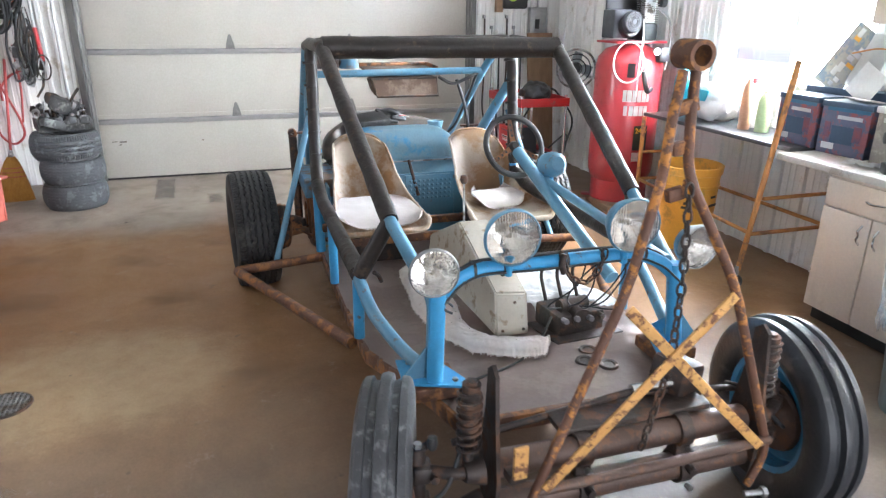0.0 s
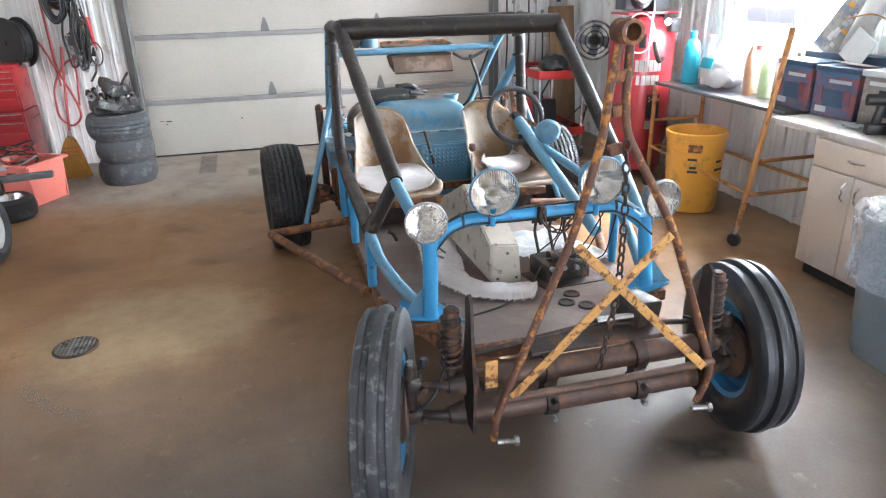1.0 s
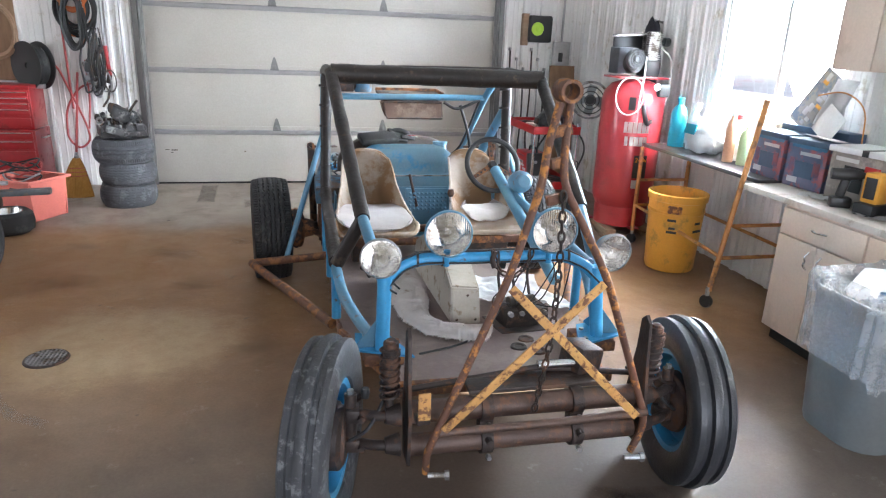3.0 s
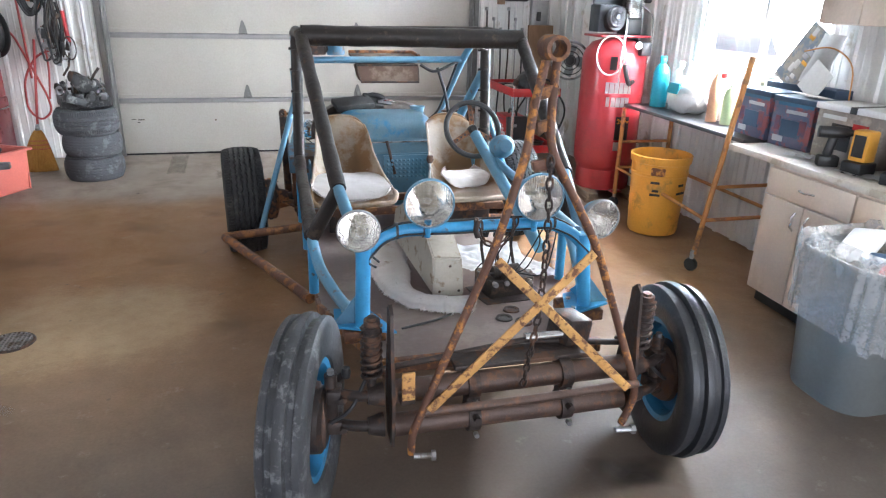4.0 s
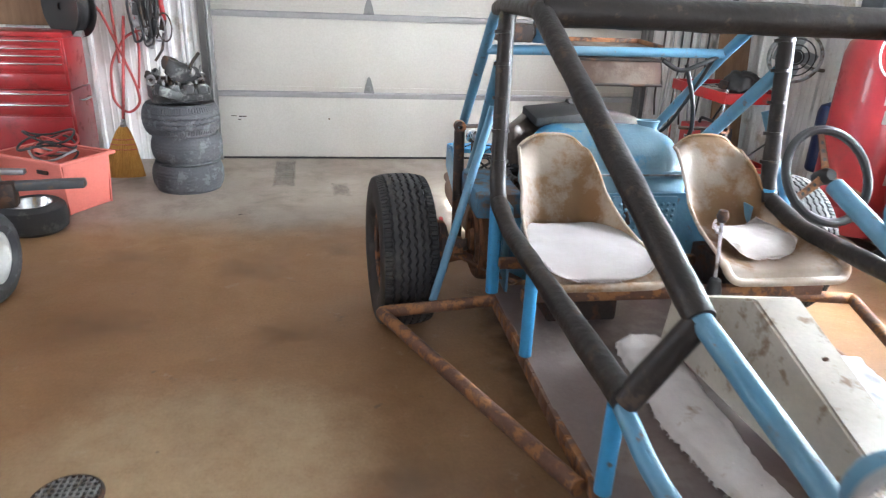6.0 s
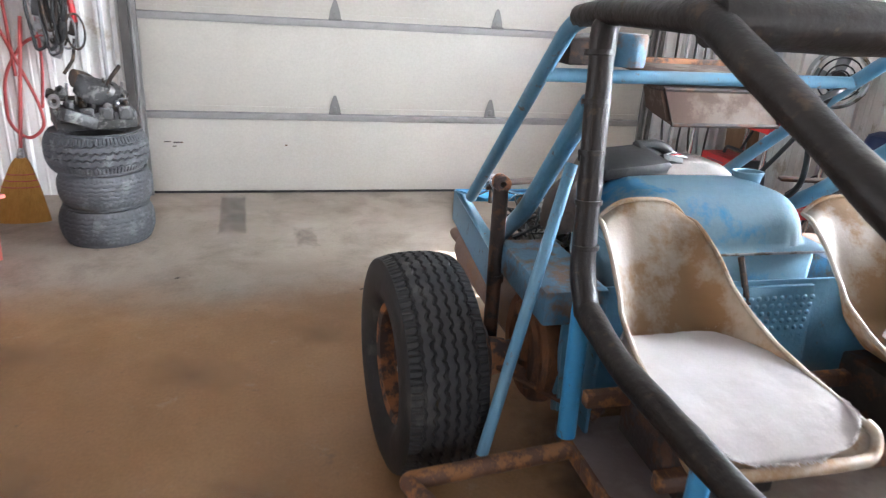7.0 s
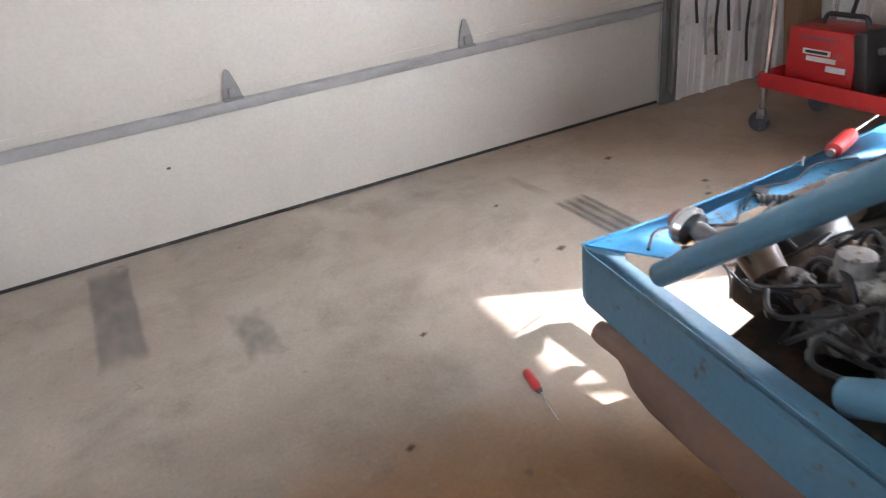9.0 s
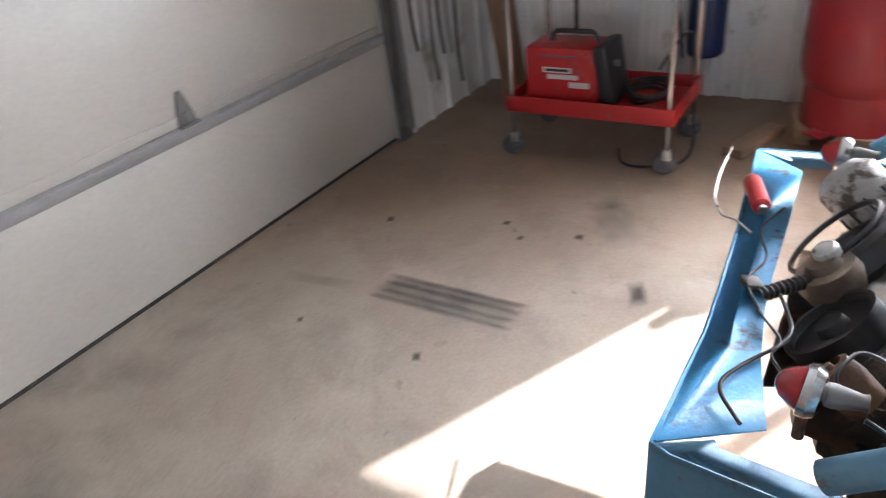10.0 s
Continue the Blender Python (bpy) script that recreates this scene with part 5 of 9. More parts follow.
for k in range(3):
    t = radians(90 + 120 * k)
    bm = plate(B(), [(-0.016, 0.02), (0.016, 0.02), (0.012, 0.155), (-0.012, 0.155)], 0.004, sw @ pose(0, 0, -0.008, 0, 0, math.degrees(t) - 90))
    spoke = part("spoke", bm, RUST, steer)
    for j in (0.06, 0.09, 0.12):
        part("spoke_hole", lathe(B(), [(0, 0.0045), (0.007, 0.0045), (0.007, 0.0)], 12, sw @ pose(-math.sin(t - math.pi / 2) * j, math.cos(t - math.pi / 2) * j, -0.008)), BLACK, steer)
part("wheel_hub", lathe(B(), [(0, 0.02), (0.02, 0.02), (0.03, 0.0), (0.026, -0.05)], 20, sw), BLACK, steer)
pipe("steering_column", [(0.37, 1.87, 1.06), (0.43, 1.10, 0.74), (0.44, 0.95, 0.68)], 0.032, BLUE_WORN_SHADE, 0.05)
pipe("column_brace", [(0.42, 1.62, 0.96), (0.46, 0.62, 0.88)], 0.022, BLUE_WORN_SHADE, 0)
part("gauge_pod", lathe(B(), [(0, 0.06), (0.035, 0.055), (0.058, 0.03), (0.066, -0.01), (0.062, -0.06), (0, -0.065)], 24, pose(0.45, 1.60, 1.045, 75, 0, 0)), BLUE_WORN_SHADE, buggy, "round blue gauge pod")
pipe("pod_bracket", [(0.45, 1.62, 1.0), (0.44, 1.58, 0.92)], 0.012, BLUE, 0)

# shifter, tunnel console, pedal box
pipe("shift_lever", [(0.165, 2.16, 0.84), (0.155, 2.12, 0.66), (0.15, 2.10, 0.58)], 0.007, STEEL, 0.02)
part("shift_knob", lathe(B(), [(0, 0.03), (0.018, 0.025), (0.024, 0.0), (0.016, -0.02), (0.008, -0.026)], 16, Matrix.Translation((0.166, 2.163, 0.85))), RUST_DARK, buggy)
part("shift_boot", lathe(B(), [(0.008, 0.10), (0.022, 0.09), (0.03, 0.05), (0.036, 0.0)], 16, Matrix.Translation((0.15, 2.10, 0.52))), BLACK, buggy)
bm = B()
vs = [bm.verts.new(p) for p in ((-0.075, 1.0, 0.44), (0.075, 0.99, 0.44), (0.11, 1.98, 0.42), (-0.11, 1.98, 0.42), (-0.082, 1.01, 0.645), (0.062, 1.0, 0.635), (0.085, 1.55, 0.80), (-0.07, 1.55, 0.80), (0.09, 1.98, 0.60), (-0.09, 1.98, 0.60))]
for q in ((0, 1, 5, 4), (4, 5, 6, 7), (7, 6, 8, 9), (0, 4, 7, 9, 3), (1, 2, 8, 6, 5), (3, 9, 8, 2), (0, 3, 2, 1)):
    bm.faces.new([vs[i] for i in q])
bmesh.ops.bevel(bm, geom=bm.edges[:], offset=0.008, segments=2, affect="EDGES")
tunnel = part("tunnel_cover", bm, CREAM, buggy, "cream sheet-metal tunnel cover")
for u, v, z in ((0.0, 0.99, 0.60), (0.045, 0.985, 0.47), (0.0, 1.30, 0.735), (-0.05, 0.99, 0.47)):
    part("screw", cyl(B(), (u, v, z), (u, v - 0.01, z + 0.006), 0.006, seg=8), RUST_DARK, tunnel)
part("hand_lever", tube(B(), [(-0.40, 1.86, 0.40), (-0.43, 1.78, 0.47), (-0.46, 1.74, 0.50)], 0.012, 8, 0.04), RUST_DARK, buggy)
bm = box(B(), (0.24, 0.20, 0.10), (0.30, 1.05, 0.475), (0, 0, 8), 0.012)
cyl(bm, (0.22, 1.0, 0.55), (0.36, 1.02, 0.55), 0.03, seg=12)
cyl(bm, (0.30, 0.93, 0.51), (0.30, 0.99, 0.51), 0.045, seg=16)
part("pedal_tray", box(B(), (0.34, 0.28, 0.008), (0.31, 1.02, 0.425), (-5, 0, 6), 0.003), RUST_DARK, buggy)
for k in range(4):
    part("tray_bolt", cyl(B(), (0.21 + 0.06 * k, 0.935 + 0.01 * (k % 2), 0.515), (0.21 + 0.06 * k, 0.90 + 0.01 * (k % 2), 0.52), 0.013, seg=6), STEEL, buggy)
part("pedal_box", bm, DIRT, buggy, "grimy pedal box with master cylinders")
for k, u in enumerate((0.22, 0.30, 0.38)):
    pipe("pedal", [(u, 1.10, 0.48), (u, 1.20, 0.62), (u, 1.17, 0.70)], 0.008, DIRT, 0.03)
    part("pedal_pad", box(B(), (0.055, 0.012, 0.06), (u, 1.165, 0.70), (20, 0, 0), 0.004), BLACK, buggy)
for k in range(6):
    u0 = 0.12 + 0.05 * k
    pipe("cable", [(u0, 0.62, 0.93), (u0 + 0.05 * math.sin(k * 2.7), 0.66 + 0.03 * (k % 3), 0.80 - 0.05 * math.sin(k * 1.9)), (u0 - 0.05 * math.cos(k * 3.1), 0.86 - 0.05 * (k % 2), 0.62 + 0.04 * math.sin(k)), (0.24 + 0.02 * k, 1.0, 0.54)], 0.0032, WIRE, 0.1)
pipe("cable", [(0.16, 0.95, 0.53), (0.05, 0.84, 0.46), (-0.10, 0.72, 0.465), (-0.30, 0.64, 0.475)], 0.005, WIRE, 0.12)

# chains
def chain(pts, step=0.034, r=0.0042):
    path = smooth_path(pts, 0.08, 10)
    links, left = [], 0.0
    bm = B()
    n = 0
    for a, b in zip(path, path[1:]):
        d = b - a
        while left <= d.length:
            p = a + d * (left / d.length) if d.length else a
            q = d.to_track_quat("Z", "Y").to_matrix().to_4x4()
            m = Matrix.Translation(p) @ q @ pose(0, 0, 0, 0, 0, 90 * (n % 2) + 20)
            oval = [m @ Vector((0.0105 * math.cos(t), 0, 0.021 * math.sin(t))) for t in [2 * math.pi * k / 12 for k in range(12)]]
            tube(bm, oval, r, 6, 0, closed=True)
            left += step
            n += 1
        left -= d.length
    part("chain", bm, RUST_DARK, buggy, "rusty hanging chain")


chain([(0.050, 0.02, 1.335), (0.052, 0.0, 1.1), (0.045, -0.005, 0.84), (0.03, 0.06, 0.50)])
chain([(0.0, 0.59, 0.953), (0.02, 0.57, 0.878), (0.09, 0.565, 0.848), (0.15, 0.57, 0.908), (0.17, 0.585, 0.968)])
pipe("chain_hook", [(-0.0, 0.575, 0.968), (-0.012, 0.57, 0.928), (0.0, 0.57, 0.898)], 0.012, RUST_DARK, 0.02)

# padded box under the rear cross bar
bm = B()
vs = [bm.verts.new(p) for p in ((-0.15, 3.11, 1.215), (0.30, 3.11, 1.215), (0.30, 3.30, 1.245), (-0.15, 3.30, 1.245), (-0.18, 3.16, 1.345), (0.30, 3.16, 1.345), (0.30, 3.30, 1.345), (-0.18, 3.30, 1.345))]
for q in ((3, 2, 1, 0), (4, 5, 6, 7), (0, 1, 5, 4), (1, 2, 6, 5), (2, 3, 7, 6), (3, 0, 4, 7)):
    bm.faces.new([vs[i] for i in q])
bmesh.ops.bevel(bm, geom=bm.edges[:], offset=0.014, segments=2, affect="EDGES")
siren = part("roof_horn", box(B(), (0.17, 0.12, 0.085), (-0.475, 3.19, 1.452), (0, 0, 4), 0.012), RUST_DARK, buggy, "dark box clamped on the cross bar")
part("horn_drum", lathe(B(), [(0, 0.0), (0.062, 0.0), (0.066, 0.012), (0.066, 0.095), (0.060, 0.108), (0, 0.108)], 28, Matrix.Translation((-0.315, 3.19, 1.408))), BLUE_DIRTY_SHADE, siren, "dull blue-grey drum")
part("horn_neck", cyl(B(), (-0.40, 3.19, 1.455), (-0.36, 3.19, 1.455), 0.034, seg=14), RUST_DARK, siren)
PAD = mat("worn_brown_vinyl", (0.185, 0.135, 0.098), (0.10, 0.062, 0.04), 0.7, scale=3.5, spots=(0.085, 0.05, 0.035), spot_scale=4, spot_amount=0.4, bump=0.3)
pad = part("padded_box", bm, PAD, buggy, "worn brown padded box under the cross bar")
bm = box(B(), (0.50, 0.30, 0.018), (0.065, 3.37, 1.385), (2, 0, 0), 0.006)
part("box_shelf", bm, PAD, pad, "tan worn shelf on the padded box")
for p_, q_ in (((-0.185, 3.515, 1.405), (0.315, 3.515, 1.405)), ((0.315, 3.225, 1.395), (0.315, 3.515, 1.405))):
    strip(bm := B(), p_, q_, 0.022, 0.03, (0, 0, 1))
    part("shelf_edge", bm, RUST_ORANGE, pad, "orange-brown shelf edge")
part("box_piping", tube(B(), [Vector(p) for p in ((-0.14, 3.112, 1.222), (0.292, 3.112, 1.222), (0.292, 3.158, 1.338), (-0.168, 3.158, 1.338))], 0.008, 8, 0, closed=True), RUST_DARK, pad, "dark frayed edge")
pipe("wiring_loom", [(0.32, 3.2, 1.34), (0.42, 3.19, 1.28), (0.55, 3.17, 1.34), (0.62, 3.19, 1.37)], 0.012, WIRE, 0.08)
pipe("wiring_loom", [(0.45, 3.19, 1.32), (0.52, 3.18, 1.12), (0.56, 3.22, 0.95), (0.55, 3.44, 0.78)], 0.012, WIRE, 0.1)
pipe("wiring_loom", [(0.62, 3.22, 1.37), (0.57, 3.32, 1.15), (0.52, 3.46, 0.92), (0.30, 3.52, 0.78)], 0.010, WIRE, 0.1)

# tail channel round the engine
def channel(pts, inner, z, h, name, ledge=0.09, material=BLUE):
    bm = B()
    for (a, b), (c, d) in zip(zip(pts, pts[1:]), zip(inner, inner[1:])):
        a, b, c, d = (Vector((*p, 0)) for p in (a, b, c, d))
        for z0, z1, p, q, r, s in ((z - h, z, a, b, a.lerp(c, 0.06), b.lerp(d, 0.06)), (z - h * 0.10, z - h * 0.04, a, b, c, d)):
            v = [bm.verts.new(w + Vector((0, 0, zz))) for zz in (z0, z1) for w in (p, q, s, r)]
            for f in ((3, 2, 1, 0), (4, 5, 6, 7), (0, 1, 5, 4), (1, 2, 6, 5), (2, 3, 7, 6), (3, 0, 4, 7)):
                bm.faces.new([v[i] for i in f])
    bmesh.ops.remove_doubles(bm, verts=bm.verts[:], dist=0.0005)
    return part(name, bm, material, buggy, "", 4)


channel([(-0.70, 3.26), (-0.63, 4.19), (-0.615, 4.225)], [(-0.645, 3.26), (-0.575, 4.12), (-0.56, 4.13)], 0.672, 0.15, "tail_side", material=BLUE_WORN_SHADE)
channel([(0.70, 3.26), (0.625, 4.24), (0.61, 4.275)], [(0.645, 3.26), (0.57, 4.17), (0.555, 4.18)], 0.672, 0.05, "tail_side", material=BLUE_WORN_SHADE)
channel([(-0.615, 4.225), (-0.30, 4.215), (-0.12, 4.222), (0.16, 4.240), (0.25, 4.250), (0.61, 4.275)],
        [(-0.505, 4.06), (-0.33, 4.10), (-0.12, 4.125), (0.16, 4.13), (0.25, 4.132), (0.50, 4.14)], 0.672, 0.065, "tail_cross", material=TAIL_BLUE)
pipe("tail_wire", [(-0.20, 4.12, 0.672), (-0.10, 4.18, 0.684), (0.0, 4.14, 0.68), (0.12, 4.19, 0.684), (0.26, 4.15, 0.676)], 0.003, WIRE, 0.06)
pipe("tail_wire", [(-0.40, 4.02, 0.665), (-0.33, 4.09, 0.683), (-0.28, 4.07, 0.68), (-0.20, 4.13, 0.682)], 0.003, WIRE, 0.05)
pipe("tail_wire", [(-0.52, 4.10, 0.678), (-0.45, 4.16, 0.685), (-0.36, 4.12, 0.68), (-0.25, 4.05, 0.675), (-0.12, 4.10, 0.676)], 0.004, WIRE, 0.08)
PALE_SOCKET = mat("pale_grey_plastic", (0.20, 0.195, 0.185), (0.13, 0.125, 0.12), 0.5, scale=20)
for u, v, yaw in ((-0.49, 4.02, 176), (0.43, 4.06, 180)):
    m = pose(u, v, 0.765, 86, 0, yaw)
    lamp_ = part("tail_lamp", lathe(B(), [(0.0, 0.044), (0.012, 0.042), (0.024, 0.032), (0.035, 0.012), (0.039, 0.003), (0.039, 0.0)], 28, m), RED_LENS, buggy, "round red tail lamp in a chrome ring")
    part("lamp_ring", lathe(B(), [(0.037, 0.005), (0.044, 0.003), (0.046, -0.009), (0.039, -0.023), (0.022, -0.031), (0.0, -0.033)], 28, m), CHROME, lamp_)
    part("lamp_post", cyl(B(), (u, v - 0.005, 0.66), (u, v - 0.005, 0.725), 0.010, seg=10), RUST_DARK, lamp_)
    part("lamp_socket", lathe(B(), [(0.0, -0.026), (0.019, -0.030), (0.021, -0.040), (0.017, -0.062), (0.013, -0.082), (0.015, -0.088), (0.0, -0.088)], 18, m @ pose(0, 0, 0, 0, 12, 0)), PALE_SOCKET, lamp_)
    for k in range(2):
        pipe("lamp_wire", [m @ Vector((0.018, -0.006 * k, -0.088)), m @ Vector((0.01, -0.03, -0.15)), m @ Vector((0.02 - 0.05 * k, -0.08, -0.17))], 0.003, WIRE, 0.02, parent=lamp_, seg=6)

# exhaust megaphone
bm = lathe(B(), [(0.018, 0.012), (0.025, 0.0), (0.030, 0.02), (0.033, 0.09), (0.045, 0.12), (0.070, 0.16), (0.088, 0.22), (0.102, 0.34), (0.115, 0.50), (0.125, 0.68), (0.13, 0.88), (0.0, 0.90)], 28, look((-0.625, 4.15, 0.465), (-0.46, 3.25, 0.35)) @ pose(0, 0, 0, 180, 0, 0))
part("exhaust", bm, mat("dusty_brown_exhaust", (0.25, 0.165, 0.125), (0.16, 0.10, 0.075), 0.7, metal=0.1, scale=5, spots=(0.24, 0.15, 0.10), spot_scale=9, spot_amount=0.3, bump=0.4), buggy, "long rusty exhaust pipe")
part("exhaust_hanger", box(B(), (0.012, 0.05, 0.13), (-0.595, 3.97, 0.475), (0, 0, 4), 0.004), BLACK, buggy)

# engine, seen from above: cases, cooling fan, carburettor, manifold, hoses
engine = part("engine", box(B(), (0.36, 0.64, 0.28), (0.0, 3.66, 0.43), (0, 0, 0), 0.03), DIRT, buggy, "grimy air-cooled engine")
part("gearbox", lathe(B(), [(0, 0), (0.10, 0.0), (0.15, 0.12), (0.14, 0.35), (0.08, 0.5), (0, 0.5)], 24, pose(0.0, 3.45, 0.42, 90, 0, 0)), DIRT, engine)
for s in (-1, 1):
    barrel = part("cylinder_barrel", box(B(), (0.16, 0.30, 0.12), (s * 0.28, 3.62, 0.43), (0, 0, 0), 0.01), ALU, engine)
    for k in range(10):
        part("cooling_fin", box(B(), (0.006, 0.36, 0.17), (s * (0.20 + 0.018 * k), 3.62, 0.43), (0, 0, 0)), ALU, barrel)
    part("valve_cover", box(B(), (0.06, 0.40, 0.12), (s * 0.42, 3.62, 0.43), (0, 0, 0), 0.02), DIRT, engine)
    pipe("intake_pipe", [(0.0, 3.72, 0.62), (s * 0.14, 3.70, 0.62), (s * 0.27, 3.66, 0.55), (s * 0.28, 3.62, 0.49)], 0.022, ALU, 0.06, parent=engine)
bm = lathe(B(), [(0.0, 0.03), (0.03, 0.03), (0.036, 0.012), (0.075, 0.012), (0.085, 0.028), (0.10, 0.03), (0.115, 0.018), (0.115, -0.03), (0.10, -0.05), (0, -0.05)], 40, pose(0.13, 3.985, 0.655, 50, 0, 168))
pul = part("generator_pulley", bm, BLACK, engine, "black slotted pulley")
for k in range(12):
    t = math.pi * k / 6
    part("pulley_slot", box(B(), (0.012, 0.036, 0.006), (0, 0, 0), (0, 0, 0), 0.002), DIRT, pul).matrix_local = pose(0.13, 3.985, 0.655, 50, 0, 168) @ pose(0.056 * math.cos(t), 0.056 * math.sin(t), 0.014, 0, 0, math.degrees(t) - 90)
PALE = mat("pale_cast_aluminium", (0.52, 0.515, 0.50), (0.36, 0.35, 0.335), 0.5, metal=0.3, scale=14, spots=(0.14, 0.115, 0.095), spot_scale=18, spot_amount=0.3, bump=0.3)
alt = part("alternator", lathe(B(), [(0, 0.0), (0.05, 0.0), (0.070, 0.015), (0.075, 0.04), (0.073, 0.06), (0.077, 0.07), (0.077, 0.13), (0.05, 0.16), (0, 0.16)], 32, pose(0.30, 3.93, 0.665, 62, 0, 150)), PALE, engine, "pale alternator body")
for k in range(10):
    t = math.pi * k / 5
    part("cooling_slot", box(B(), (0.010, 0.006, 0.05), (0, 0, 0), (0, 0, 0), 0.002), BLACK, alt).matrix_local = pose(0.30, 3.93, 0.665, 62, 0, 150) @ pose(0.074 * math.cos(t), 0.074 * math.sin(t), 0.035, 0, 0, math.degrees(t))
bm = lathe(B(), [(0, 0.045), (0.03, 0.045), (0.04, 0.03), (0.062, 0.028), (0.07, 0.0), (0.06, -0.04), (0.03, -0.06), (0, -0.06)], 28, pose(0.0, 4.02, 0.665, 32, 0, 190))
part("fuel_pump", bm, mat("brown_cast_metal", (0.20, 0.15, 0.11), (0.12, 0.09, 0.07), 0.6, metal=0.3, bump=0.4), engine, "brown cast fuel pump")
part("pump_cap", lathe(B(), [(0, 0.03), (0.022, 0.028), (0.028, 0.02), (0.028, 0.0)], 20, pose(0.02, 4.03, 0.705, 32, 0, 190)), PALE, engine)
bm = lathe(B(), [((0.017 if k % 2 else 0.013), 0.007 * k) for k in range(26)], 16, pose(0.0, 4.03, 0.665, 0, -88, -40))
part("ribbed_hose", bm, BLACK, engine, "black corrugated air hose")
part("wire_clip", box(B(), (0.05, 0.04, 0.02), (-0.10, 4.16, 0.675), (10, 5, 30), 0.006), BLACK, buggy)
pipe("white_cable", [(0.10, 4.20, 0.682), (0.17, 4.25, 0.675), (0.25, 4.295, 0.63), (0.40, 4.345, 0.60), (0.52, 4.36, 0.62), (0.63, 4.35, 0.66)], 0.0032, PALE, 0.05)
bm = box(B(), (0.10, 0.09, 0.10), (-0.30, 3.72, 0.66), (0, 0, 20), 0.02)
lathe(bm, [(0.0, 0.05), (0.035, 0.045), (0.042, 0.0), (0.042, -0.05)], 20, Matrix.Translation((-0.30, 3.76, 0.70)))
cyl(bm, (-0.36, 3.70, 0.66), (-0.22, 3.75, 0.66), 0.02, seg=12)
part("carburettor", bm, ALU, engine, "dirty aluminium carburettor")
bm = lathe(B(), [(0.0, 0.045), (0.012, 0.045), (0.014, 0.03), (0.030, 0.028), (0.032, 0.04), (0.042, 0.036), (0.046, 0.0), (0.040, -0.05), (0, -0.05)], 24, pose(-0.325, 3.96, 0.655, 58, 0, 170))
part("distributor", bm, mat("amber_distributor_cap", (0.15, 0.07, 0.022), (0.06, 0.032, 0.015), 0.4, bump=0.4), engine, "amber distributor cap")
part("crank_pulley", lathe(B(), [(0, 0.03), (0.03, 0.03), (0.035, 0.01), (0.085, 0.012), (0.09, 0.03), (0.10, 0.03), (0.10, -0.03), (0, -0.03)], 32, pose(-0.15, 3.985, 0.635, 46, 0, 176)), BLACK, engine)
part("oil_filler", lathe(B(), [(0, 0.09), (0.03, 0.088), (0.034, 0.06), (0.026, 0.055), (0.026, -0.02)], 20, Matrix.Translation((0.0, 3.80, 0.64))), STEEL, engine)
def shroud_ring(v, inset):
    """One rounded arch of the shroud; its end towards the side shelf is bent forwards."""
    ring = []
    for k in range(33):
        t = math.pi * k / 32
        c, sn = math.cos(t), math.sin(t)
        u = -0.035 - (0.475 - inset) * math.copysign(abs(c) ** 0.62, c)
        bend = min(1.0, max(0.0, (-0.24 - u) / 0.20))
        ring.append(Vector((u, v - 0.21 * bend * bend * (3 - 2 * bend), 0.79 + (0.25 - inset) * sn ** 0.6)))
    return ring


bm = B()
rings = [[bm.verts.new(p) for p in shroud_ring(v, i)] for v, i in ((3.415, 0.045), (3.418, 0.02), (3.43, 0.004), (3.45, 0.0), (3.52, 0.0), (3.54, 0.006), (3.552, 0.022), (3.556, 0.05))]
for ra, rb in zip(rings, rings[1:]):
    for k in range(33):
        bm.faces.new((ra[k], ra[(k + 1) % 33], rb[(k + 1) % 33], rb[k]))
bm.faces.new(rings[0])
bm.faces.new(rings[-1][::-1])
part("engine_shroud", bm, mat("brown_grimy_steel", (0.10, 0.075, 0.06), (0.055, 0.044, 0.037), 0.5, metal=0.3, scale=4, spots=(0.16, 0.12, 0.10), spot_scale=5, spot_amount=0.2, bump=0.3), engine, "dark brown rounded fan shroud", 50)
TIN = mat("oily_engine_tin", (0.035, 0.03, 0.027), (0.065, 0.05, 0.04), 0.45, metal=0.4, scale=6, spots=(0.13, 0.085, 0.055), spot_scale=9, spot_amount=0.3, bump=0.5)
for s in (-1, 1):
    bm = sheet(B(), 12, 14, lambda a, b: Vector((s * (0.06 + 0.42 * a), 3.42 + 0.50 * b, 0.565 + 0.03 * math.sin(a * 5) * (1 - b) - 0.07 * a * a + 0.012 * noise.noise(Vector((a * 5, b * 5, s))))), 0.006)
    part("engine_tin", bm, TIN, engine, "oily black engine tin")
bm = sheet(B(), 16, 6, lambda a, b: Vector((-0.27 + 0.56 * a, 3.93 + 0.165 * b, 0.575 - 0.03 * b + 0.012 * noise.noise(Vector((a * 7, b * 3, 1))))), 0.006)
part("rear_tin", bm, TIN, engine, "oily black rear engine tin")
part("pulley_housing", box(B(), (0.62, 0.20, 0.13), (-0.03, 3.93, 0.555), (8, 0, 0), 0.03), TIN, engine, "oily black pulley housing")
for k in range(9):
    u = -0.30 + 0.07 * k
    part("housing_bolt", cyl(B(), (u, 4.0, 0.605), (u, 4.008, 0.632), 0.010, seg=6), (STEEL, RUST_DARK)[k % 2], engine)
part("fan_belt", tube(B(), [(0.13 + 0.105 * math.cos(t), 4.03 + 0.075 * math.sin(t), 0.69 - 0.09 * math.sin(t)) for t in [2 * math.pi * i / 32 for i in range(32)]], 0.007, 6, 0, closed=True), BLACK, engine)
bm = box(B(), (0.30, 0.20, 0.05), (-0.18, 3.34, 1.035), (10, -4, 8), 0.012)
box(bm, (0.15, 0.13, 0.025), (-0.01, 3.42, 1.045), (38, 8, 24), 0.006)
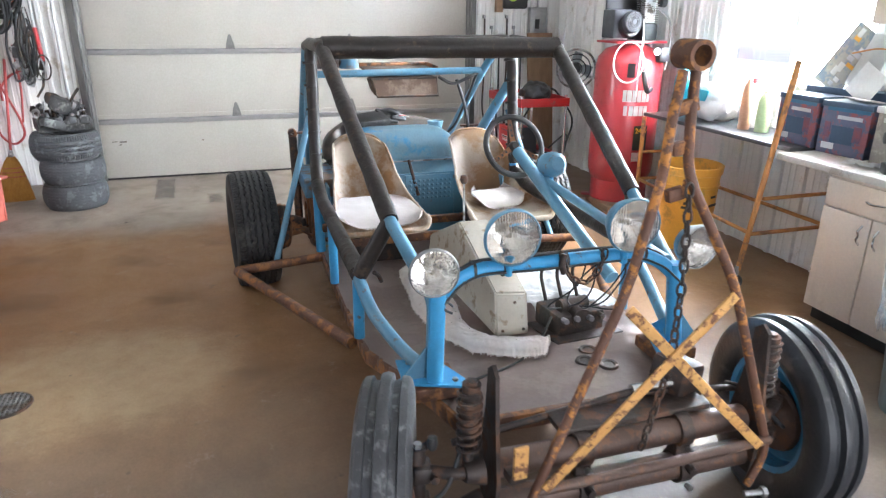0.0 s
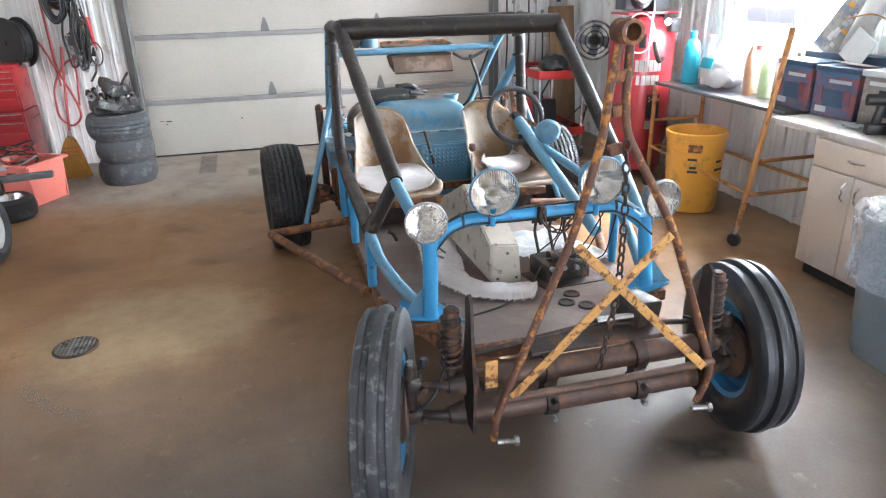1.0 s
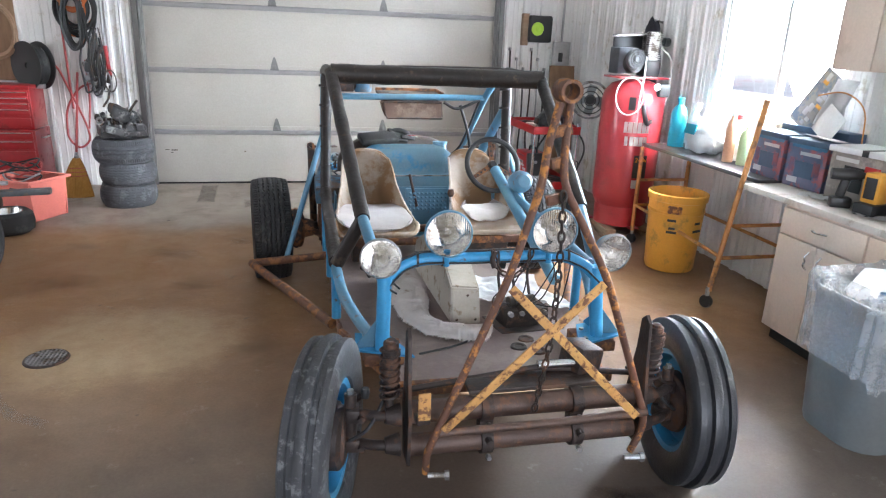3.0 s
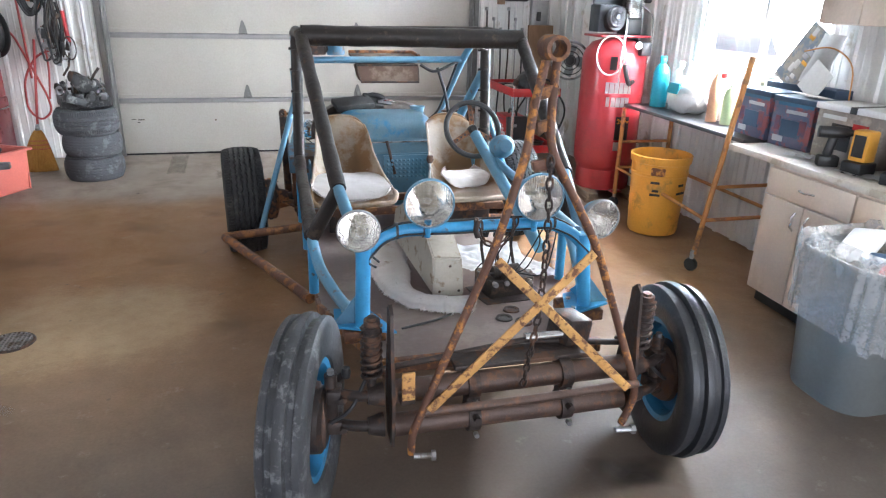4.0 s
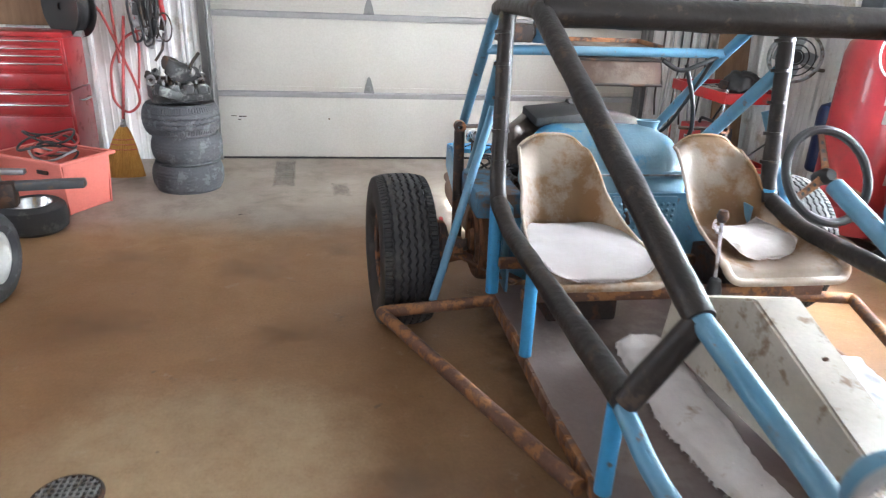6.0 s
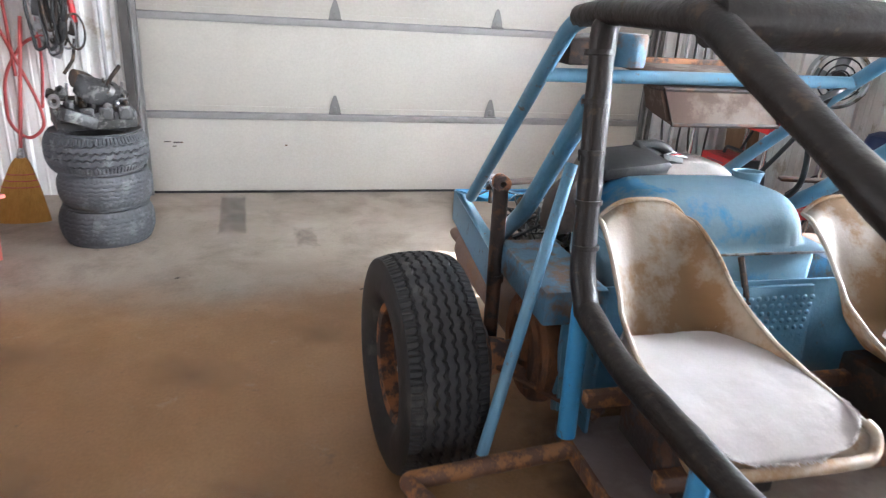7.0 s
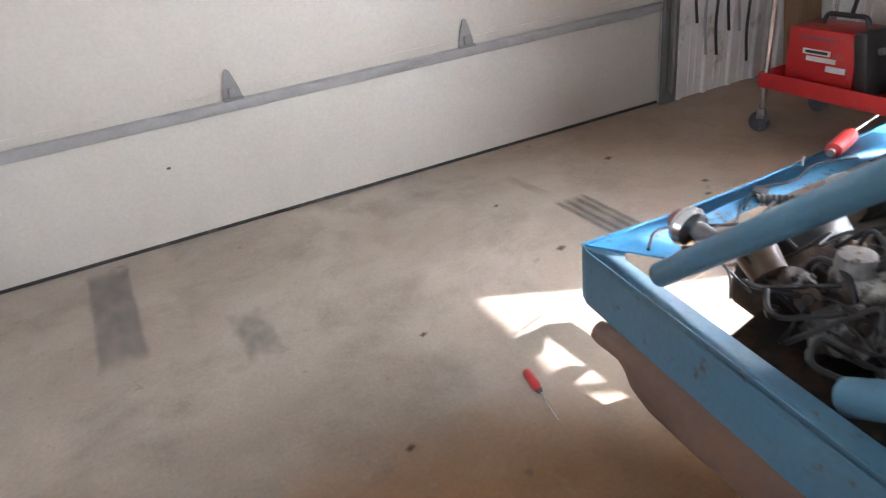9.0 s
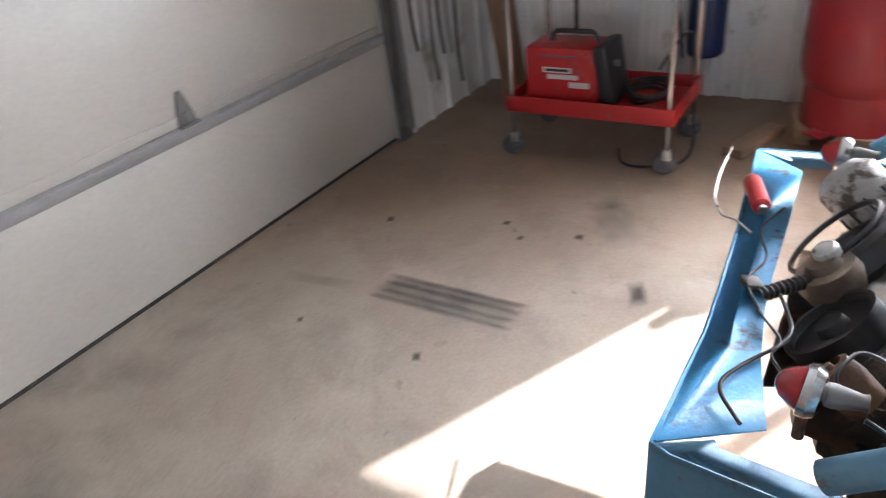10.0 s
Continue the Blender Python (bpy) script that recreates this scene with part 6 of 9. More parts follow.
box(bm, (0.13, 0.10, 0.03), (0.06, 3.44, 1.01), (-30, 10, 20), 0.006)
part("air_cleaner", bm, RUBBER, engine, "black air cleaner lid")
part("cleaner_neck", cyl(B(), (-0.22, 3.40, 0.80), (-0.23, 3.33, 1.01), 0.06, seg=18), BLACK, engine)
bm = tube(B(), [(-0.14, 3.43, 1.03), (-0.08, 3.44, 1.07), (0.0, 3.44, 1.09), (0.08, 3.44, 1.06), (0.11, 3.46, 0.94)], 0.020, 12, 0.04)
part("air_duct", bm, BLACK, engine, "black air duct")
for k, (du, mt) in enumerate(((0.0, GALV), (0.03, RED_LENS), (0.055, GALV))):
    pipe("ignition_lead", [(0.04 + du, 3.42, 1.04), (0.10 + du, 3.43, 1.06 - 0.012 * k), (0.15 + du, 3.45, 0.99), (0.16 + du, 3.48, 0.88)], 0.0045, mt, 0.06)
random.seed(5)
GREYCAST = mat("grey_oily_casting", (0.15, 0.145, 0.135), (0.085, 0.075, 0.066), 0.5, metal=0.5, scale=14, spots=(0.07, 0.055, 0.045), spot_scale=16, spot_amount=0.4, bump=0.5)
BROWNCAST = mat("brown_varnished_casting", (0.17, 0.10, 0.055), (0.09, 0.055, 0.035), 0.45, metal=0.3, scale=12, bump=0.4)
for k in range(64):
    u, v = random.uniform(-0.40, 0.0), random.uniform(3.48, 3.90)
    z, r = random.uniform(0.575, 0.665), random.uniform(0.008, 0.026)
    m = pose(u, v, z, random.uniform(-70, 70), random.uniform(-70, 70), 0)
    bm = lathe(B(), [(0, r * 1.1), (r * 0.45, r * 1.1), (r * 0.5, r * 0.7), (r, r * 0.6), (r * 1.05, 0), (r, -r * 0.4), (r * 0.6, -r * 0.5), (r * 0.55, -r * 1.3), (0, -r * 1.3)], 14, m)
    part("engine_fitting", bm, (GREYCAST, TIN, RUST_DARK, BROWNCAST, TIN, DIRT, ALU, RUST_DARK)[k % 8], engine)
for k in range(14):
    pts = [(random.uniform(-0.5, -0.1), random.uniform(3.55, 3.98), 0.62)]
    for j in range(3):
        pts.append((pts[-1][0] + random.uniform(-0.12, 0.16), min(3.99, max(3.45, pts[-1][1] + random.uniform(-0.14, 0.12))), random.uniform(0.64, 0.74)))
    pipe("engine_wire", pts, random.choice((0.003, 0.004, 0.006)), WIRE, 0.06, parent=engine, seg=6)
for k in range(14):
    a, b = (random.uniform(-0.4, 0.3), random.uniform(3.45, 4.0)), (random.uniform(-0.35, 0.35), random.uniform(3.45, 4.0))
    h = random.uniform(0.68, 0.76)
    pipe("engine_hose", [(*a, 0.60), (a[0] * 0.8 + b[0] * 0.2, a[1] * 0.8 + b[1] * 0.2, h), (a[0] * 0.2 + b[0] * 0.8, a[1] * 0.2 + b[1] * 0.8, h - 0.02), (*b, 0.58)], random.choice((0.005, 0.007, 0.011)), WIRE, 0.10, parent=engine, seg=8)
for k in range(34):
    u, v = random.uniform(-0.40, 0.34), random.uniform(3.48, 3.92)
    part("engine_fitting", box(B(), (random.uniform(0.03, 0.09), random.uniform(0.03, 0.09), random.uniform(0.03, 0.07)), (u, v, random.uniform(0.58, 0.66)), (random.uniform(-30, 30), random.uniform(-30, 30), random.uniform(0, 90)), 0.006), (ALU, DIRT, STEEL, RUST_DARK)[k % 4], engine)


# ---- things on and in the buggy ----
def fleece(name, cx, cy, func, label, category, nx=40, ny=40, thick=0.03):
    ob = finish(name, sheet(B(), nx, ny, func, thick), FUR, angle=80)
    return tagged(ob, label, category)


def pile(owner, func, count, length, seed, rim=0.0):
    """Short ragged hairs that stand out of the surface func; rim: the share of them along its edges."""
    rnd = random.Random(seed)
    bm = B()
    for _ in range(count):
        a, b = rnd.random(), rnd.random()
        if rnd.random() < rim:
            if rnd.random() < 0.5:
                b = rnd.choice((0.0, 1.0)) + 0.0
            else:
                a = rnd.choice((0.0, 1.0)) + 0.0
        p = func(a, b)
        e = 0.004
        pu, pv = func(min(1, a + e), b) - func(max(0, a - e), b), func(a, min(1, b + e)) - func(a, max(0, b - e))
        n = pu.cross(pv)
        if n.length < 1e-9:
            continue
        n.normalize()
        out = Vector((0, 0, 0))
        for edge, way in ((a < 0.02, -pu), (a > 0.98, pu), (b < 0.02, -pv), (b > 0.98, pv)):
            if edge and way.length > 1e-9:
                out += way.normalized()
        d = (n * 0.55 + out * 0.9 + Vector((rnd.uniform(-1, 1), rnd.uniform(-1, 1), rnd.uniform(-0.2, 0.5))) * 0.6).normalized()
        side = d.cross(Vector((rnd.uniform(-1, 1), rnd.uniform(-1, 1), 0.3))).normalized() * 0.0028
        l = length * rnd.uniform(0.5, 1.2)
        tip = p + d * l + Vector((0, 0, -0.25 * l))
        bm.faces.new([bm.verts.new(q) for q in (p - side, p + side, tip)])
    ob = tagged(finish("fringe", bm, owner.data.materials[0], owner, smooth=False), kind="stuff")
    return ob


def cushion(u, v, w, d, label, z, lop=0.0):
    def shape(a, b):
        x, y = (a - 0.5) * 2, (b - 0.5) * 2
        r = (abs(x) ** 3.2 + abs(y) ** 3.2) ** (1 / 3.2)
        k = (1.0 + 0.025 * noise.noise(Vector((x * 2, y * 2, u * 9)))) / max(1.0, r * 1.0)
        bump = 0.052 * max(0.0, 1 - r ** 4) + 0.006 * noise.noise(Vector((a * 5, b * 5, u))) + 0.0025 * noise.noise(Vector((a * 22, b * 24, u)))
        return Vector((0.04 + u + x * k * w / 2 * (1 - 0.11 * (y + 1)), -0.44 + v + y * k * d / 2 + lop * x, z + bump + 0.02 * max(0, y) ** 2 + 0.055 * abs(x) ** 3))
    ob = fleece("seat_fleece", u, v, shape, label, "cushion")
    pile(ob, shape, 900, 0.012, int(u * 100) + 60, 1.0)
    return ob


cushion(-0.325, 2.365, 0.55, 0.60, "white fleece cover lying on the seat", 0.628)
cushion(0.46, 2.39, 0.36, 0.32, "crumpled white fleece lying on the seat", 0.640, 0.02)


def rug(a, b):
    """A strip of white fleece that runs from under the seat rail forwards and bends across to the pan's front."""
    pts = [(-0.16, 2.02), (-0.175, 1.74), (-0.21, 1.48), (-0.228, 1.22), (-0.215, 1.04), (-0.165, 0.915), (-0.085, 0.85), (0.0, 0.82), (0.075, 0.805)]
    wide = [0.10, 0.110, 0.108, 0.078, 0.064, 0.066, 0.070, 0.074, 0.066]
    k = a * (len(pts) - 1)
    i = min(int(k), len(pts) - 2)
    f = k - i
    p = Vector(pts[i]).lerp(Vector(pts[i + 1]), f)
    d = (Vector(pts[i + 1]) - Vector(pts[i])).normalized()
    d2 = (Vector(pts[min(i + 2, len(pts) - 1)]) - Vector(pts[min(i + 1, len(pts) - 2)])).normalized()
    d = d.lerp(d2, f * 0.5).normalized()
    half = (wide[i] * (1 - f) + wide[i + 1] * f) * (1 + 0.16 * noise.noise(Vector((a * 9, b * 2, 3))) + 0.07 * noise.noise(Vector((a * 60, b * 3, 9)))) * math.sqrt(max(0.05, min(1.0, (1 - a) / 0.05)))
    s = (b - 0.5) * 2
    q = p + Vector((-d.y, d.x)) * s * half
    h = 0.052 * max(0, 1 - s * s) ** 0.42 + 0.006 * noise.noise(Vector((q.x * 22, q.y * 22, 1))) + 0.004 * noise.noise(Vector((q.x * 70, q.y * 70, 4)))
    return Vector((0.04 + q.x, -0.44 + q.y, pan_z(q.y) + 0.020 + h))


RUG = mat("bright_white_fleece", (0.90, 0.85, 0.82), (0.84, 0.77, 0.73), 0.95, scale=9, fine=160, bump=0.2, bump_scale=24, depth=0.006, spec=0.1, spots=(0.55, 0.42, 0.34), spot_scale=7, spot_amount=0.02)
rug_ = tagged(finish("fleece_rug", sheet(B(), 160, 24, rug, 0.016), RUG, angle=80), "white fleece strip lying on the floor pan", "rug")
pile(rug_, rug, 1100, 0.010, 4, 0.95)
def white_sheet(a, b):
    u, v = 0.20 + 0.46 * a + 0.03 * math.sin(b * 7), 1.16 + 0.70 * b + 0.03 * math.sin(a * 9)
    crest = max(0.0, 1 - b / 0.4) * max(0.0, 1 - abs(a - 0.35) / 0.5)
    return Vector((0.04 + u, -0.44 + v, pan_z(v) + 0.022 + 0.10 * crest + (0.018 + 0.05 * crest) * noise.noise(Vector((a * 6, b * 7, 2))) + 0.008 * noise.noise(Vector((a * 17, b * 19, 6)))))


bm = sheet(B(), 40, 44, white_sheet, 0.003)
tagged(finish("white_sheet", bm, SHEET), "crumpled white plastic sheet on the floor pan", "plastic sheet")


def hand_tool(at, turn, tilt=0):
    r = root("screwdriver", at, "red-handled screwdriver lying on the concrete floor", "screwdriver", turn=turn)
    part("handle", lathe(B(), [(0, 0.0), (0.012, 0.002), (0.016, 0.012), (0.015, 0.05), (0.017, 0.075), (0.012, 0.10), (0.009, 0.105), (0, 0.105)], 14, pose(0, 0, 0.017, 90, 0, 0)), RED_BRIGHT, r)
    part("collar", cyl(B(), (0, -0.104, 0.017), (0, -0.112, 0.016), 0.012, 0.008, seg=12), BLACK, r)
    part("blade", tube(B(), [(0, -0.11, 0.016), (0, -0.24, 0.005)], 0.0035, 8, 0), CHROME, r)
    return r


hand_tool((-0.553, 4.14, 0.0), -8)
r = root("red_canister", (0.325, 3.782, 0.668), "small red canister lying on the blue tail channel", "canister", turn=-71)
part("body", lathe(B(), [(0, 0), (0.016, 0.002), (0.023, 0.02), (0.024, 0.14), (0.022, 0.155), (0.012, 0.165), (0, 0.165)], 20, pose(0, 0.085, 0.025, 90, 0, 0)), RED_BRIGHT, r)
part("valve", cyl(B(), (0, -0.078, 0.025), (0, -0.092, 0.025), 0.011, seg=12), STEEL, r)

# ---- by the vehicle door: tyres, broom, tote, tool chest ----
STACK = []
for k, (z, R, W, x, y) in enumerate(((0.0, 0.283, 0.235, -2.565, 5.06), (0.236, 0.279, 0.228, -2.555, 5.07), (0.466, 0.298, 0.245, -2.575, 5.05))):
    bm = B()
    tyre_tread(bm, R, W, 0.180, waves=30 if k < 2 else 40, nc=216 if k < 2 else 320, nw=36, rows=6 if k < 2 else 4, groove=0.004 if k < 2 else 0.011, drop=0.024, wide=0.84)
    t = tagged(finish("tyre", bm, RUBBER_GREY), ("worn grey road tyre stacked flat on the floor", "worn grey road tyre stacked flat on another tyre", "worn block-tread tyre on top of the stack")[k], "tyre", "stack of tyres")
    t.matrix_world = pose(x, y, z + W / 2, 0, 0, 37 * k)
    STACK.append(t)
    bm = lathe(B(), [(0.19, -W * 0.3), (0.185, 0), (0.19, W * 0.3)], 40)
    finish("inner_liner", bm, RUBBER, t)
HEADCAST = mat("sooty_cast_metal", (0.085, 0.085, 0.085), (0.03, 0.03, 0.03), 0.45, metal=0.4, scale=16, spots=(0.22, 0.218, 0.21), spot_scale=22, spot_amount=0.25, bump=0.6)
head = root("cylinder_head", (-2.56, 5.02, 0.712), "grey engine cylinder head lying on the stacked tyres", "engine part", turn=25)
head.matrix_world = head.matrix_world @ Matrix.Diagonal((1.12, 1.12, 1.28, 1.0))
bm = box(B(), (0.40, 0.17, 0.085), (0, 0, 0.06), (8, 0, 0), 0.012)
for k in range(5):
    cyl(bm, (-0.16 + 0.08 * k, -0.08, 0.07), (-0.16 + 0.08 * k, -0.105, 0.07), 0.024, seg=12)
part("head_casting", bm, HEADCAST, head)
for k in range(7):
    part("rocker", box(B(), (0.025, 0.11, 0.04), (-0.17 + 0.055 * k, 0.02, 0.12), (10, 0, 6 * (k % 3)), 0.006), (DIRT, STEEL)[k % 2], head)
part("rocker_shaft", cyl(B(), (-0.19, 0.02, 0.145), (0.19, 0.02, 0.15), 0.011, seg=10), DIRT, head)
part("intake_elbow", tube(B(), [(0.02, 0.04, 0.12), (0.0, 0.03, 0.22), (-0.08, 0.0, 0.24)], 0.042, 14, 0.06), DIRT, head)
part("lever", tube(B(), [(0.05, -0.02, 0.15), (0.09, -0.05, 0.24), (0.14, -0.07, 0.30)], 0.011, 8, 0.03), DIRT, head)
part("exhaust_stub", box(B(), (0.17, 0.10, 0.06), (-0.10, -0.10, 0.07), (0, 20, 12), 0.01), HEADCAST, head)
for k in range(8):
    part("head_hole", cyl(B(), (-0.02 + 0.028 * k, -0.088, 0.075 + 0.012 * (k % 2)), (-0.02 + 0.028 * k, -0.092, 0.075 + 0.012 * (k % 2)), 0.009, seg=10), BLACK, head)

bm = box(B(), (0.27, 0.12, 0.10), (0.05, 0.0, 0.17), (24, 14, 38), 0.012)
part("second_casting", bm, HEADCAST, head)
for k in range(9):
    part("head_hole", cyl(B(), (-0.04 + 0.022 * k, -0.055 + 0.012 * k, 0.175 + 0.02 * (k % 2)), (-0.05 + 0.022 * k, -0.072 + 0.012 * k, 0.178 + 0.02 * (k % 2)), 0.011, seg=10), BLACK, head)
for k in range(8):
    part("stud", cyl(B(), (-0.17 + 0.045 * k, 0.03 - 0.02 * (k % 3), 0.12), (-0.16 + 0.045 * k, 0.02 - 0.03 * (k % 2), 0.20 + 0.02 * (k % 3)), 0.007, seg=8), STEEL, head)

random.seed(44)
for k in range(16):
    x, y, z, r_ = random.uniform(-0.20, 0.20), random.uniform(-0.11, 0.06), random.uniform(0.08, 0.21), random.uniform(0.014, 0.030)
    ring = lathe(B(), [(r_ * 0.55, -0.012), (r_ * 0.6, 0.012), (r_ * 0.95, 0.014), (r_, 0.008), (r_, -0.02), (r_ * 0.5, -0.022)], 14, pose(x, y, z, random.uniform(40, 130), random.uniform(-40, 40), random.uniform(-60, 60)), closed=True)
    part("valve_seat", ring, (HEADCAST, STEEL, DIRT)[k % 3], head)
for k in range(4):
    part("port_flange", box(B(), (0.075, 0.018, 0.065), (-0.15 + 0.095 * k, -0.105, 0.085), (random.uniform(-8, 8), 0, random.uniform(-8, 8)), 0.012), HEADCAST, head)
    part("port", cyl(B(), (-0.15 + 0.095 * k, -0.112, 0.085), (-0.15 + 0.095 * k, -0.119, 0.085), 0.022, seg=14), BLACK, head)

broom = root("broom", (-3.19, 5.38, 0), "corn broom with orange straw leaning on the wall", "broom")
def broom_head(a, b):
    t = 2 * math.pi * a
    w = 0.035 + 0.15 * (1 - b) ** 0.75
    d = 0.035 + 0.03 * (1 - b)
    return Vector((w * math.cos(t) * (1 + 0.04 * math.sin(t * 40)), 0.16 * b + d * math.sin(t) * (1 + 0.05 * math.sin(t * 33)), 0.40 * b + 0.002))
bm = B()
g = [[bm.verts.new(broom_head(i / 80, j / 12)) for j in range(13)] for i in range(80)]
for i in range(80):
    for j in range(12):
        bm.faces.new((g[i][j], g[(i + 1) % 80][j], g[(i + 1) % 80][j + 1], g[i][j + 1]))
bm.faces.new([g[i][0] for i in range(80)][::-1]), bm.faces.new([g[i][12] for i in range(80)])
part("straw", bm, STRAW, broom)
for h in (0.22, 0.26, 0.30):
    b = h / 0.40
    ring = [broom_head(k / 40, b) * 1.0 + Vector((0, 0, 0)) for k in range(40)]
    part("stitching", tube(B(), ring, 0.004, 6, 0, closed=True), RED_HOSE, broom)
part("stick", cyl(B(), (0, 0.155, 0.38), (0.01, 0.54, 1.30), 0.013, seg=10), RED_HOSE, broom)
part("ferrule", cyl(B(), (0, 0.15, 0.36), (0, 0.19, 0.46), 0.034, 0.016, seg=14), STEEL, broom)

tote = root("storage_tote", (-3.42, 4.62, 0), "faded red plastic tote full of coiled cables", "storage tote", turn=-28)
bm = B()
for sx, sy, w, d in ((0, -1, 0.62, 0.012), (0, 1, 0.62, 0.012), (-1, 0, 0.012, 0.40), (1, 0, 0.012, 0.40)):
    box(bm, (w, d, 0.38), (sx * 0.30, sy * 0.20, 0.195), (sy * -4, sx * 4, 0))
box(bm, (0.60, 0.40, 0.012), (0, 0, 0.012))
part("tub", bm, PINK, tote)
bm = B()
for sx, sy, w, d in ((0, -1, 0.70, 0.035), (0, 1, 0.70, 0.035), (-1, 0, 0.035, 0.50), (1, 0, 0.035, 0.50)):
    box(bm, (w, d, 0.025), (sx * 0.335, sy * 0.232, 0.388), (0, 0, 0), 0.006)
part("tub_rim", bm, PINK, tote)
part("grip_slot", box(B(), (0.10, 0.014, 0.03), (0.14, -0.222, 0.31), (4, 0, 0), 0.004), RUST_DARK, tote)
random.seed(11)
for k in range(7):
    rr, cx, cy, cz = random.uniform(0.12, 0.19), random.uniform(-0.08, 0.08), random.uniform(-0.02, 0.02), 0.36 + 0.022 * k
    ring = [(cx + rr * math.cos(t) * 1.15, cy + rr * 0.85 * math.sin(t), cz + 0.03 * math.sin(t * 2 + k) + 0.006 * k) for t in [2 * math.pi * i / 30 for i in range(30)]]
    ob = tagged(finish("coiled_cable", tube(B(), ring, 0.009, 6, 0, closed=True), (WIRE, WIRE_GREY, RED_HOSE)[k % 3] if k != 4 else WIRE), "coiled cable lying in the red tote", "cable", "cables in the tote")
    ob.matrix_world = tote.matrix_world.copy()

CHEST_RED = mat("dark_red_chest_enamel", (0.40, 0.018, 0.022), (0.33, 0.015, 0.018), 0.32, coat=0.4, scale=4, spots=(0.25, 0.02, 0.02), spot_scale=9, spot_amount=0.2, bump=0.08)
chest = root("tool_chest", (-3.88, 5.70, 0), "tall red steel tool chest with bright drawer pulls", "tool chest")
part("cabinet_body", box(B(), (0.68, 0.45, 0.62), (0, 0, 0.40), (0, 0, 0), 0.008), CHEST_RED, chest)
part("chest_body", box(B(), (0.66, 0.42, 0.42), (0, 0.01, 0.925), (0, 0, 0), 0.008), CHEST_RED, chest)
part("chest_lid", box(B(), (0.67, 0.43, 0.045), (0, 0.01, 1.158), (0, 0, 0), 0.01), CHEST_RED, chest)
for z, h in ((1.095, 0.055), (1.035, 0.05), (0.975, 0.055), (0.90, 0.08), (0.79, 0.11)):
    d = part("drawer", box(B(), (0.62, 0.014, h - 0.008), (0, -0.206, z), (0, 0, 0), 0.003), CHEST_RED, chest)
    if z != 0.79:
        part("drawer_pull", box(B(), (0.60, 0.016, 0.012), (0, -0.219, z + h / 2 - 0.014), (0, 0, 0), 0.004), CHROME, d, "bright drawer pull")
for z, h in ((0.655, 0.085), (0.555, 0.10)):
    d = part("drawer", box(B(), (0.63, 0.014, h - 0.008), (0, -0.231, z), (0, 0, 0), 0.003), CHEST_RED, chest)
    part("drawer_pull", box(B(), (0.61, 0.016, 0.012), (0, -0.244, z + h / 2 - 0.014), (0, 0, 0), 0.004), CHROME, d, "bright drawer pull")
part("cabinet_door", box(B(), (0.63, 0.014, 0.36), (0, -0.231, 0.31), (0, 0, 0), 0.004), CHEST_RED, chest)
for sx in (-0.28, 0.28):
    for sy in (-0.17, 0.17):
        part("caster", lathe(B(), [(0, -0.015), (0.045, -0.015), (0.045, 0.015), (0, 0.015)], 20, pose(sx, sy, 0.045, 0, 90, 0)), BLACK, chest)
part("side_handle", tube(B(), [(0.345, -0.10, 0.62), (0.385, -0.10, 0.62), (0.385, 0.10, 0.62), (0.345, 0.10, 0.62)], 0.009, 8, 0.02), CHROME, chest)

# on the wall between the doors
reel = root("hose_reel", (-3.59, 5.84, 1.37), "black hose reel hanging on the ribbed wall", "hose reel")
part("drum", lathe(B(), [(0, -0.06), (0.10, -0.06), (0.10, 0.06), (0, 0.06)], 28, pose(0, 0, 0, 0, 90, 52)), BLACK, reel)
for s in (-1, 1):
    part("flange", lathe(B(), [(0.03, 0.0), (0.235, 0.0), (0.255, s * 0.012), (0.255, s * 0.02), (0.225, s * 0.012), (0.03, s * 0.012)], 36, pose(s * 0.04, s * 0.05, 0, 0, 90, 52), closed=True), BLACK, reel)
part("wound_hose", lathe(B(), [(0.10, -0.055), (0.21, -0.055), (0.225, -0.03), (0.217, 0.0), (0.225, 0.03), (0.21, 0.055), (0.10, 0.055)], 36, pose(0, 0, 0, 0, 90, 52)), RUBBER, reel)
for k in range(6):
    t = math.pi * k / 3
    part("flange_rib", box(B(), (0.012, 0.16, 0.016), (0, 0, 0), (0, 0, 0), 0.003), STEEL, reel).matrix_local = pose(0.055, 0.066, 0, 0, 90, 52) @ pose(0.14 * math.cos(t), 0.14 * math.sin(t), 0.0, 0, 0, math.degrees(t) - 90)
part("bracket", box(B(), (0.10, 0.12, 0.03), (0.02, 0.06, -0.20), (0, 0, 0), 0.005), STEEL, reel)
part("outlet_box", box(B(), (0.11, 0.07, 0.05), (0.06, -0.08, -0.215), (0, 0, 0), 0.008), GALV, reel)
part("back_plate", box(B(), (0.14, 0.012, 0.40), (0, 0.112, -0.02), (0, 0, 0), 0.003), STEEL, reel)

random.seed(3)
coil = root("hanging_hose_coil", (-3.12, 5.93, 1.95), "coils of black and orange hose hanging on the wall", "hose coil")
part("hook", tube(B(), [(0, 0.05, 0.24), (0, -0.10, 0.24), (0, -0.12, 0.28)], 0.012, 8, 0.03), STEEL, coil)
for k in range(11):
    w, h = random.uniform(0.13, 0.20), random.uniform(0.38, 0.52)
    ring = [(w * math.sin(t) + 0.01 * k - 0.05, -0.015 - 0.012 * (k % 6) + 0.01 * math.sin(3 * t), 0.24 - h / 2 + h / 2 * math.cos(t)) for t in [2 * math.pi * i / 36 for i in range(36)]]
    part("hose_turn", tube(B(), ring, 0.010 + 0.003 * (k % 3), 7, 0, closed=True), (WIRE, RUBBER, WIRE, ORANGE_CORD if k < 8 else WIRE)[k % 4], coil)
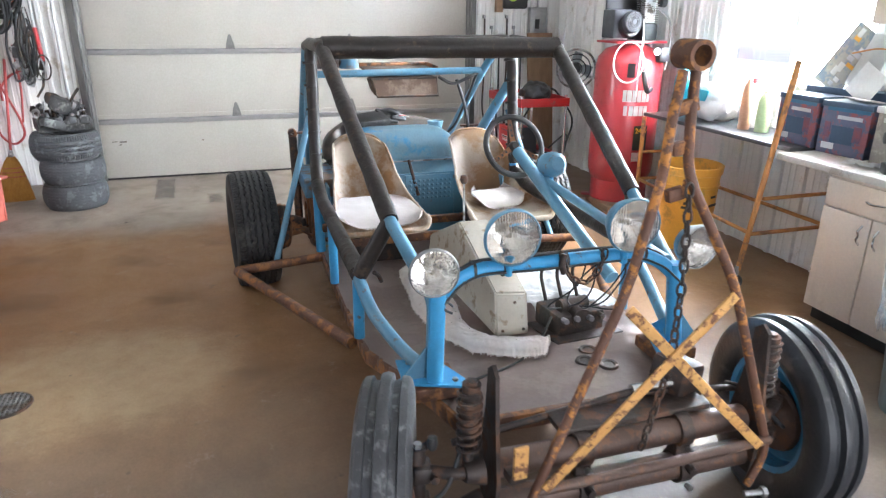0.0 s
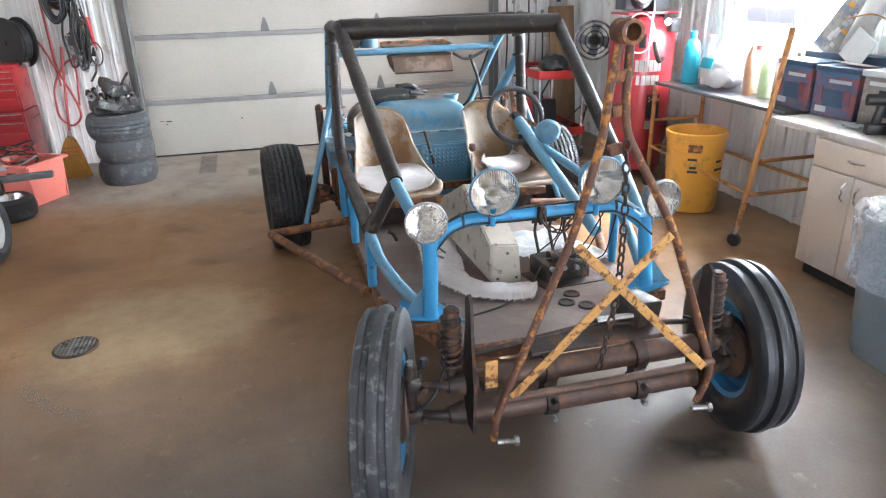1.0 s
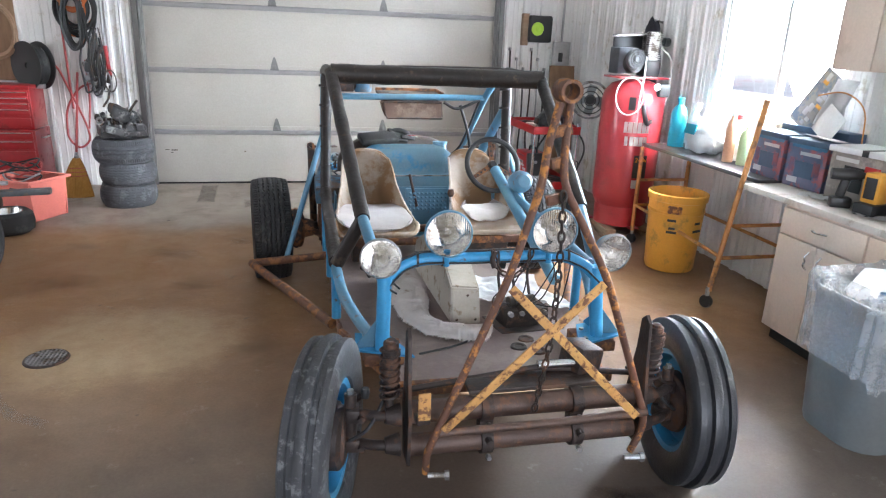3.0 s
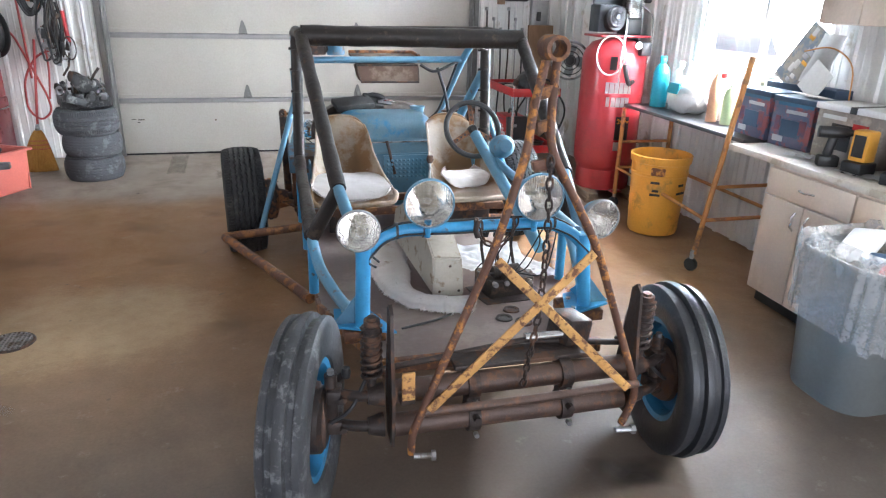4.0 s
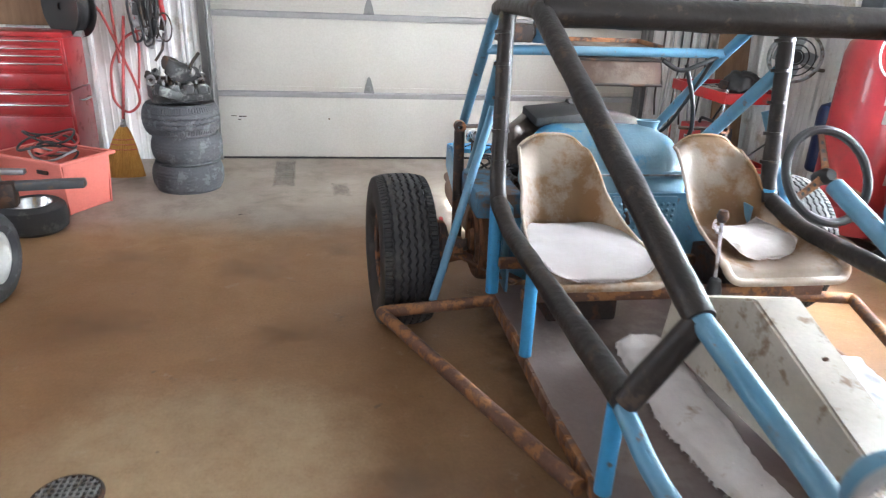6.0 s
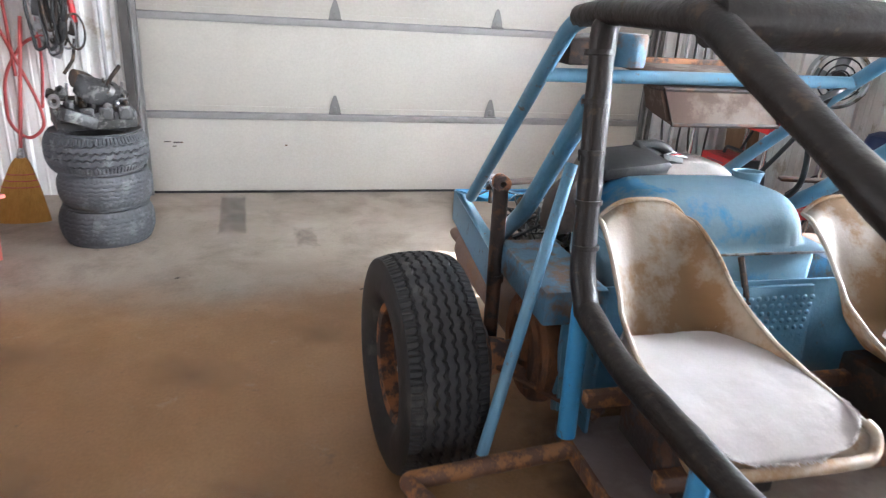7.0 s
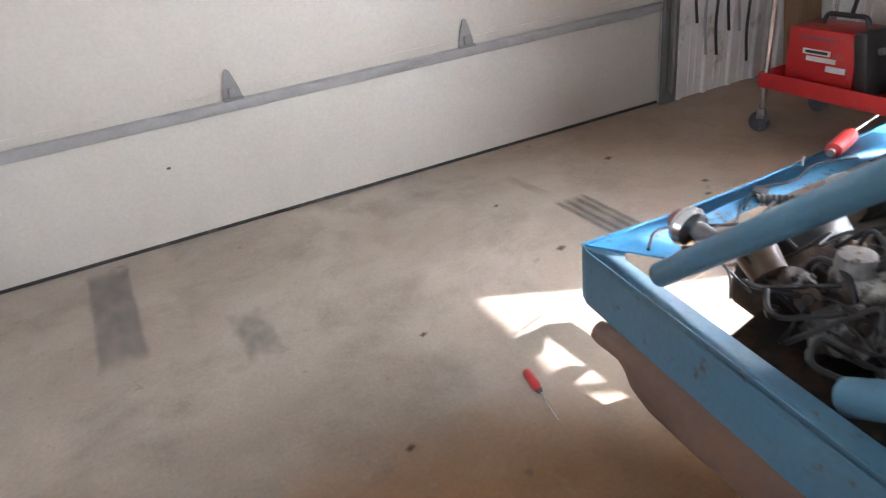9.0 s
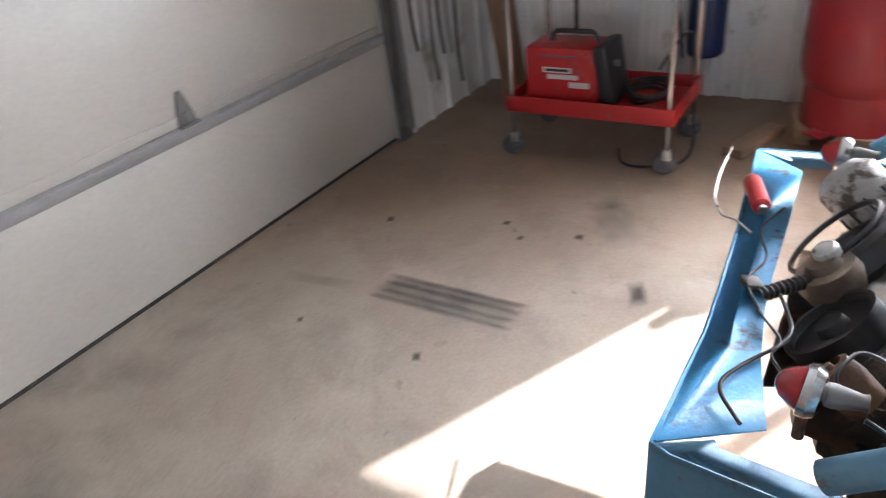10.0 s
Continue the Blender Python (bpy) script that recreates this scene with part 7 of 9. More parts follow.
for k in range(12):
    rx, rz, dx = 0.085 + 0.006 * (k % 5), 0.24 + 0.012 * (k * 7 % 6), 0.012 * math.sin(k * 2.1)
    ring = [(dx + rx * math.cos(t) * (1 + 0.1 * math.sin(3 * t + k)), -0.09 - 0.008 * k + 0.012 * math.sin(2 * t + k), -0.10 + rz * math.sin(t)) for t in [2 * math.pi * i / 40 for i in range(40)]]
    part("hose_turn", tube(B(), ring, 0.0095 + 0.002 * (k % 3), 7, 0, closed=True), (RUBBER, WIRE, RUBBER, ORANGE_CORD if k < 4 else WIRE)[k % 4], coil)
cord = root("orange_cord_coil", (-3.12, 5.83, 2.05), "coiled orange extension cord hanging on the wall", "extension cord")
for k in range(6):
    ring = [((0.11 + 0.012 * k) * math.sin(t), 0.012 * math.sin(2 * t + k), 0.02 * k + (0.11 + 0.01 * k) * math.cos(t)) for t in [2 * math.pi * i / 28 for i in range(28)]]
    part("cord_turn", tube(B(), ring, 0.006, 6, 0, closed=True), ORANGE_CORD, cord)
brown = root("brown_hose_coil", (-3.92, 5.90, 1.72), "coil of tan hose hanging on the wall", "hose coil")
for k in range(5):
    ring = [((0.16 + 0.01 * k) * math.sin(t), -0.012 * (k % 3), (0.24 + 0.012 * k) * math.cos(t)) for t in [2 * math.pi * i / 30 for i in range(30)]]
    part("hose_turn", tube(B(), ring, 0.012, 7, 0, closed=True), WOOD_PALE, brown)
airhose = root("air_hose", (-3.22, 5.93, 1.0), "red air hose looped down the wall", "air hose")
part("hose", tube(B(), [(-0.34, -0.03, 0.46), (-0.16, -0.02, 0.38), (-0.06, -0.03, 0.12), (0.08, -0.03, -0.28), (0.10, -0.02, -0.46), (-0.02, -0.03, -0.56), (-0.14, -0.02, -0.44), (-0.12, -0.03, -0.10), (0.04, -0.02, 0.14), (0.20, -0.03, 0.20)], 0.012, 8, 0.14), RED_HOSE, airhose)
part("hose", tube(B(), [(-0.06, -0.02, 0.86), (-0.05, -0.02, 0.30), (-0.04, -0.03, -0.10)], 0.012, 8, 0.1), RED_HOSE, airhose)
part("hose", tube(B(), [(0.14, -0.02, 0.44), (0.14, -0.02, 0.0), (0.10, -0.03, -0.32)], 0.011, 8, 0.1), RED_HOSE, airhose)
random.seed(17)
cables = root("hanging_cables", (-2.98, 5.93, 1.45), "tangle of black cables and straps hanging on the wall", "cables")
for k in range(9):
    x, zt, zb = random.uniform(-0.10, 0.08), random.uniform(0.15, 0.35), random.uniform(-0.42, -0.15)
    w_ = random.uniform(0.03, 0.07)
    part("cable_loop", tube(B(), [(x, -0.03, zt), (x - w_, -0.06 - 0.008 * k, (zt + zb) / 2), (x - w_ * 0.4, -0.06 - 0.008 * k, zb), (x + w_ * 0.6, -0.06 - 0.008 * k, zb + 0.03), (x + w_, -0.05, (zt + zb) / 2), (x + 0.02, -0.03, zt)], random.choice((0.006, 0.008, 0.011)), 7, 0.10), (RUBBER, WIRE, WIRE, DIRT)[k % 4], cables)
part("steel_rod", tube(B(), [(0.13, -0.03, -0.28), (0.11, -0.05, -0.42), (0.04, -0.06, -0.52)], 0.012, 8, 0.03), DIRT, cables)
part("strap_hook", box(B(), (0.07, 0.03, 0.11), (0.02, -0.06, -0.36), (0, 20, 0), 0.012), STEEL, cables)
tools = root("hanging_air_tools", (-2.96, 5.93, 1.32), "greasy air tools and chains hanging on the wall", "air tools")
for k in range(7):
    a = random.uniform(-0.16, 0.12)
    part("tool_body", box(B(), (random.uniform(0.03, 0.07), 0.05, random.uniform(0.08, 0.2)), (a, -0.04 - 0.02 * (k % 3), random.uniform(-0.22, 0.22)), (0, random.uniform(-60, 60), 0), 0.012), (DIRT, STEEL, BLACK)[k % 3], tools)
for k in range(4):
    ring = [(-0.05 + 0.06 * k + 0.06 * math.sin(t), -0.03 - 0.01 * k, -0.10 + 0.12 * math.cos(t)) for t in [2 * math.pi * i / 20 for i in range(20)]]
    part("chain_loop", tube(B(), ring, 0.008, 6, 0, closed=True), (STEEL, DIRT)[k % 2], tools)
ext = root("red_bolt_cutter", (-2.85, 5.93, 1.40), "long red-handled bolt cutter hanging on the wall", "bolt cutter")
part("arm", tube(B(), [(-0.01, -0.03, 0.75), (-0.01, -0.03, 0.18)], 0.016, 10, 0), GALV, ext)
part("grip", tube(B(), [(-0.005, -0.03, 0.20), (0.0, -0.03, 0.06), (0.015, -0.03, -0.12)], 0.022, 10, 0.05), RED_BRIGHT, ext)
part("jaw", box(B(), (0.05, 0.03, 0.10), (0.0, -0.03, -0.16), (0, 15, 0), 0.008), DIRT, ext)
part("conduit", cyl(B(), (-2.68, 5.955, 0.15), (-2.68, 5.955, 3.0), 0.014, seg=10), GALV, door1)

# wood panel on the wall behind the chest
tagged(finish("plywood_sheet", box(B(), (0.62, 0.02, 0.9), (-4.05, 5.955, 1.65), (0, 0, 0), 0.004), WOOD), "brown plywood panel fixed to the wall", "plywood")

# ---- yellow garden tractor ----
DARK_STEEL = mat("dark_grey_painted_steel", (0.10, 0.11, 0.12), (0.07, 0.075, 0.08), 0.5, scale=6, spots=(0.16, 0.12, 0.09), spot_scale=10, spot_amount=0.2, bump=0.2)
tr = root("garden_tractor", (-3.75, 2.55, 0), "yellow garden tractor with grey front frame and white wheels", "garden tractor", turn=0)
def hood(a, b):
    y = -1.3 + 1.25 * b
    w = 0.30 * (1 - 0.25 * max(0, b - 0.7) / 0.3)
    t = math.pi * a
    return Vector((-0.02 - w * math.cos(t), y, 0.58 + 0.60 * math.sin(t) ** 0.55 * (1 - 0.18 * b)))
part("hood", sheet(B(), 20, 12, hood, 0.01), YELLOW_PAINT, tr, "glossy yellow hood")
outline = [(0.10, 0.48), (0.52, 0.47), (0.60, 0.53), (0.66, 0.62), (0.72, 0.75), (0.77, 0.90), (0.785, 1.0), (0.78, 1.10), (0.765, 1.25), (0.74, 1.40), (0.71, 1.49), (0.66, 1.55), (0.10, 1.55)]
bm = plate(B(), outline, 0.05, pose(0, -0.35, 0, 90, 0, 0))
part("side_panel", bm, YELLOW_PAINT, tr, "glossy yellow side panel")
part("chassis", box(B(), (0.34, 1.5, 0.12), (0, -0.55, 0.40), (0, 0, 0), 0.01), BLACK, tr)
part("front_axle", cyl(B(), (-0.45, 0.35, 0.25), (0.45, 0.35, 0.25), 0.03, seg=12), RUST_DARK, tr)
for s in (-1, 1):
    w_ = part("wheel", lathe(B(), [(0, 0.02), (0.04, 0.03), (0.05, 0.0), (0.09, -0.01), (0.125, 0.03), (0.135, 0.085), (0.145, 0.09)], 32, pose(s * 0.60, 0.36, 0.245, 0, s * 90, 0)), WHITE, tr, "cream white wheel rim")
    part("turf_tyre", lathe(B(), [(0.14, -0.095), (0.17, -0.115), (0.215, -0.11), (0.24, -0.085), (0.247, -0.03), (0.247, 0.03), (0.24, 0.085), (0.215, 0.11), (0.17, 0.115), (0.14, 0.095)], 40, pose(s * 0.60, 0.36, 0.245, 0, 90, 0)), RUBBER_GREY, w_)
for x in (0.24,):
    strip(bm := B(), (x + 0.05, -0.40, 0.30), (x + 0.20, 0.62, 0.31), 0.05, 0.05, (0, 0, 1))
    part("frame_tube", bm, STEEL, tr)
strip(bm := B(), (0.30, 0.72, 0.51), (1.02, 0.78, 0.53), 0.07, 0.05, (0, 0, 1))
part("front_bumper", bm, DARK_STEEL, tr, "dark grey steel channel across the front")
strip(bm := B(), (-0.15, 0.70, 0.62), (0.72, 0.76, 0.60), 0.05, 0.03, (0, 0, 1))
part("front_bar", bm, STEEL, tr)
for x in (0.35, 0.62):
    part("bracket", box(B(), (0.10, 0.09, 0.14), (x, 0.72, 0.48), (0, 0, 10), 0.01), RUST_DARK, tr)
part("lift_arm", tube(B(), [(-0.75, 0.55, 1.12), (0.10, 0.72, 0.66), (0.42, 0.74, 0.55)], 0.022, 8, 0), RUST_DARK, tr)
part("engine_block", box(B(), (0.30, 0.36, 0.26), (-0.05, 0.30, 0.42), (0, 0, 0), 0.03), BLACK, tr)
cowl = part("engine_cowl", box(B(), (0.34, 0.40, 0.34), (0.30, 0.02, 0.55), (0, 0, 0), 0.05), DIRT, tr, "dark finned engine under the hood")
for k in range(6):
    part("cooling_fin", box(B(), (0.36, 0.012, 0.30), (0.30, -0.14 + 0.06 * k, 0.55), (0, 0, 0), 0.003), DIRT, cowl)
part("muffler", lathe(B(), [(0, 0), (0.07, 0.0), (0.085, 0.03), (0.085, 0.22), (0.07, 0.25), (0, 0.25)], 24, pose(0.42, 0.30, 0.52, 0, 90, 20)), RUST_DARK, tr)
part("cooling_box", box(B(), (0.42, 0.20, 0.24), (0.0, 0.80, 0.86), (0, 0, 8), 0.02), BLACK, tr)
part("hydraulic_line", tube(B(), [(0.30, 0.10, 0.70), (0.45, 0.35, 0.62), (0.62, 0.60, 0.58), (0.55, 0.74, 0.55)], 0.012, 8, 0.06), BLACK, tr)
spare = root("spare_wheel", (-3.36, 4.02, 0), "small black wheel lying flat on the floor", "spare wheel")
part("tyre", lathe(B(), [(0.12, 0.0), (0.17, 0.0), (0.205, 0.03), (0.215, 0.10), (0.205, 0.17), (0.17, 0.20), (0.12, 0.19)], 36), RUBBER, spare)
part("rim", lathe(B(), [(0, 0.13), (0.05, 0.13), (0.09, 0.12), (0.115, 0.17), (0.125, 0.195), (0.13, 0.19), (0.12, 0.01), (0, 0.01)], 32), CHROME, spare, "shiny rim")
bin_ = root("black_tub", (-4.15, 4.55, 0), "black plastic tub behind the tote", "tub")
part("tub_wall", lathe(B(), [(0.0, 0.02), (0.20, 0.02), (0.25, 0.42), (0.265, 0.42), (0.265, 0.45), (0.24, 0.45), (0.235, 0.40), (0.19, 0.03), (0, 0.03)], 32), BLACK, bin_)

# ---- along the east wall ----
comp = root("air_compressor", (2.43, 3.62, 0.10), "tall red upright air compressor standing on wooden blocks", "air compressor")
part("tank", lathe(B(), [(0.0, 0.10), (0.10, 0.105), (0.20, 0.14), (0.27, 0.20), (0.295, 0.28), (0.2985, 0.36), (0.2985, 1.22), (0.28, 1.30), (0.22, 1.37), (0.12, 1.405), (0.0, 1.41)], 56), RED, comp)
part("base_ring", lathe(B(), [(0.255, 0.0), (0.262, 0.0), (0.262, 0.20), (0.255, 0.20)], 48, closed=True), RED, comp)
for k in range(3):
    t = radians(30 + 120 * k)
    part("foot", box(B(), (0.10, 0.10, 0.012), (0.29 * math.cos(t), 0.29 * math.sin(t), 0.006), (0, 0, math.degrees(t)), 0.003), RED, comp)
part("deck", box(B(), (0.50, 0.36, 0.02), (0, 0, 1.43), (0, 0, 0), 0.004), RED, comp)
MOTOR_GREY = mat("dark_blue_grey_cast_motor", (0.095, 0.105, 0.12), (0.06, 0.066, 0.075), 0.5, metal=0.3, scale=12, bump=0.3)
part("motor", lathe(B(), [(0, -0.17), (0.06, -0.165), (0.09, -0.14), (0.095, 0.10), (0.085, 0.13), (0, 0.135)], 28, pose(-0.08, 0.02, 1.56, 90, 0, 0)), BLACK, comp)
part("motor_fan_cover", lathe(B(), [(0.0, 0.02), (0.03, 0.022), (0.035, 0.012), (0.08, 0.012), (0.092, 0.0), (0.096, -0.03)], 28, pose(-0.10, -0.16, 1.60, 90, 0, 0)), MOTOR_GREY, comp)
for r_ in (0.025, 0.045, 0.065, 0.083):
    ring = [(-0.10 + r_ * math.cos(t), -0.186 + 0.010 * (r_ > 0.08), 1.60 + r_ * math.sin(t)) for t in [2 * math.pi * i / 28 for i in range(28)]]
    part("guard_ring", tube(B(), ring, 0.0045, 6, 0, closed=True), BLACK, comp)
for k in range(8):
    t = math.pi * k / 4
    part("guard_spoke", tube(B(), [(-0.10 + 0.02 * math.cos(t), -0.183, 1.60 + 0.02 * math.sin(t)), (-0.10 + 0.085 * math.cos(t), -0.178, 1.60 + 0.085 * math.sin(t))], 0.004, 6, 0), BLACK, comp)
pump = part("pump_cylinder", box(B(), (0.10, 0.09, 0.30), (0.12, -0.02, 1.70), (0, 0, 0), 0.01), ALU, comp, "finned grey pump cylinder")
for k in range(14):
    part("cooling_fin", box(B(), (0.15, 0.13, 0.006), (0.12, -0.02, 1.60 + 0.018 * k), (0, 0, 0)), ALU, pump)
part("pump_crankcase", box(B(), (0.16, 0.16, 0.16), (0.12, -0.02, 1.51), (0, 0, 0), 0.03), BLACK, comp)
part("belt_guard", box(B(), (0.44, 0.02, 0.34), (0.02, 0.15, 1.64), (0, 0, 0), 0.02), BLACK, comp)
part("belt_guard_rim", box(B(), (0.46, 0.10, 0.02), (0.02, 0.12, 1.82), (0, -4, 0), 0.006), GALV, comp)
part("motor_box", box(B(), (0.18, 0.20, 0.24), (-0.13, 0.06, 1.58), (0, 0, 0), 0.01), MOTOR_GREY, comp)
part("air_filter", lathe(B(), [(0, 0.0), (0.04, 0.0), (0.04, 0.05), (0, 0.05)], 20, pose(0.22, -0.05, 1.76, 0, 90, 0)), BLACK, comp)
part("delivery_pipe", tube(B(), [(0.18, -0.10, 1.70), (0.24, -0.20, 1.62), (0.20, -0.30, 1.45), (0.16, -0.315, 1.20)], 0.009, 8, 0.08), CHROME, comp)
part("delivery_pipe", tube(B(), [(0.02, -0.12, 1.62), (-0.06, -0.28, 1.48), (-0.10, -0.31, 1.25), (-0.10, -0.315, 0.98)], 0.008, 8, 0.08), WHITE, comp)
part("pressure_switch", box(B(), (0.10, 0.09, 0.12), (0.14, -0.28, 1.33), (0, 0, 0), 0.01), BLACK, comp)
part("gauge", lathe(B(), [(0, 0.02), (0.03, 0.02), (0.034, 0.0), (0, 0.0)], 20, pose(0.05, -0.32, 1.36, 90, 0, 0)), CHROME, comp)
loop = [(-0.19 + 0.10 * math.cos(t), -0.285 - 0.075 * math.cos(t), 1.27 + 0.17 * math.sin(t)) for t in [2 * math.pi * i / 32 for i in range(32)]]
part("air_hose", tube(B(), loop, 0.007, 7, 0, closed=True), WHITE, comp, "looped white air hose")
part("hose_gun", tube(B(), [(-0.08, -0.36, 1.20), (-0.06, -0.37, 1.10), (-0.02, -0.36, 1.02), (0.03, -0.35, 1.05)], 0.022, 10, 0.04), BLACK, comp, "black air gun hanging on the hose")
# lettering of the maker stays plain: pale bars on the tank
def on_tank(name, a0, a1, z0, z1, material, r=0.301, label=""):
    part(name, sheet(B(), 8, 1, lambda u, v: Vector((r * math.cos(radians(a0 + (a1 - a0) * u)), r * math.sin(radians(a0 + (a1 - a0) * u)), z0 + (z1 - z0) * v)), 0.002), material, comp, label)
for a0, a1, z0, z1 in ((-125, -120, 0.99, 1.065), (-118, -111, 0.99, 1.065), (-109, -103, 0.99, 1.065), (-101, -95, 0.99, 1.065), (-93, -86, 0.99, 1.065), (-84, -80, 0.99, 1.065), (-122, -117, 0.90, 0.965), (-113, -107, 0.90, 0.965), (-105, -98, 0.90, 0.965), (-96, -90, 0.90, 0.965), (-88, -82, 0.90, 0.965)):
    on_tank("logo_bar", a0 - 3, a1 - 2, 0.93 + 1.35 * (z0 - 0.99), 0.93 + 1.35 * (z1 - 0.99), WHITE)
on_tank("label", -104, -78, 0.50, 0.72, BLACK, label="black rating label")
on_tank("label", -104, -88, 0.40, 0.48, WHITE)
on_tank("label", -124, -112, 1.14, 1.26, BLACK)


def text(words, size, m, material, parent, name="lettering"):
    cu = bpy.data.curves.new("t", "FONT")
    cu.body, cu.size, cu.extrude, cu.align_x, cu.align_y = words, size, 0.0006, "CENTER", "CENTER"
    tmp = bpy.data.objects.new("t", cu)
    me = bpy.data.meshes.new_from_object(tmp)
    bpy.data.objects.remove(tmp)
    me.name = name
    me.materials.clear()
    me.materials.append(material)
    ob = new(name, me)
    ob.parent = parent
    ob.matrix_local = m
    return ob


text("240v", 0.062, pose(0.302 * math.cos(radians(-91)), 0.304 * math.sin(radians(-91)), 0.675, 90, 0, -1), YELLOW_PAINT, comp)
for k, (x, y, t) in enumerate(((2.20, 3.48, 80), (2.62, 3.48, 95), (2.42, 3.86, 5))):
    tagged(finish("wood_block", box(B(), (0.34, 0.09, 0.045), (0, 0, 0.0225), (0, 0, 0), 0.004), WOOD_PALE), "weathered pine block under the compressor", "wood block", "blocks under the compressor").matrix_world = pose(x, y, 0, 0, 0, t)
    tagged(finish("wood_block", box(B(), (0.40, 0.10, 0.055), (0, 0, 0.0275), (0, 0, 0), 0.004), WOOD_PALE), "weathered pine block under the compressor", "wood block", "blocks under the compressor").matrix_world = pose(x, y, 0.045, 0, 0, t + 6)
tagged(finish("wood_block", box(B(), (0.42, 0.10, 0.05), (0, 0, 0.025), (0, 0, 0), 0.004), WOOD_PALE), "loose pine block on the floor by the compressor", "wood block").matrix_world = pose(2.20, 4.05, 0, 0, 0, -20)

pail = root("yellow_bin", (2.33, 2.50, 0), "round yellow plastic bin with recessed handles", "bin")
pail.matrix_world = pose(2.335, 2.46, 0) @ Matrix.Diagonal((1.02, 1.02, 1.11, 1.0))
part("bin_body", lathe(B(), [(0.0, 0.01), (0.190, 0.01), (0.20, 0.03), (0.225, 0.545), (0.238, 0.55), (0.242, 0.60), (0.230, 0.605), (0.222, 0.56), (0.192, 0.04), (0, 0.035)], 48), YELLOW, pail)
part("bin_rib", lathe(B(), [(0.220, 0.455), (0.2265, 0.46), (0.2275, 0.475), (0.222, 0.48)], 48), YELLOW, pail)
part("handle_recess", box(B(), (0.11, 0.03, 0.06), (-0.125, -0.182, 0.50), (0, 0, -36), 0.012), ORANGE_WORN, pail)
for z, wd, a in ((0.42, 0.07, -128), (0.36, 0.05, -126), (0.33, 0.08, -126), (0.40, 0.06, -70), (0.34, 0.10, -68)):
    t = radians(a)
    rr = 0.200 + 0.026 * z / 0.55 + 0.002
    part("print_bar", box(B(), (wd, 0.003, 0.018), (rr * math.cos(t), rr * math.sin(t), z), (0, 0, a + 90), 0.001), BLACK, pail)

# orange tube-frame bench with a dark top and casters
bench = root("work_stand", (2.56, 2.36, 0), "orange tube-frame work stand with a dark top board", "work stand")
part("top_board", box(B(), (0.50, 1.66, 0.03), (0.05, 0.02, 0.945), (0, 0, 0), 0.006), BENCH_TOP, bench)
for x in (-0.22, 0.28):
    for y in (-0.78, 0.80):
        top_z = 1.50 if (x < 0 and y < 0) else 0.93
        leg = part("leg", tube(B(), [(x + (-0.20 if x < 0 and y < 0 else 0), y, 0.13), (x, y + 0.0, top_z)], 0.019, 10, 0), ORANGE_FRAME, bench)
        lx = x + (-0.21 if x < 0 and y < 0 else 0)
        part("caster_stem", cyl(B(), (lx, y, 0.05), (lx, y, 0.16), 0.016, seg=10), STEEL, leg)
        part("caster_wheel", lathe(B(), [(0, -0.018), (0.045, -0.018), (0.05, 0.0), (0.045, 0.018), (0, 0.018)], 22, pose(lx, y, 0.05, 0, 90, 20)), BLACK, leg)
    part("rail", cyl(B(), (x - (0.14 if x < 0 else 0), -0.78, 0.38), (x, 0.80, 0.38), 0.014, seg=10), ORANGE_FRAME, bench)
for y in (-0.78, 0.80):
    part("rail", cyl(B(), (-0.36 if y < 0 else -0.22, y, 0.38), (0.28, y, 0.38), 0.014, seg=10), ORANGE_FRAME, bench)
    part("rail", cyl(B(), (-0.31 if y < 0 else -0.22, y, 0.62), (0.28, y, 0.62), 0.013, seg=10), ORANGE_FRAME, bench)

def cabinet_unit(y0, y1, double=True):
    """A base cabinet whose doors and drawer face the room (-x)."""
    c = root("base_cabinet", (2.20, (y0 + y1) / 2, 0), "pale peach laminate base cabinet with wavy pulls", "cabinet", "base cabinets under the worktop")
    w_ = y1 - y0
    part("carcass", box(B(), (0.62, w_ - 0.004, 0.81), (0.33, 0, 0.505), (0, 0, 0), 0.002), LAMINATE, c)
    part("toe_kick", box(B(), (0.56, w_ - 0.004, 0.10), (0.36, 0, 0.05)), BLACK, c)
    d = part("drawer", box(B(), (0.02, w_ - 0.012, 0.16), (0.008, 0, 0.815), (0, 0, 0), 0.003), LAMINATE, c)
    part("pull", tube(B(), [(-0.002, -0.055, 0.815), (-0.03, -0.04, 0.82), (-0.022, 0, 0.81), (-0.03, 0.04, 0.82), (-0.002, 0.055, 0.815)], 0.006, 8, 0.02), CHROME, d)
    for s in (-1, 1):
        dd = part("door", box(B(), (0.02, w_ / 2 - 0.008, 0.62), (0.008, s * w_ / 4, 0.415), (0, 0, 0), 0.003), LAMINATE, c)
        part("pull", tube(B(), [(-0.002, s * 0.05, 0.57), (-0.03, s * 0.052, 0.60), (-0.022, s * 0.045, 0.625), (-0.03, s * 0.052, 0.65), (-0.002, s * 0.05, 0.68)], 0.006, 8, 0.02), CHROME, dd)
    return c


for k in range(4):
    cabinet_unit(1.07 - 0.66 * (k + 1), 1.07 - 0.66 * k)
bm = box(B(), (0.68, 3.07, 0.04), (2.535, -0.055, 0.932), (0, 0, 0), 0.006)
tagged(finish("worktop", bm, COUNTER), "worn pale laminate worktop on the cabinets", "worktop")
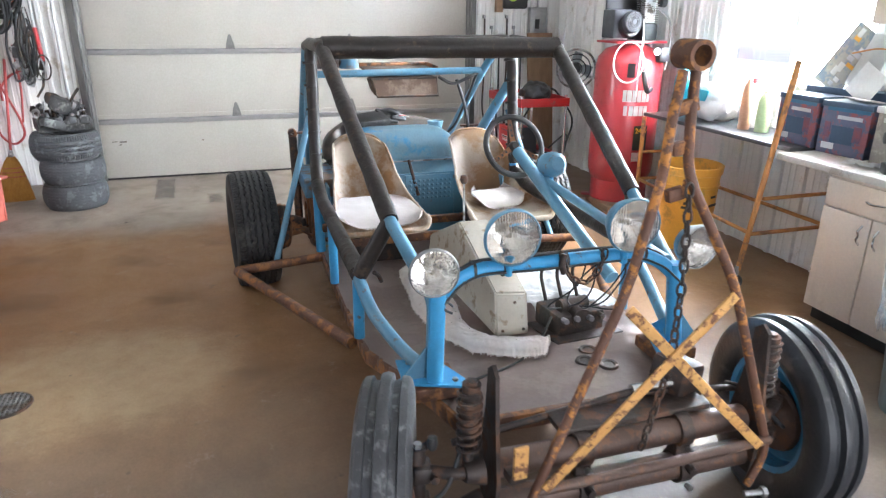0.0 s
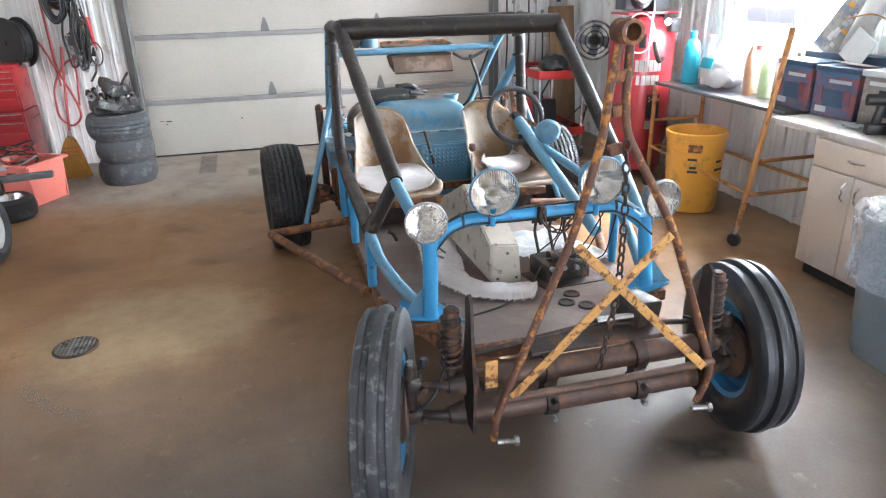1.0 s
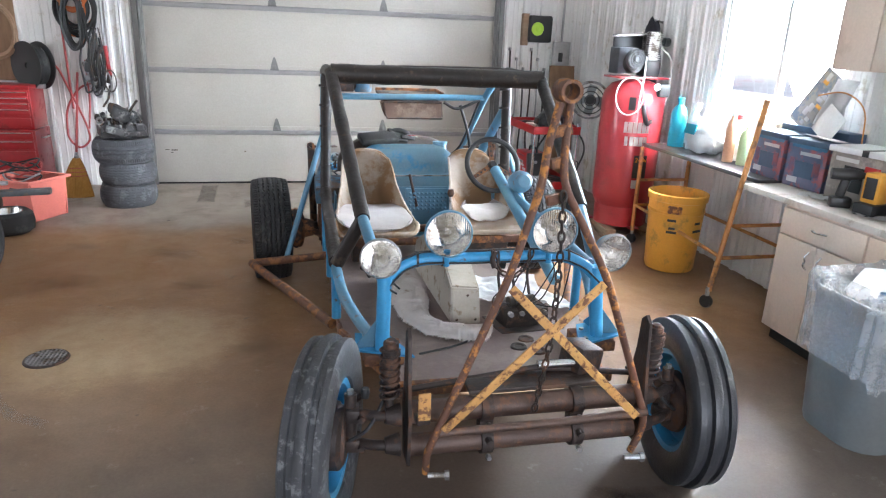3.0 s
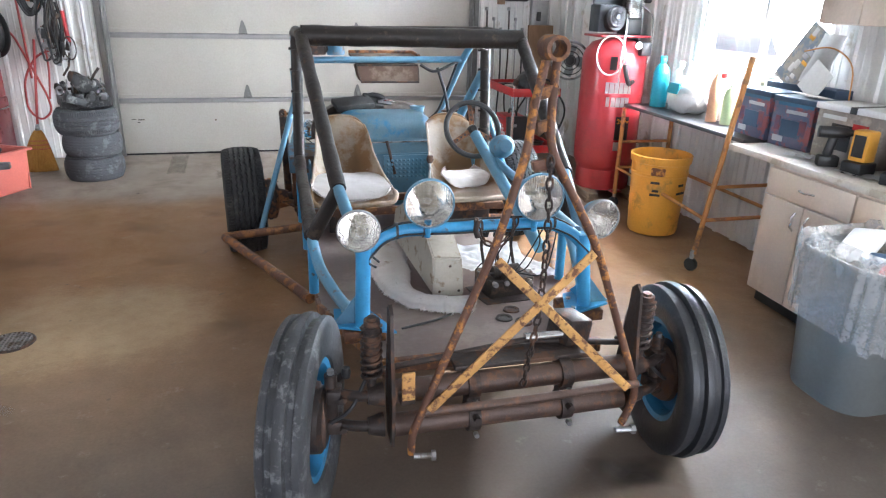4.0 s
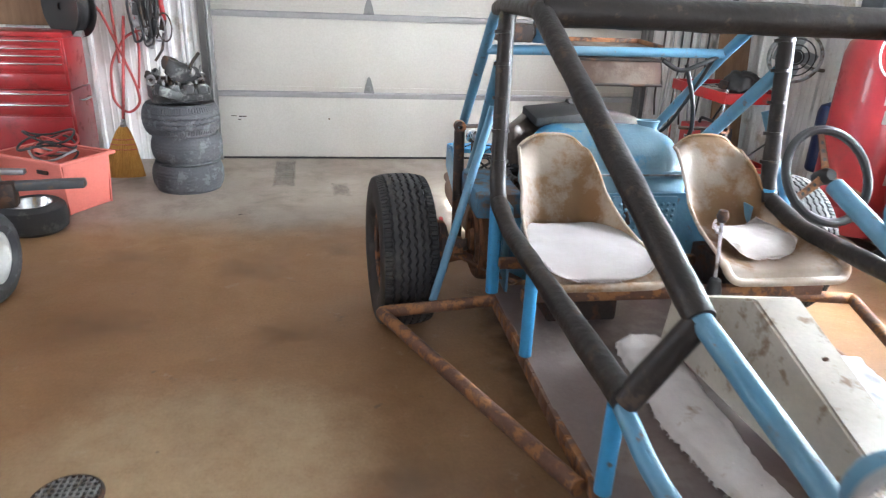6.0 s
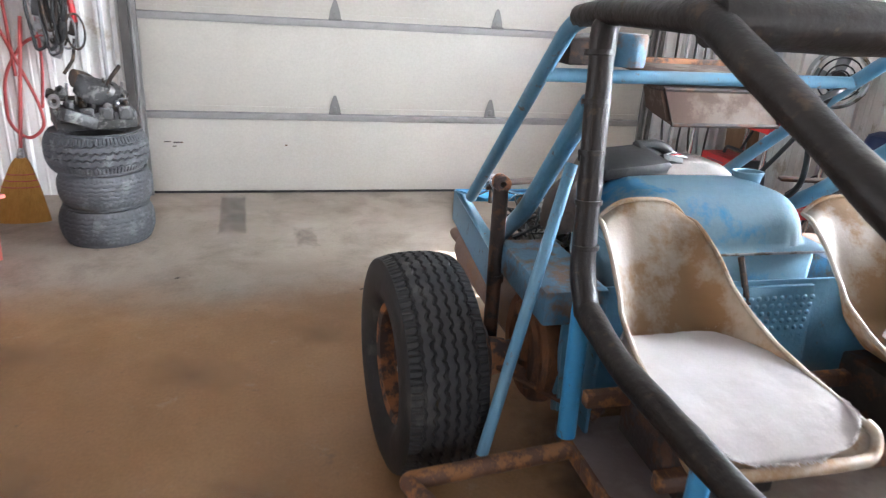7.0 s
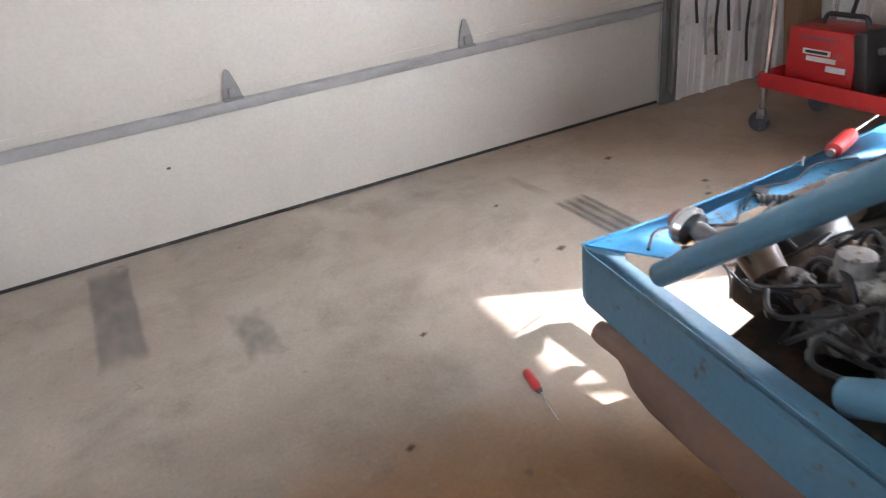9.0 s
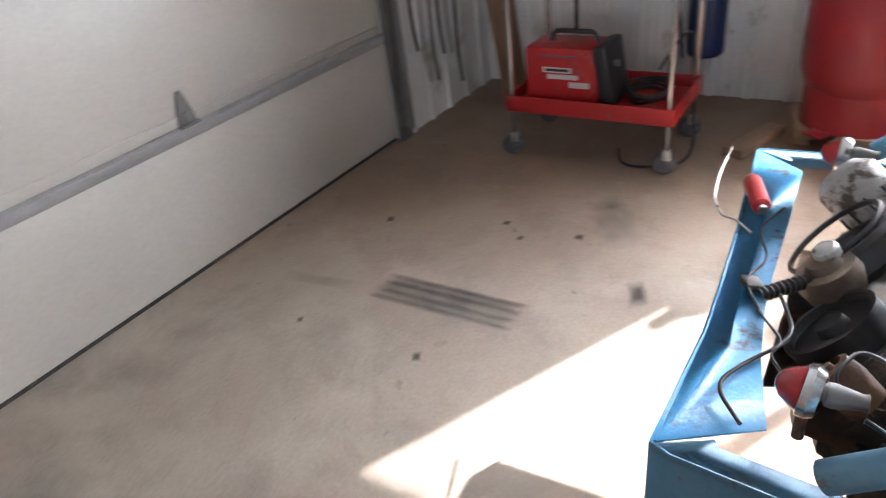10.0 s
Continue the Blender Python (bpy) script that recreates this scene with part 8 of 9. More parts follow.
for k in range(3):
    y1 = 1.33 - 0.62 * k
    u = root("wall_cabinet", (2.56, y1 - 0.31, 1.72), "pale laminate wall cabinet with a plain door", "cabinet", "wall cabinets")
    part("carcass", box(B(), (0.30, 0.616, 0.80), (0.17, 0, 0.40), (0, 0, 0), 0.002), LAMINATE, u)
    for s in (-1, 1):
        part("door", box(B(), (0.02, 0.30, 0.79), (0.008, s * 0.154, 0.40), (0, 0, 0), 0.003), LAMINATE, u)

BIN_GREY = mat("grey_bin_plastic", (0.19, 0.20, 0.195), (0.15, 0.155, 0.15), 0.5, scale=4, bump=0.12)
trash = root("waste_bin", (1.985, 0.0, 0), "grey plastic waste bin with a clear liner", "waste bin")
def square(w, d, z, n=14, r=0.15):
    out = []
    for sx, sy, a0 in ((1, 1, 0), (-1, 1, 90), (-1, -1, 180), (1, -1, 270)):
        for i in range(n + 1):
            t = radians(a0 + 90 * i / n)
            out.append(Vector((sx * (w / 2 - r) + r * math.cos(t), sy * (d / 2 - r) + r * math.sin(t), z)))
    return out
def loft(loops, caps=True):
    bm = B()
    rows = [[bm.verts.new(p) for p in l] for l in loops]
    for a, b in zip(rows, rows[1:]):
        for i in range(len(a)):
            j = (i + 1) % len(a)
            bm.faces.new((a[i], a[j], b[j], b[i]))
    if caps:
        bm.faces.new(rows[0][::-1])
    return bm
part("bin_body", loft([square(0.44, 0.44, 0.0), square(0.45, 0.45, 0.02), square(0.53, 0.53, 0.70), square(0.55, 0.55, 0.705), square(0.55, 0.55, 0.74), square(0.53, 0.53, 0.74), square(0.44, 0.44, 0.05)]), BIN_GREY, trash)
lin = []
random.seed(12)
droop = [random.uniform(-1, 1) for _ in range(60)]
for z, k, wr in ((0.36, 1.05, 1.0), (0.42, 1.06, 1.0), (0.50, 1.075, 0.9), (0.58, 1.085, 0.9), (0.66, 1.10, 0.8), (0.735, 1.12, 0.6), (0.775, 1.09, 0.5), (0.79, 1.03, 0.5), (0.75, 0.96, 0.4), (0.66, 0.90, 0.4), (0.56, 0.86, 0.3)):
    base = square(0.525 * k, 0.525 * k, z + 0.02)
    row = []
    for i, p in enumerate(base):
        fold = 0.012 * wr * math.sin(i * 1.9 + 2 * droop[i % 60]) + 0.010 * noise.noise(p * 14)
        d = Vector((p.x, p.y, 0)).normalized()
        row.append(p + d * fold + Vector((0, 0, (0.05 * droop[i // 3] if z < 0.40 else 0.02 * droop[i // 4]))))
    lin.append(row)
part("liner", loft(lin, False), FILM, trash, "clear plastic liner folded over the rim")
random.seed(8)
for k, (m_, nm, lb) in enumerate(((RED_BRIGHT, "red_packet", "crushed red packet in the bin"), (CARD_BLUE, "dark_carton", "dark crushed carton in the bin"), (SHEET, "white_paper", "crumpled white paper in the bin"), (SHEET, "white_paper", "crumpled white paper in the bin"), (CARD, "printed_packet", "printed packet in the bin"))):
    ob = finish(nm, box(B(), (0.20, 0.15, 0.06), (0, 0, 0), (random.uniform(-25, 25), random.uniform(-25, 25), random.uniform(0, 90)), 0.012), m_)
    ob.location = (1.985 + random.uniform(-0.11, 0.11), random.uniform(-0.13, 0.13), 0.66 + 0.03 * k)
    tagged(ob, lb, "rubbish")

# goods on the worktop and the stand
def carton(at, size, turn, m_, label, flap=False, name="carton"):
    c = root(name, at, label, "carton", turn=turn)
    part("box_body", box(B(), size, (0, 0, size[2] / 2), (0, 0, 0), 0.004), m_, c)
    part("printed_panel", box(B(), (0.003, size[1] * 0.7, size[2] * 0.5), (-size[0] / 2 - 0.002, 0, size[2] * 0.45)), CARD_WHITE if m_ is not CARD_WHITE else YELLOW, c)
    part("printed_bar", box(B(), (0.003, size[1] * 0.55, size[2] * 0.12), (-size[0] / 2 - 0.002, 0, size[2] * 0.85)), CARD_WHITE, c)
    return c


TOPZ = 0.953
PALE_CARD = mat("pale_printed_lettering_board", (0.52, 0.53, 0.56), (0.44, 0.45, 0.48), 0.55, scale=12, bump=0.03)


def case_box(at, size, turn, m_, label, bars):
    c = root("boxed_tool", at, label, "boxed tool", "boxed tools on the worktop", turn=turn)
    part("box_body", box(B(), size, (0, 0, size[2] / 2), (0, 0, 0), 0.004), m_, c)
    for (py, pz, w_, h, mm) in bars:
        part("print_bar", box(B(), (0.003, size[1] * w_, size[2] * h), (-size[0] / 2 - 0.002, size[1] * py, size[2] * pz)), mm, c)
    return c


CARD_MIX = mat("blue_and_maroon_print", (0.16, 0.13, 0.20), (0.055, 0.11, 0.19), 0.45, scale=9, mix=0.6, spots=(0.30, 0.10, 0.11), spot_scale=11, spot_amount=0.34, bump=0.04)
CARD_TEAL = mat("teal_blue_carton", (0.05, 0.17, 0.29), (0.04, 0.13, 0.24), 0.45, scale=4, bump=0.04)
BARS = ((-0.05, 0.90, 0.86, 0.10, CARD_TEAL), (-0.1, 0.74, 0.5, 0.07, PALE_CARD), (0.0, 0.40, 0.46, 0.34, CARD_BLUE), (0.26, 0.16, 0.26, 0.12, PALE_CARD), (-0.30, 0.45, 0.16, 0.30, CARD), (0.33, 0.48, 0.12, 0.3, CARD))
for y, z, turn in ((1.31, TOPZ, 4), (1.67, 0.9605, -3)):
    c = case_box((2.60, y, z), (0.22, 0.33, 0.31), turn, CARD_MIX, "blue and maroon printed tool carton on the worktop", BARS)
    part("box_lid", box(B(), (0.232, 0.342, 0.035), (0, 0, 0.302), (0, 0, 0), 0.003), CARD_BLUE, c, "dark blue carton lid")
    part("side_print", box(B(), (0.20, 0.003, 0.27), (0, 0.167, 0.145)), CARD_TEAL, c, "teal-blue carton side")
case_box((2.79, 1.55, 0.9605), (0.14, 0.62, 0.36), 1, CARD_BLUE, "long dark blue carton behind the tool cartons", ((0.2, 0.5, 0.3, 0.4, BLACK),))
GREYBOX = mat("grey_brown_printed_card", (0.34, 0.30, 0.27), (0.26, 0.22, 0.20), 0.6, scale=5, spots=(0.45, 0.40, 0.35), spot_scale=7, spot_amount=0.3, bump=0.1)
case_box((2.60, 0.86, TOPZ), (0.26, 0.42, 0.30), 2, GREYBOX, "grey-brown tool carton with a dark printed picture", ((0.05, 0.50, 0.34, 0.5, BLACK), (-0.25, 0.75, 0.25, 0.12, RED_BRIGHT), (0.2, 0.86, 0.4, 0.08, CARD_WHITE)))
flat = root("flat_carton", (2.58, 0.74, TOPZ + 0.302), "flat pale grey carton lying on a tool carton", "carton", turn=4)
part("box_body", box(B(), (0.30, 0.62, 0.035), (0, 0, 0.0175), (0, 0, 0), 0.004), SHEET, flat)
part("tape_strip", box(B(), (0.305, 0.045, 0.037), (0, 0.05, 0.0175), (0, 0, 0), 0.002), BLACK, flat)
PALE_PRINT = mat("printed_magazine_sheet", (0.44, 0.41, 0.37), (0.34, 0.34, 0.30), 0.5, scale=14, spots=(0.22, 0.27, 0.33), spot_scale=12, spot_amount=0.42, bump=0.05)
board = root("patterned_board", (2.73, 1.66, TOPZ + 0.366), "pale printed board leaning on the cartons", "board")
board.matrix_world = pose(2.73, 1.72, TOPZ + 0.366, 30, 8, 6)
part("panel", box(B(), (0.012, 0.22, 0.42), (0, 0, 0.21), (0, 0, 0), 0.004), PALE_PRINT, board)
random.seed(31)
for k in range(10):
    part("print_patch", box(B(), (0.003, random.uniform(0.03, 0.08), random.uniform(0.02, 0.07)), (-0.0075, random.uniform(-0.06, 0.06), 0.04 + 0.037 * k), (0, 0, 0), 0.0005), random.choice((PALE_CARD, CARD_WHITE, CARD_TEAL, YELLOW, PALE_CARD)), board)
roll = root("white_paper_roll", (2.74, 1.48, TOPZ + 0.362), "crumpled white paper roll on the cartons", "paper")
roll.matrix_world = pose(2.74, 1.50, TOPZ + 0.375, 24, 0, 0)
part("roll", sheet(B(), 28, 10, lambda a, b: Vector(((0.055 + 0.010 * noise.noise(Vector((a * 4, b * 3, 5)))) * math.cos(5.6 * a), (0.075 + 0.014 * noise.noise(Vector((a * 5, b * 3, 2)))) * math.sin(5.6 * a), 0.02 + 0.34 * b - 0.03 * math.sin(a * 6))), 0.003), CARD_WHITE, roll)
card = root("white_paper_card", (2.66, 1.36, TOPZ + 0.318), "folded white paper card standing on a carton", "paper")
part("leaf", box(B(), (0.004, 0.20, 0.20), (0, 0, 0.10), (28, 12, 0), 0.001), CARD_WHITE, card)
part("leaf", box(B(), (0.16, 0.22, 0.004), (-0.03, -0.06, 0.012), (4, 6, 10), 0.001), CARD_WHITE, card)
rag = finish("white_rag", sheet(B(), 16, 12, lambda a, b: Vector(((a - 0.5) * 0.12, (b - 0.5) * 0.20, 0.008 + 0.03 * abs(noise.noise(Vector((a * 5, b * 6, 3)))))), 0.003), SHEET)
rag.matrix_world = pose(2.38, 1.02, TOPZ + 0.003, 0, 0, 20)
tagged(rag, "crumpled white rag on the worktop's edge", "rag")
bag = root("plastic_bag", (2.58, 2.50, 0.962), "knotted plastic shopping bag full of things", "bag")
def blob(R, seed, sx=1, sy=1, sz=1):
    bm = B()
    bmesh.ops.create_icosphere(bm, subdivisions=4, radius=1.0)
    for v in bm.verts:
        d = 1 + 0.16 * noise.noise(v.co * 2.2 + Vector((seed, 0, 0))) + 0.08 * noise.noise(v.co * 6 + Vector((0, seed, 0)))
        v.co = Vector((v.co.x * sx, v.co.y * sy, max(-0.75, v.co.z) * sz)) * R * d
    return bm
bm = blob(0.14, 2.0, 0.9, 1.15, 0.95)
bmesh.ops.translate(bm, vec=(0, 0, 0.115), verts=bm.verts)
bag.matrix_world = pose(2.60, 2.60, 0.962) @ Matrix.Diagonal((1.1, 1.2, 1.22, 1.0))
part("bag_body", bm, SHEET, bag)
bm = blob(0.055, 4.0, 1, 1, 1.5)
bmesh.ops.translate(bm, vec=(0.02, 0.05, 0.26), verts=bm.verts)
part("bag_neck", bm, SHEET, bag)
part("bag_print", box(B(), (0.01, 0.13, 0.07), (-0.125, 0.02, 0.17), (0, 20, 0), 0.004), TEAL, bag)
ORANGE_PALE = mat("pale_orange_plastic", (0.66, 0.36, 0.22), (0.58, 0.30, 0.18), 0.4, bump=0.05)
GREEN_PALE = mat("pale_green_plastic", (0.52, 0.62, 0.34), (0.46, 0.56, 0.30), 0.45, bump=0.05)


def bottle(at, m_, cap, h, r, label):
    b = root("bottle", at, label, "bottle", "bottles on the stand")
    part("bottle_body", lathe(B(), [(0, 0.0), (r, 0.0), (r, h * 0.65), (r * 0.8, h * 0.78), (r * 0.35, h * 0.86), (r * 0.35, h * 0.92), (0, h * 0.92)], 24), m_, b)
    part("cap", cyl(B(), (0, 0, h * 0.90), (0, 0, h), r * 0.42, seg=16), cap, b)
    return b
bottle((2.58, 3.02, 0.962), TEAL, TEAL, 0.43, 0.07, "teal plastic jug on the stand")
bottle((2.66, 2.86, 0.962), WHITE, WHITE, 0.40, 0.065, "white plastic bottle on the stand")
bottle((2.58, 2.24, 0.962), ORANGE_PALE, CARD_WHITE, 0.40, 0.042, "pale orange bottle on the stand")
bottle((2.62, 2.10, 0.962), GREEN_PALE, WHITE, 0.32, 0.05, "pale green bottle on the stand")
bottle((2.70, 2.32, 0.962), WHITE, RED_BRIGHT, 0.36, 0.06, "white plastic bottle on the stand")
drill = root("cordless_drill", (2.36, 0.82, TOPZ), "black cordless drill standing on the worktop", "drill", turn=60)
part("battery", box(B(), (0.075, 0.11, 0.06), (0, 0, 0.03), (0, 0, 0), 0.008), BLACK, drill)
part("grip", box(B(), (0.04, 0.05, 0.12), (0, 0.0, 0.115), (10, 0, 0), 0.014), BLACK, drill)
part("motor_housing", lathe(B(), [(0, 0), (0.033, 0.005), (0.036, 0.10), (0.03, 0.15), (0.02, 0.17), (0, 0.17)], 20, pose(0, 0.08, 0.195, 90, 0, 0)), BLACK, drill)
part("chuck", cyl(B(), (0, -0.09, 0.195), (0, -0.13, 0.195), 0.02, 0.012, seg=16), BLACK, drill)
drill2 = copy_thing(drill, pose(2.37, 0.40, TOPZ, 0, 0, 120))
drill2["label"] = "black cordless drill by the worktop's edge"
charger = root("battery_charger", (2.38, 0.62, TOPZ), "black and yellow battery charger on the worktop", "charger", turn=10)
part("charger_body", box(B(), (0.14, 0.12, 0.07), (0, 0, 0.035), (0, 0, 0), 0.012), BLACK, charger)
part("battery", box(B(), (0.09, 0.10, 0.17), (0.01, 0, 0.155), (0, 0, 0), 0.01), YELLOW, charger, "yellow battery case")
part("dark_panel", box(B(), (0.006, 0.065, 0.12), (-0.037, 0, 0.155), (0, 0, 0), 0.002), BLACK, charger)
case2 = root("tool_case", (2.62, -0.02, TOPZ), "yellow and black tool case on the worktop", "tool case", turn=5)
part("case_body", box(B(), (0.28, 0.36, 0.16), (0, 0, 0.08), (0, 0, 0), 0.02), YELLOW, case2)
part("case_lid", box(B(), (0.285, 0.365, 0.05), (0, 0, 0.185), (0, 0, 0), 0.015), BLACK, case2)
tray = root("black_tray", (2.60, 0.33, TOPZ + 0.18), "flat black organiser tray", "tray")
part("tray_body", box(B(), (0.34, 0.36, 0.035), (0, 0, 0), (0, 0, 0), 0.006), BLACK, tray)
part("tray_leg", box(B(), (0.30, 0.02, 0.17), (0.02, 0.15, -0.095)), BLACK, tray)
part("tray_leg", box(B(), (0.30, 0.02, 0.17), (0.02, -0.15, -0.095)), BLACK, tray)
for k in range(3):
    ob = finish("paper_scrap", sheet(B(), 6, 6, lambda a, b: Vector((0.10 * a - 0.05, 0.13 * b - 0.065, 0.012 + 0.010 * noise.noise(Vector((a * 3, b * 3, k))))), 0.001), SHEET)
    ob.matrix_world = pose(2.33 + 0.03 * k, 0.62 - 0.11 * k, TOPZ, 0, 0, 40 * k)
    tagged(ob, "crumpled white paper scrap on the worktop", "paper")
wire_ = root("bent_wire_hoop", (2.66, 1.28, TOPZ + 0.312), "thin bent wire hoop standing on the boxes", "wire")
part("wire", tube(B(), [(0, -0.22, 0.0), (0, -0.20, 0.24), (0.0, 0.0, 0.33), (0, 0.22, 0.28)], 0.005, 6, 0.15), ORANGE_FRAME, wire_)

# welding cart with chrome legs and red shelves
cart = root("welding_cart", (1.968, 4.80, 0), "red welding cart with chrome legs and casters", "cart")
for x, y in ((-0.245, 0.42), (-0.245, -0.42), (0.245, -0.42), (0.245, 0.42)):
    leg = part("leg", cyl(B(), (x, y, 0.10), (x, y, 0.98), 0.016, seg=14), CHROME, cart, "chrome leg")
    part("caster_fork", box(B(), (0.035, 0.045, 0.06), (x, y, 0.105), (0, 0, 15), 0.006), STEEL, leg)
    part("caster_wheel", lathe(B(), [(0, -0.016), (0.05, -0.016), (0.058, -0.01), (0.058, 0.01), (0.05, 0.016), (0, 0.016)], 24, pose(x, y + 0.01, 0.058, 0, 90, 15)), RUBBER_GREY, leg)
for z in (0.275, 0.88):
    shelf = part("shelf", box(B(), (0.516, 0.876, 0.012), (0.0, 0.0, z)), RED_BRIGHT, cart, "red steel shelf")
    for s in (-1, 1):
        part("shelf_lip", box(B(), (0.012, 0.90, 0.085), (s * 0.265, 0, z + 0.03), (0, 0, 0), 0.003), RED_BRIGHT, shelf)
        part("shelf_lip", box(B(), (0.516, 0.012, 0.085), (0, s * 0.445, z + 0.03), (0, 0, 0), 0.003), RED_BRIGHT, shelf)
welder = root("welder", (1.925, 4.93, 0.2815), "red and black welding machine on the cart", "welder", turn=0)
part("case", box(B(), (0.25, 0.40, 0.30), (0, 0.04, 0.155), (0, 0, 0), 0.012), RED_BRIGHT, welder)
part("front_bezel", box(B(), (0.265, 0.07, 0.315), (0, -0.19, 0.16), (-10, 0, 0), 0.012), BLACK, welder)
part("handle", tube(B(), [(0, -0.12, 0.31), (0, -0.10, 0.36), (0, 0.12, 0.36), (0, 0.14, 0.31)], 0.013, 8, 0.03), BLACK, welder)
part("control_knob", cyl(B(), (-0.05, -0.225, 0.22), (-0.05, -0.245, 0.225), 0.018, seg=16), STEEL, welder)
for y, z, w_, h, m_ in ((0.06, 0.19, 0.16, 0.028, CARD_WHITE), (0.03, 0.155, 0.17, 0.024, CARD_WHITE), (0.06, 0.19, 0.13, 0.014, BLACK), (-0.06, 0.115, 0.11, 0.03, CARD_WHITE), (0.06, 0.262, 0.20, 0.012, CARD)):
    part("print_bar", box(B(), (0.003 + (0.001 if m_ is BLACK else 0), w_, h), (-0.1265, y, z)), m_, welder)
for k in range(5):
    ring = [(2.01 + (0.12 + 0.008 * k) * math.cos(t), 4.56 + (0.09 + 0.006 * k) * math.sin(t), 0.297 + 0.014 * k + 0.01 * math.sin(2 * t + k)) for t in [2 * math.pi * i / 28 for i in range(28)]]
    tagged(finish("welding_lead", tube(B(), ring, 0.009, 7, 0, closed=True), WIRE), "coiled black welding lead on the cart", "cable", "leads on the cart")
lead = root("hanging_lead", (2.02, 4.45, 0), "black welding lead hanging down to the floor", "cable")
part("lead", tube(B(), [(0.10, 0.10, 0.40), (0.28, -0.02, 0.62), (0.20, -0.06, 0.30), (-0.02, -0.14, 0.012), (-0.24, -0.10, 0.012), (-0.30, 0.16, 0.012), (-0.10, 0.24, 0.012)], 0.008, 7, 0.14), WIRE, lead)
part("lead", tube(B(), [(-0.05, 0.50, 0.62), (0.20, 0.60, 0.95), (0.30, 0.45, 1.0), (0.40, 0.10, 0.70), (0.25, 0.02, 0.42)], 0.011, 7, 0.14), WIRE, lead)
helmet = root("welding_helmet", (1.97, 4.60, 0.886), "black welding helmet lying on the cart", "helmet")
bm = blob(0.15, 7.0, 1.0, 1.1, 0.8)
bmesh.ops.translate(bm, vec=(0, 0, 0.10), verts=bm.verts)
part("shell", bm, BLACK, helmet)
part("visor", box(B(), (0.02, 0.12, 0.07), (-0.155, 0, 0.10), (0, 10, 0), 0.006), RUST_DARK, helmet)
disc = root("grinding_wheel", (1.95, 4.98, 0.886), "old grinding wheel lying on the cart", "grinding wheel")
part("wheel_disc", lathe(B(), [(0, 0), (0.12, 0.0), (0.12, 0.03), (0.03, 0.035), (0.03, 0.045), (0, 0.045)], 32), CREAM, disc)
for k in range(5):
    ob = finish("tool_on_cart", box(B(), (0.05, random.uniform(0.10, 0.2), 0.04), (0, 0, 0.02), (0, 0, 0), 0.01), (BLACK, RUST_DARK, STEEL)[k % 3])
    ob.matrix_world = pose(1.83 + 0.07 * k, 5.12 + 0.02 * (k % 2), 0.886, 0, 0, 40 * k)
    tagged(ob, "dark hand tool lying on the cart", "hand tool", "tools on the cart")

# corner by the door
tagged(finish("leaning_board", box(B(), (0.34, 0.03, 1.55), (2.55, 5.72, 0.77), (-7, 0, 4), 0.005), WOOD), "brown board leaning in the corner", "board")
for k in range(6):
    x = 1.88 + 0.095 * k
    st = root("hanging_strap", (x, 5.965, 1.55 - 0.12 * (k % 3)), "dark strap and bar hanging on the wall", "strap", "straps beside the door")
    part("strap", tube(B(), [(0, -0.03, 0.15), (0.01, -0.035, -0.4), (-0.01, -0.03, -0.85 - 0.1 * (k % 2)), (0.02, -0.03, -1.05 - 0.1 * (k % 2))], 0.014, 8, 0.1, flat=0.7), (RUST_DARK, GALV, WIRE)[k % 3], st)
    part("hook", box(B(), (0.03, 0.05, 0.04), (0, -0.01, 0.17), (0, 0, 0), 0.006), STEEL, st)
cr = root("cord_reel", (2.20, 5.86, 1.97), "black cord reel with a lime-green hub on the wall", "cord reel")
part("case", box(B(), (0.30, 0.14, 0.32), (0.02, 0.0, 0.0), (0, 0, 0), 0.03), BLACK, cr)
part("hub", lathe(B(), [(0, 0.02), (0.02, 0.022), (0.03, 0.012), (0.075, 0.010), (0.08, 0.0)], 32, pose(-0.03, -0.072, 0.0, 90, 0, 0)), GREEN, cr, "lime-green hub")
part("bracket", box(B(), (0.08, 0.08, 0.38), (-0.16, 0.04, -0.01), (0, 0, 0), 0.006), WOOD_PALE, cr)
eb = root("electric_panel", (2.56, 5.94, 1.62), "grey electric panel on the wall", "electric panel")
part("cover", box(B(), (0.22, 0.08, 0.42), (0, 0, 0), (0, 0, 0), 0.008), GALV, eb)
part("switch", box(B(), (0.05, 0.03, 0.11), (-0.02, -0.05, 0.02), (0, 0, 0), 0.005), BLACK, eb)
part("conduit", cyl(B(), (0.0, 0.0, 0.20), (0.0, 0.0, 1.55), 0.014, seg=10), GALV, eb)
fan = root("wall_fan", (2.58, 4.80, 1.21), "round grey workshop fan on the wall", "fan", turn=0)
fm = pose(-0.10, -0.08, 0, 90, 0, -24)
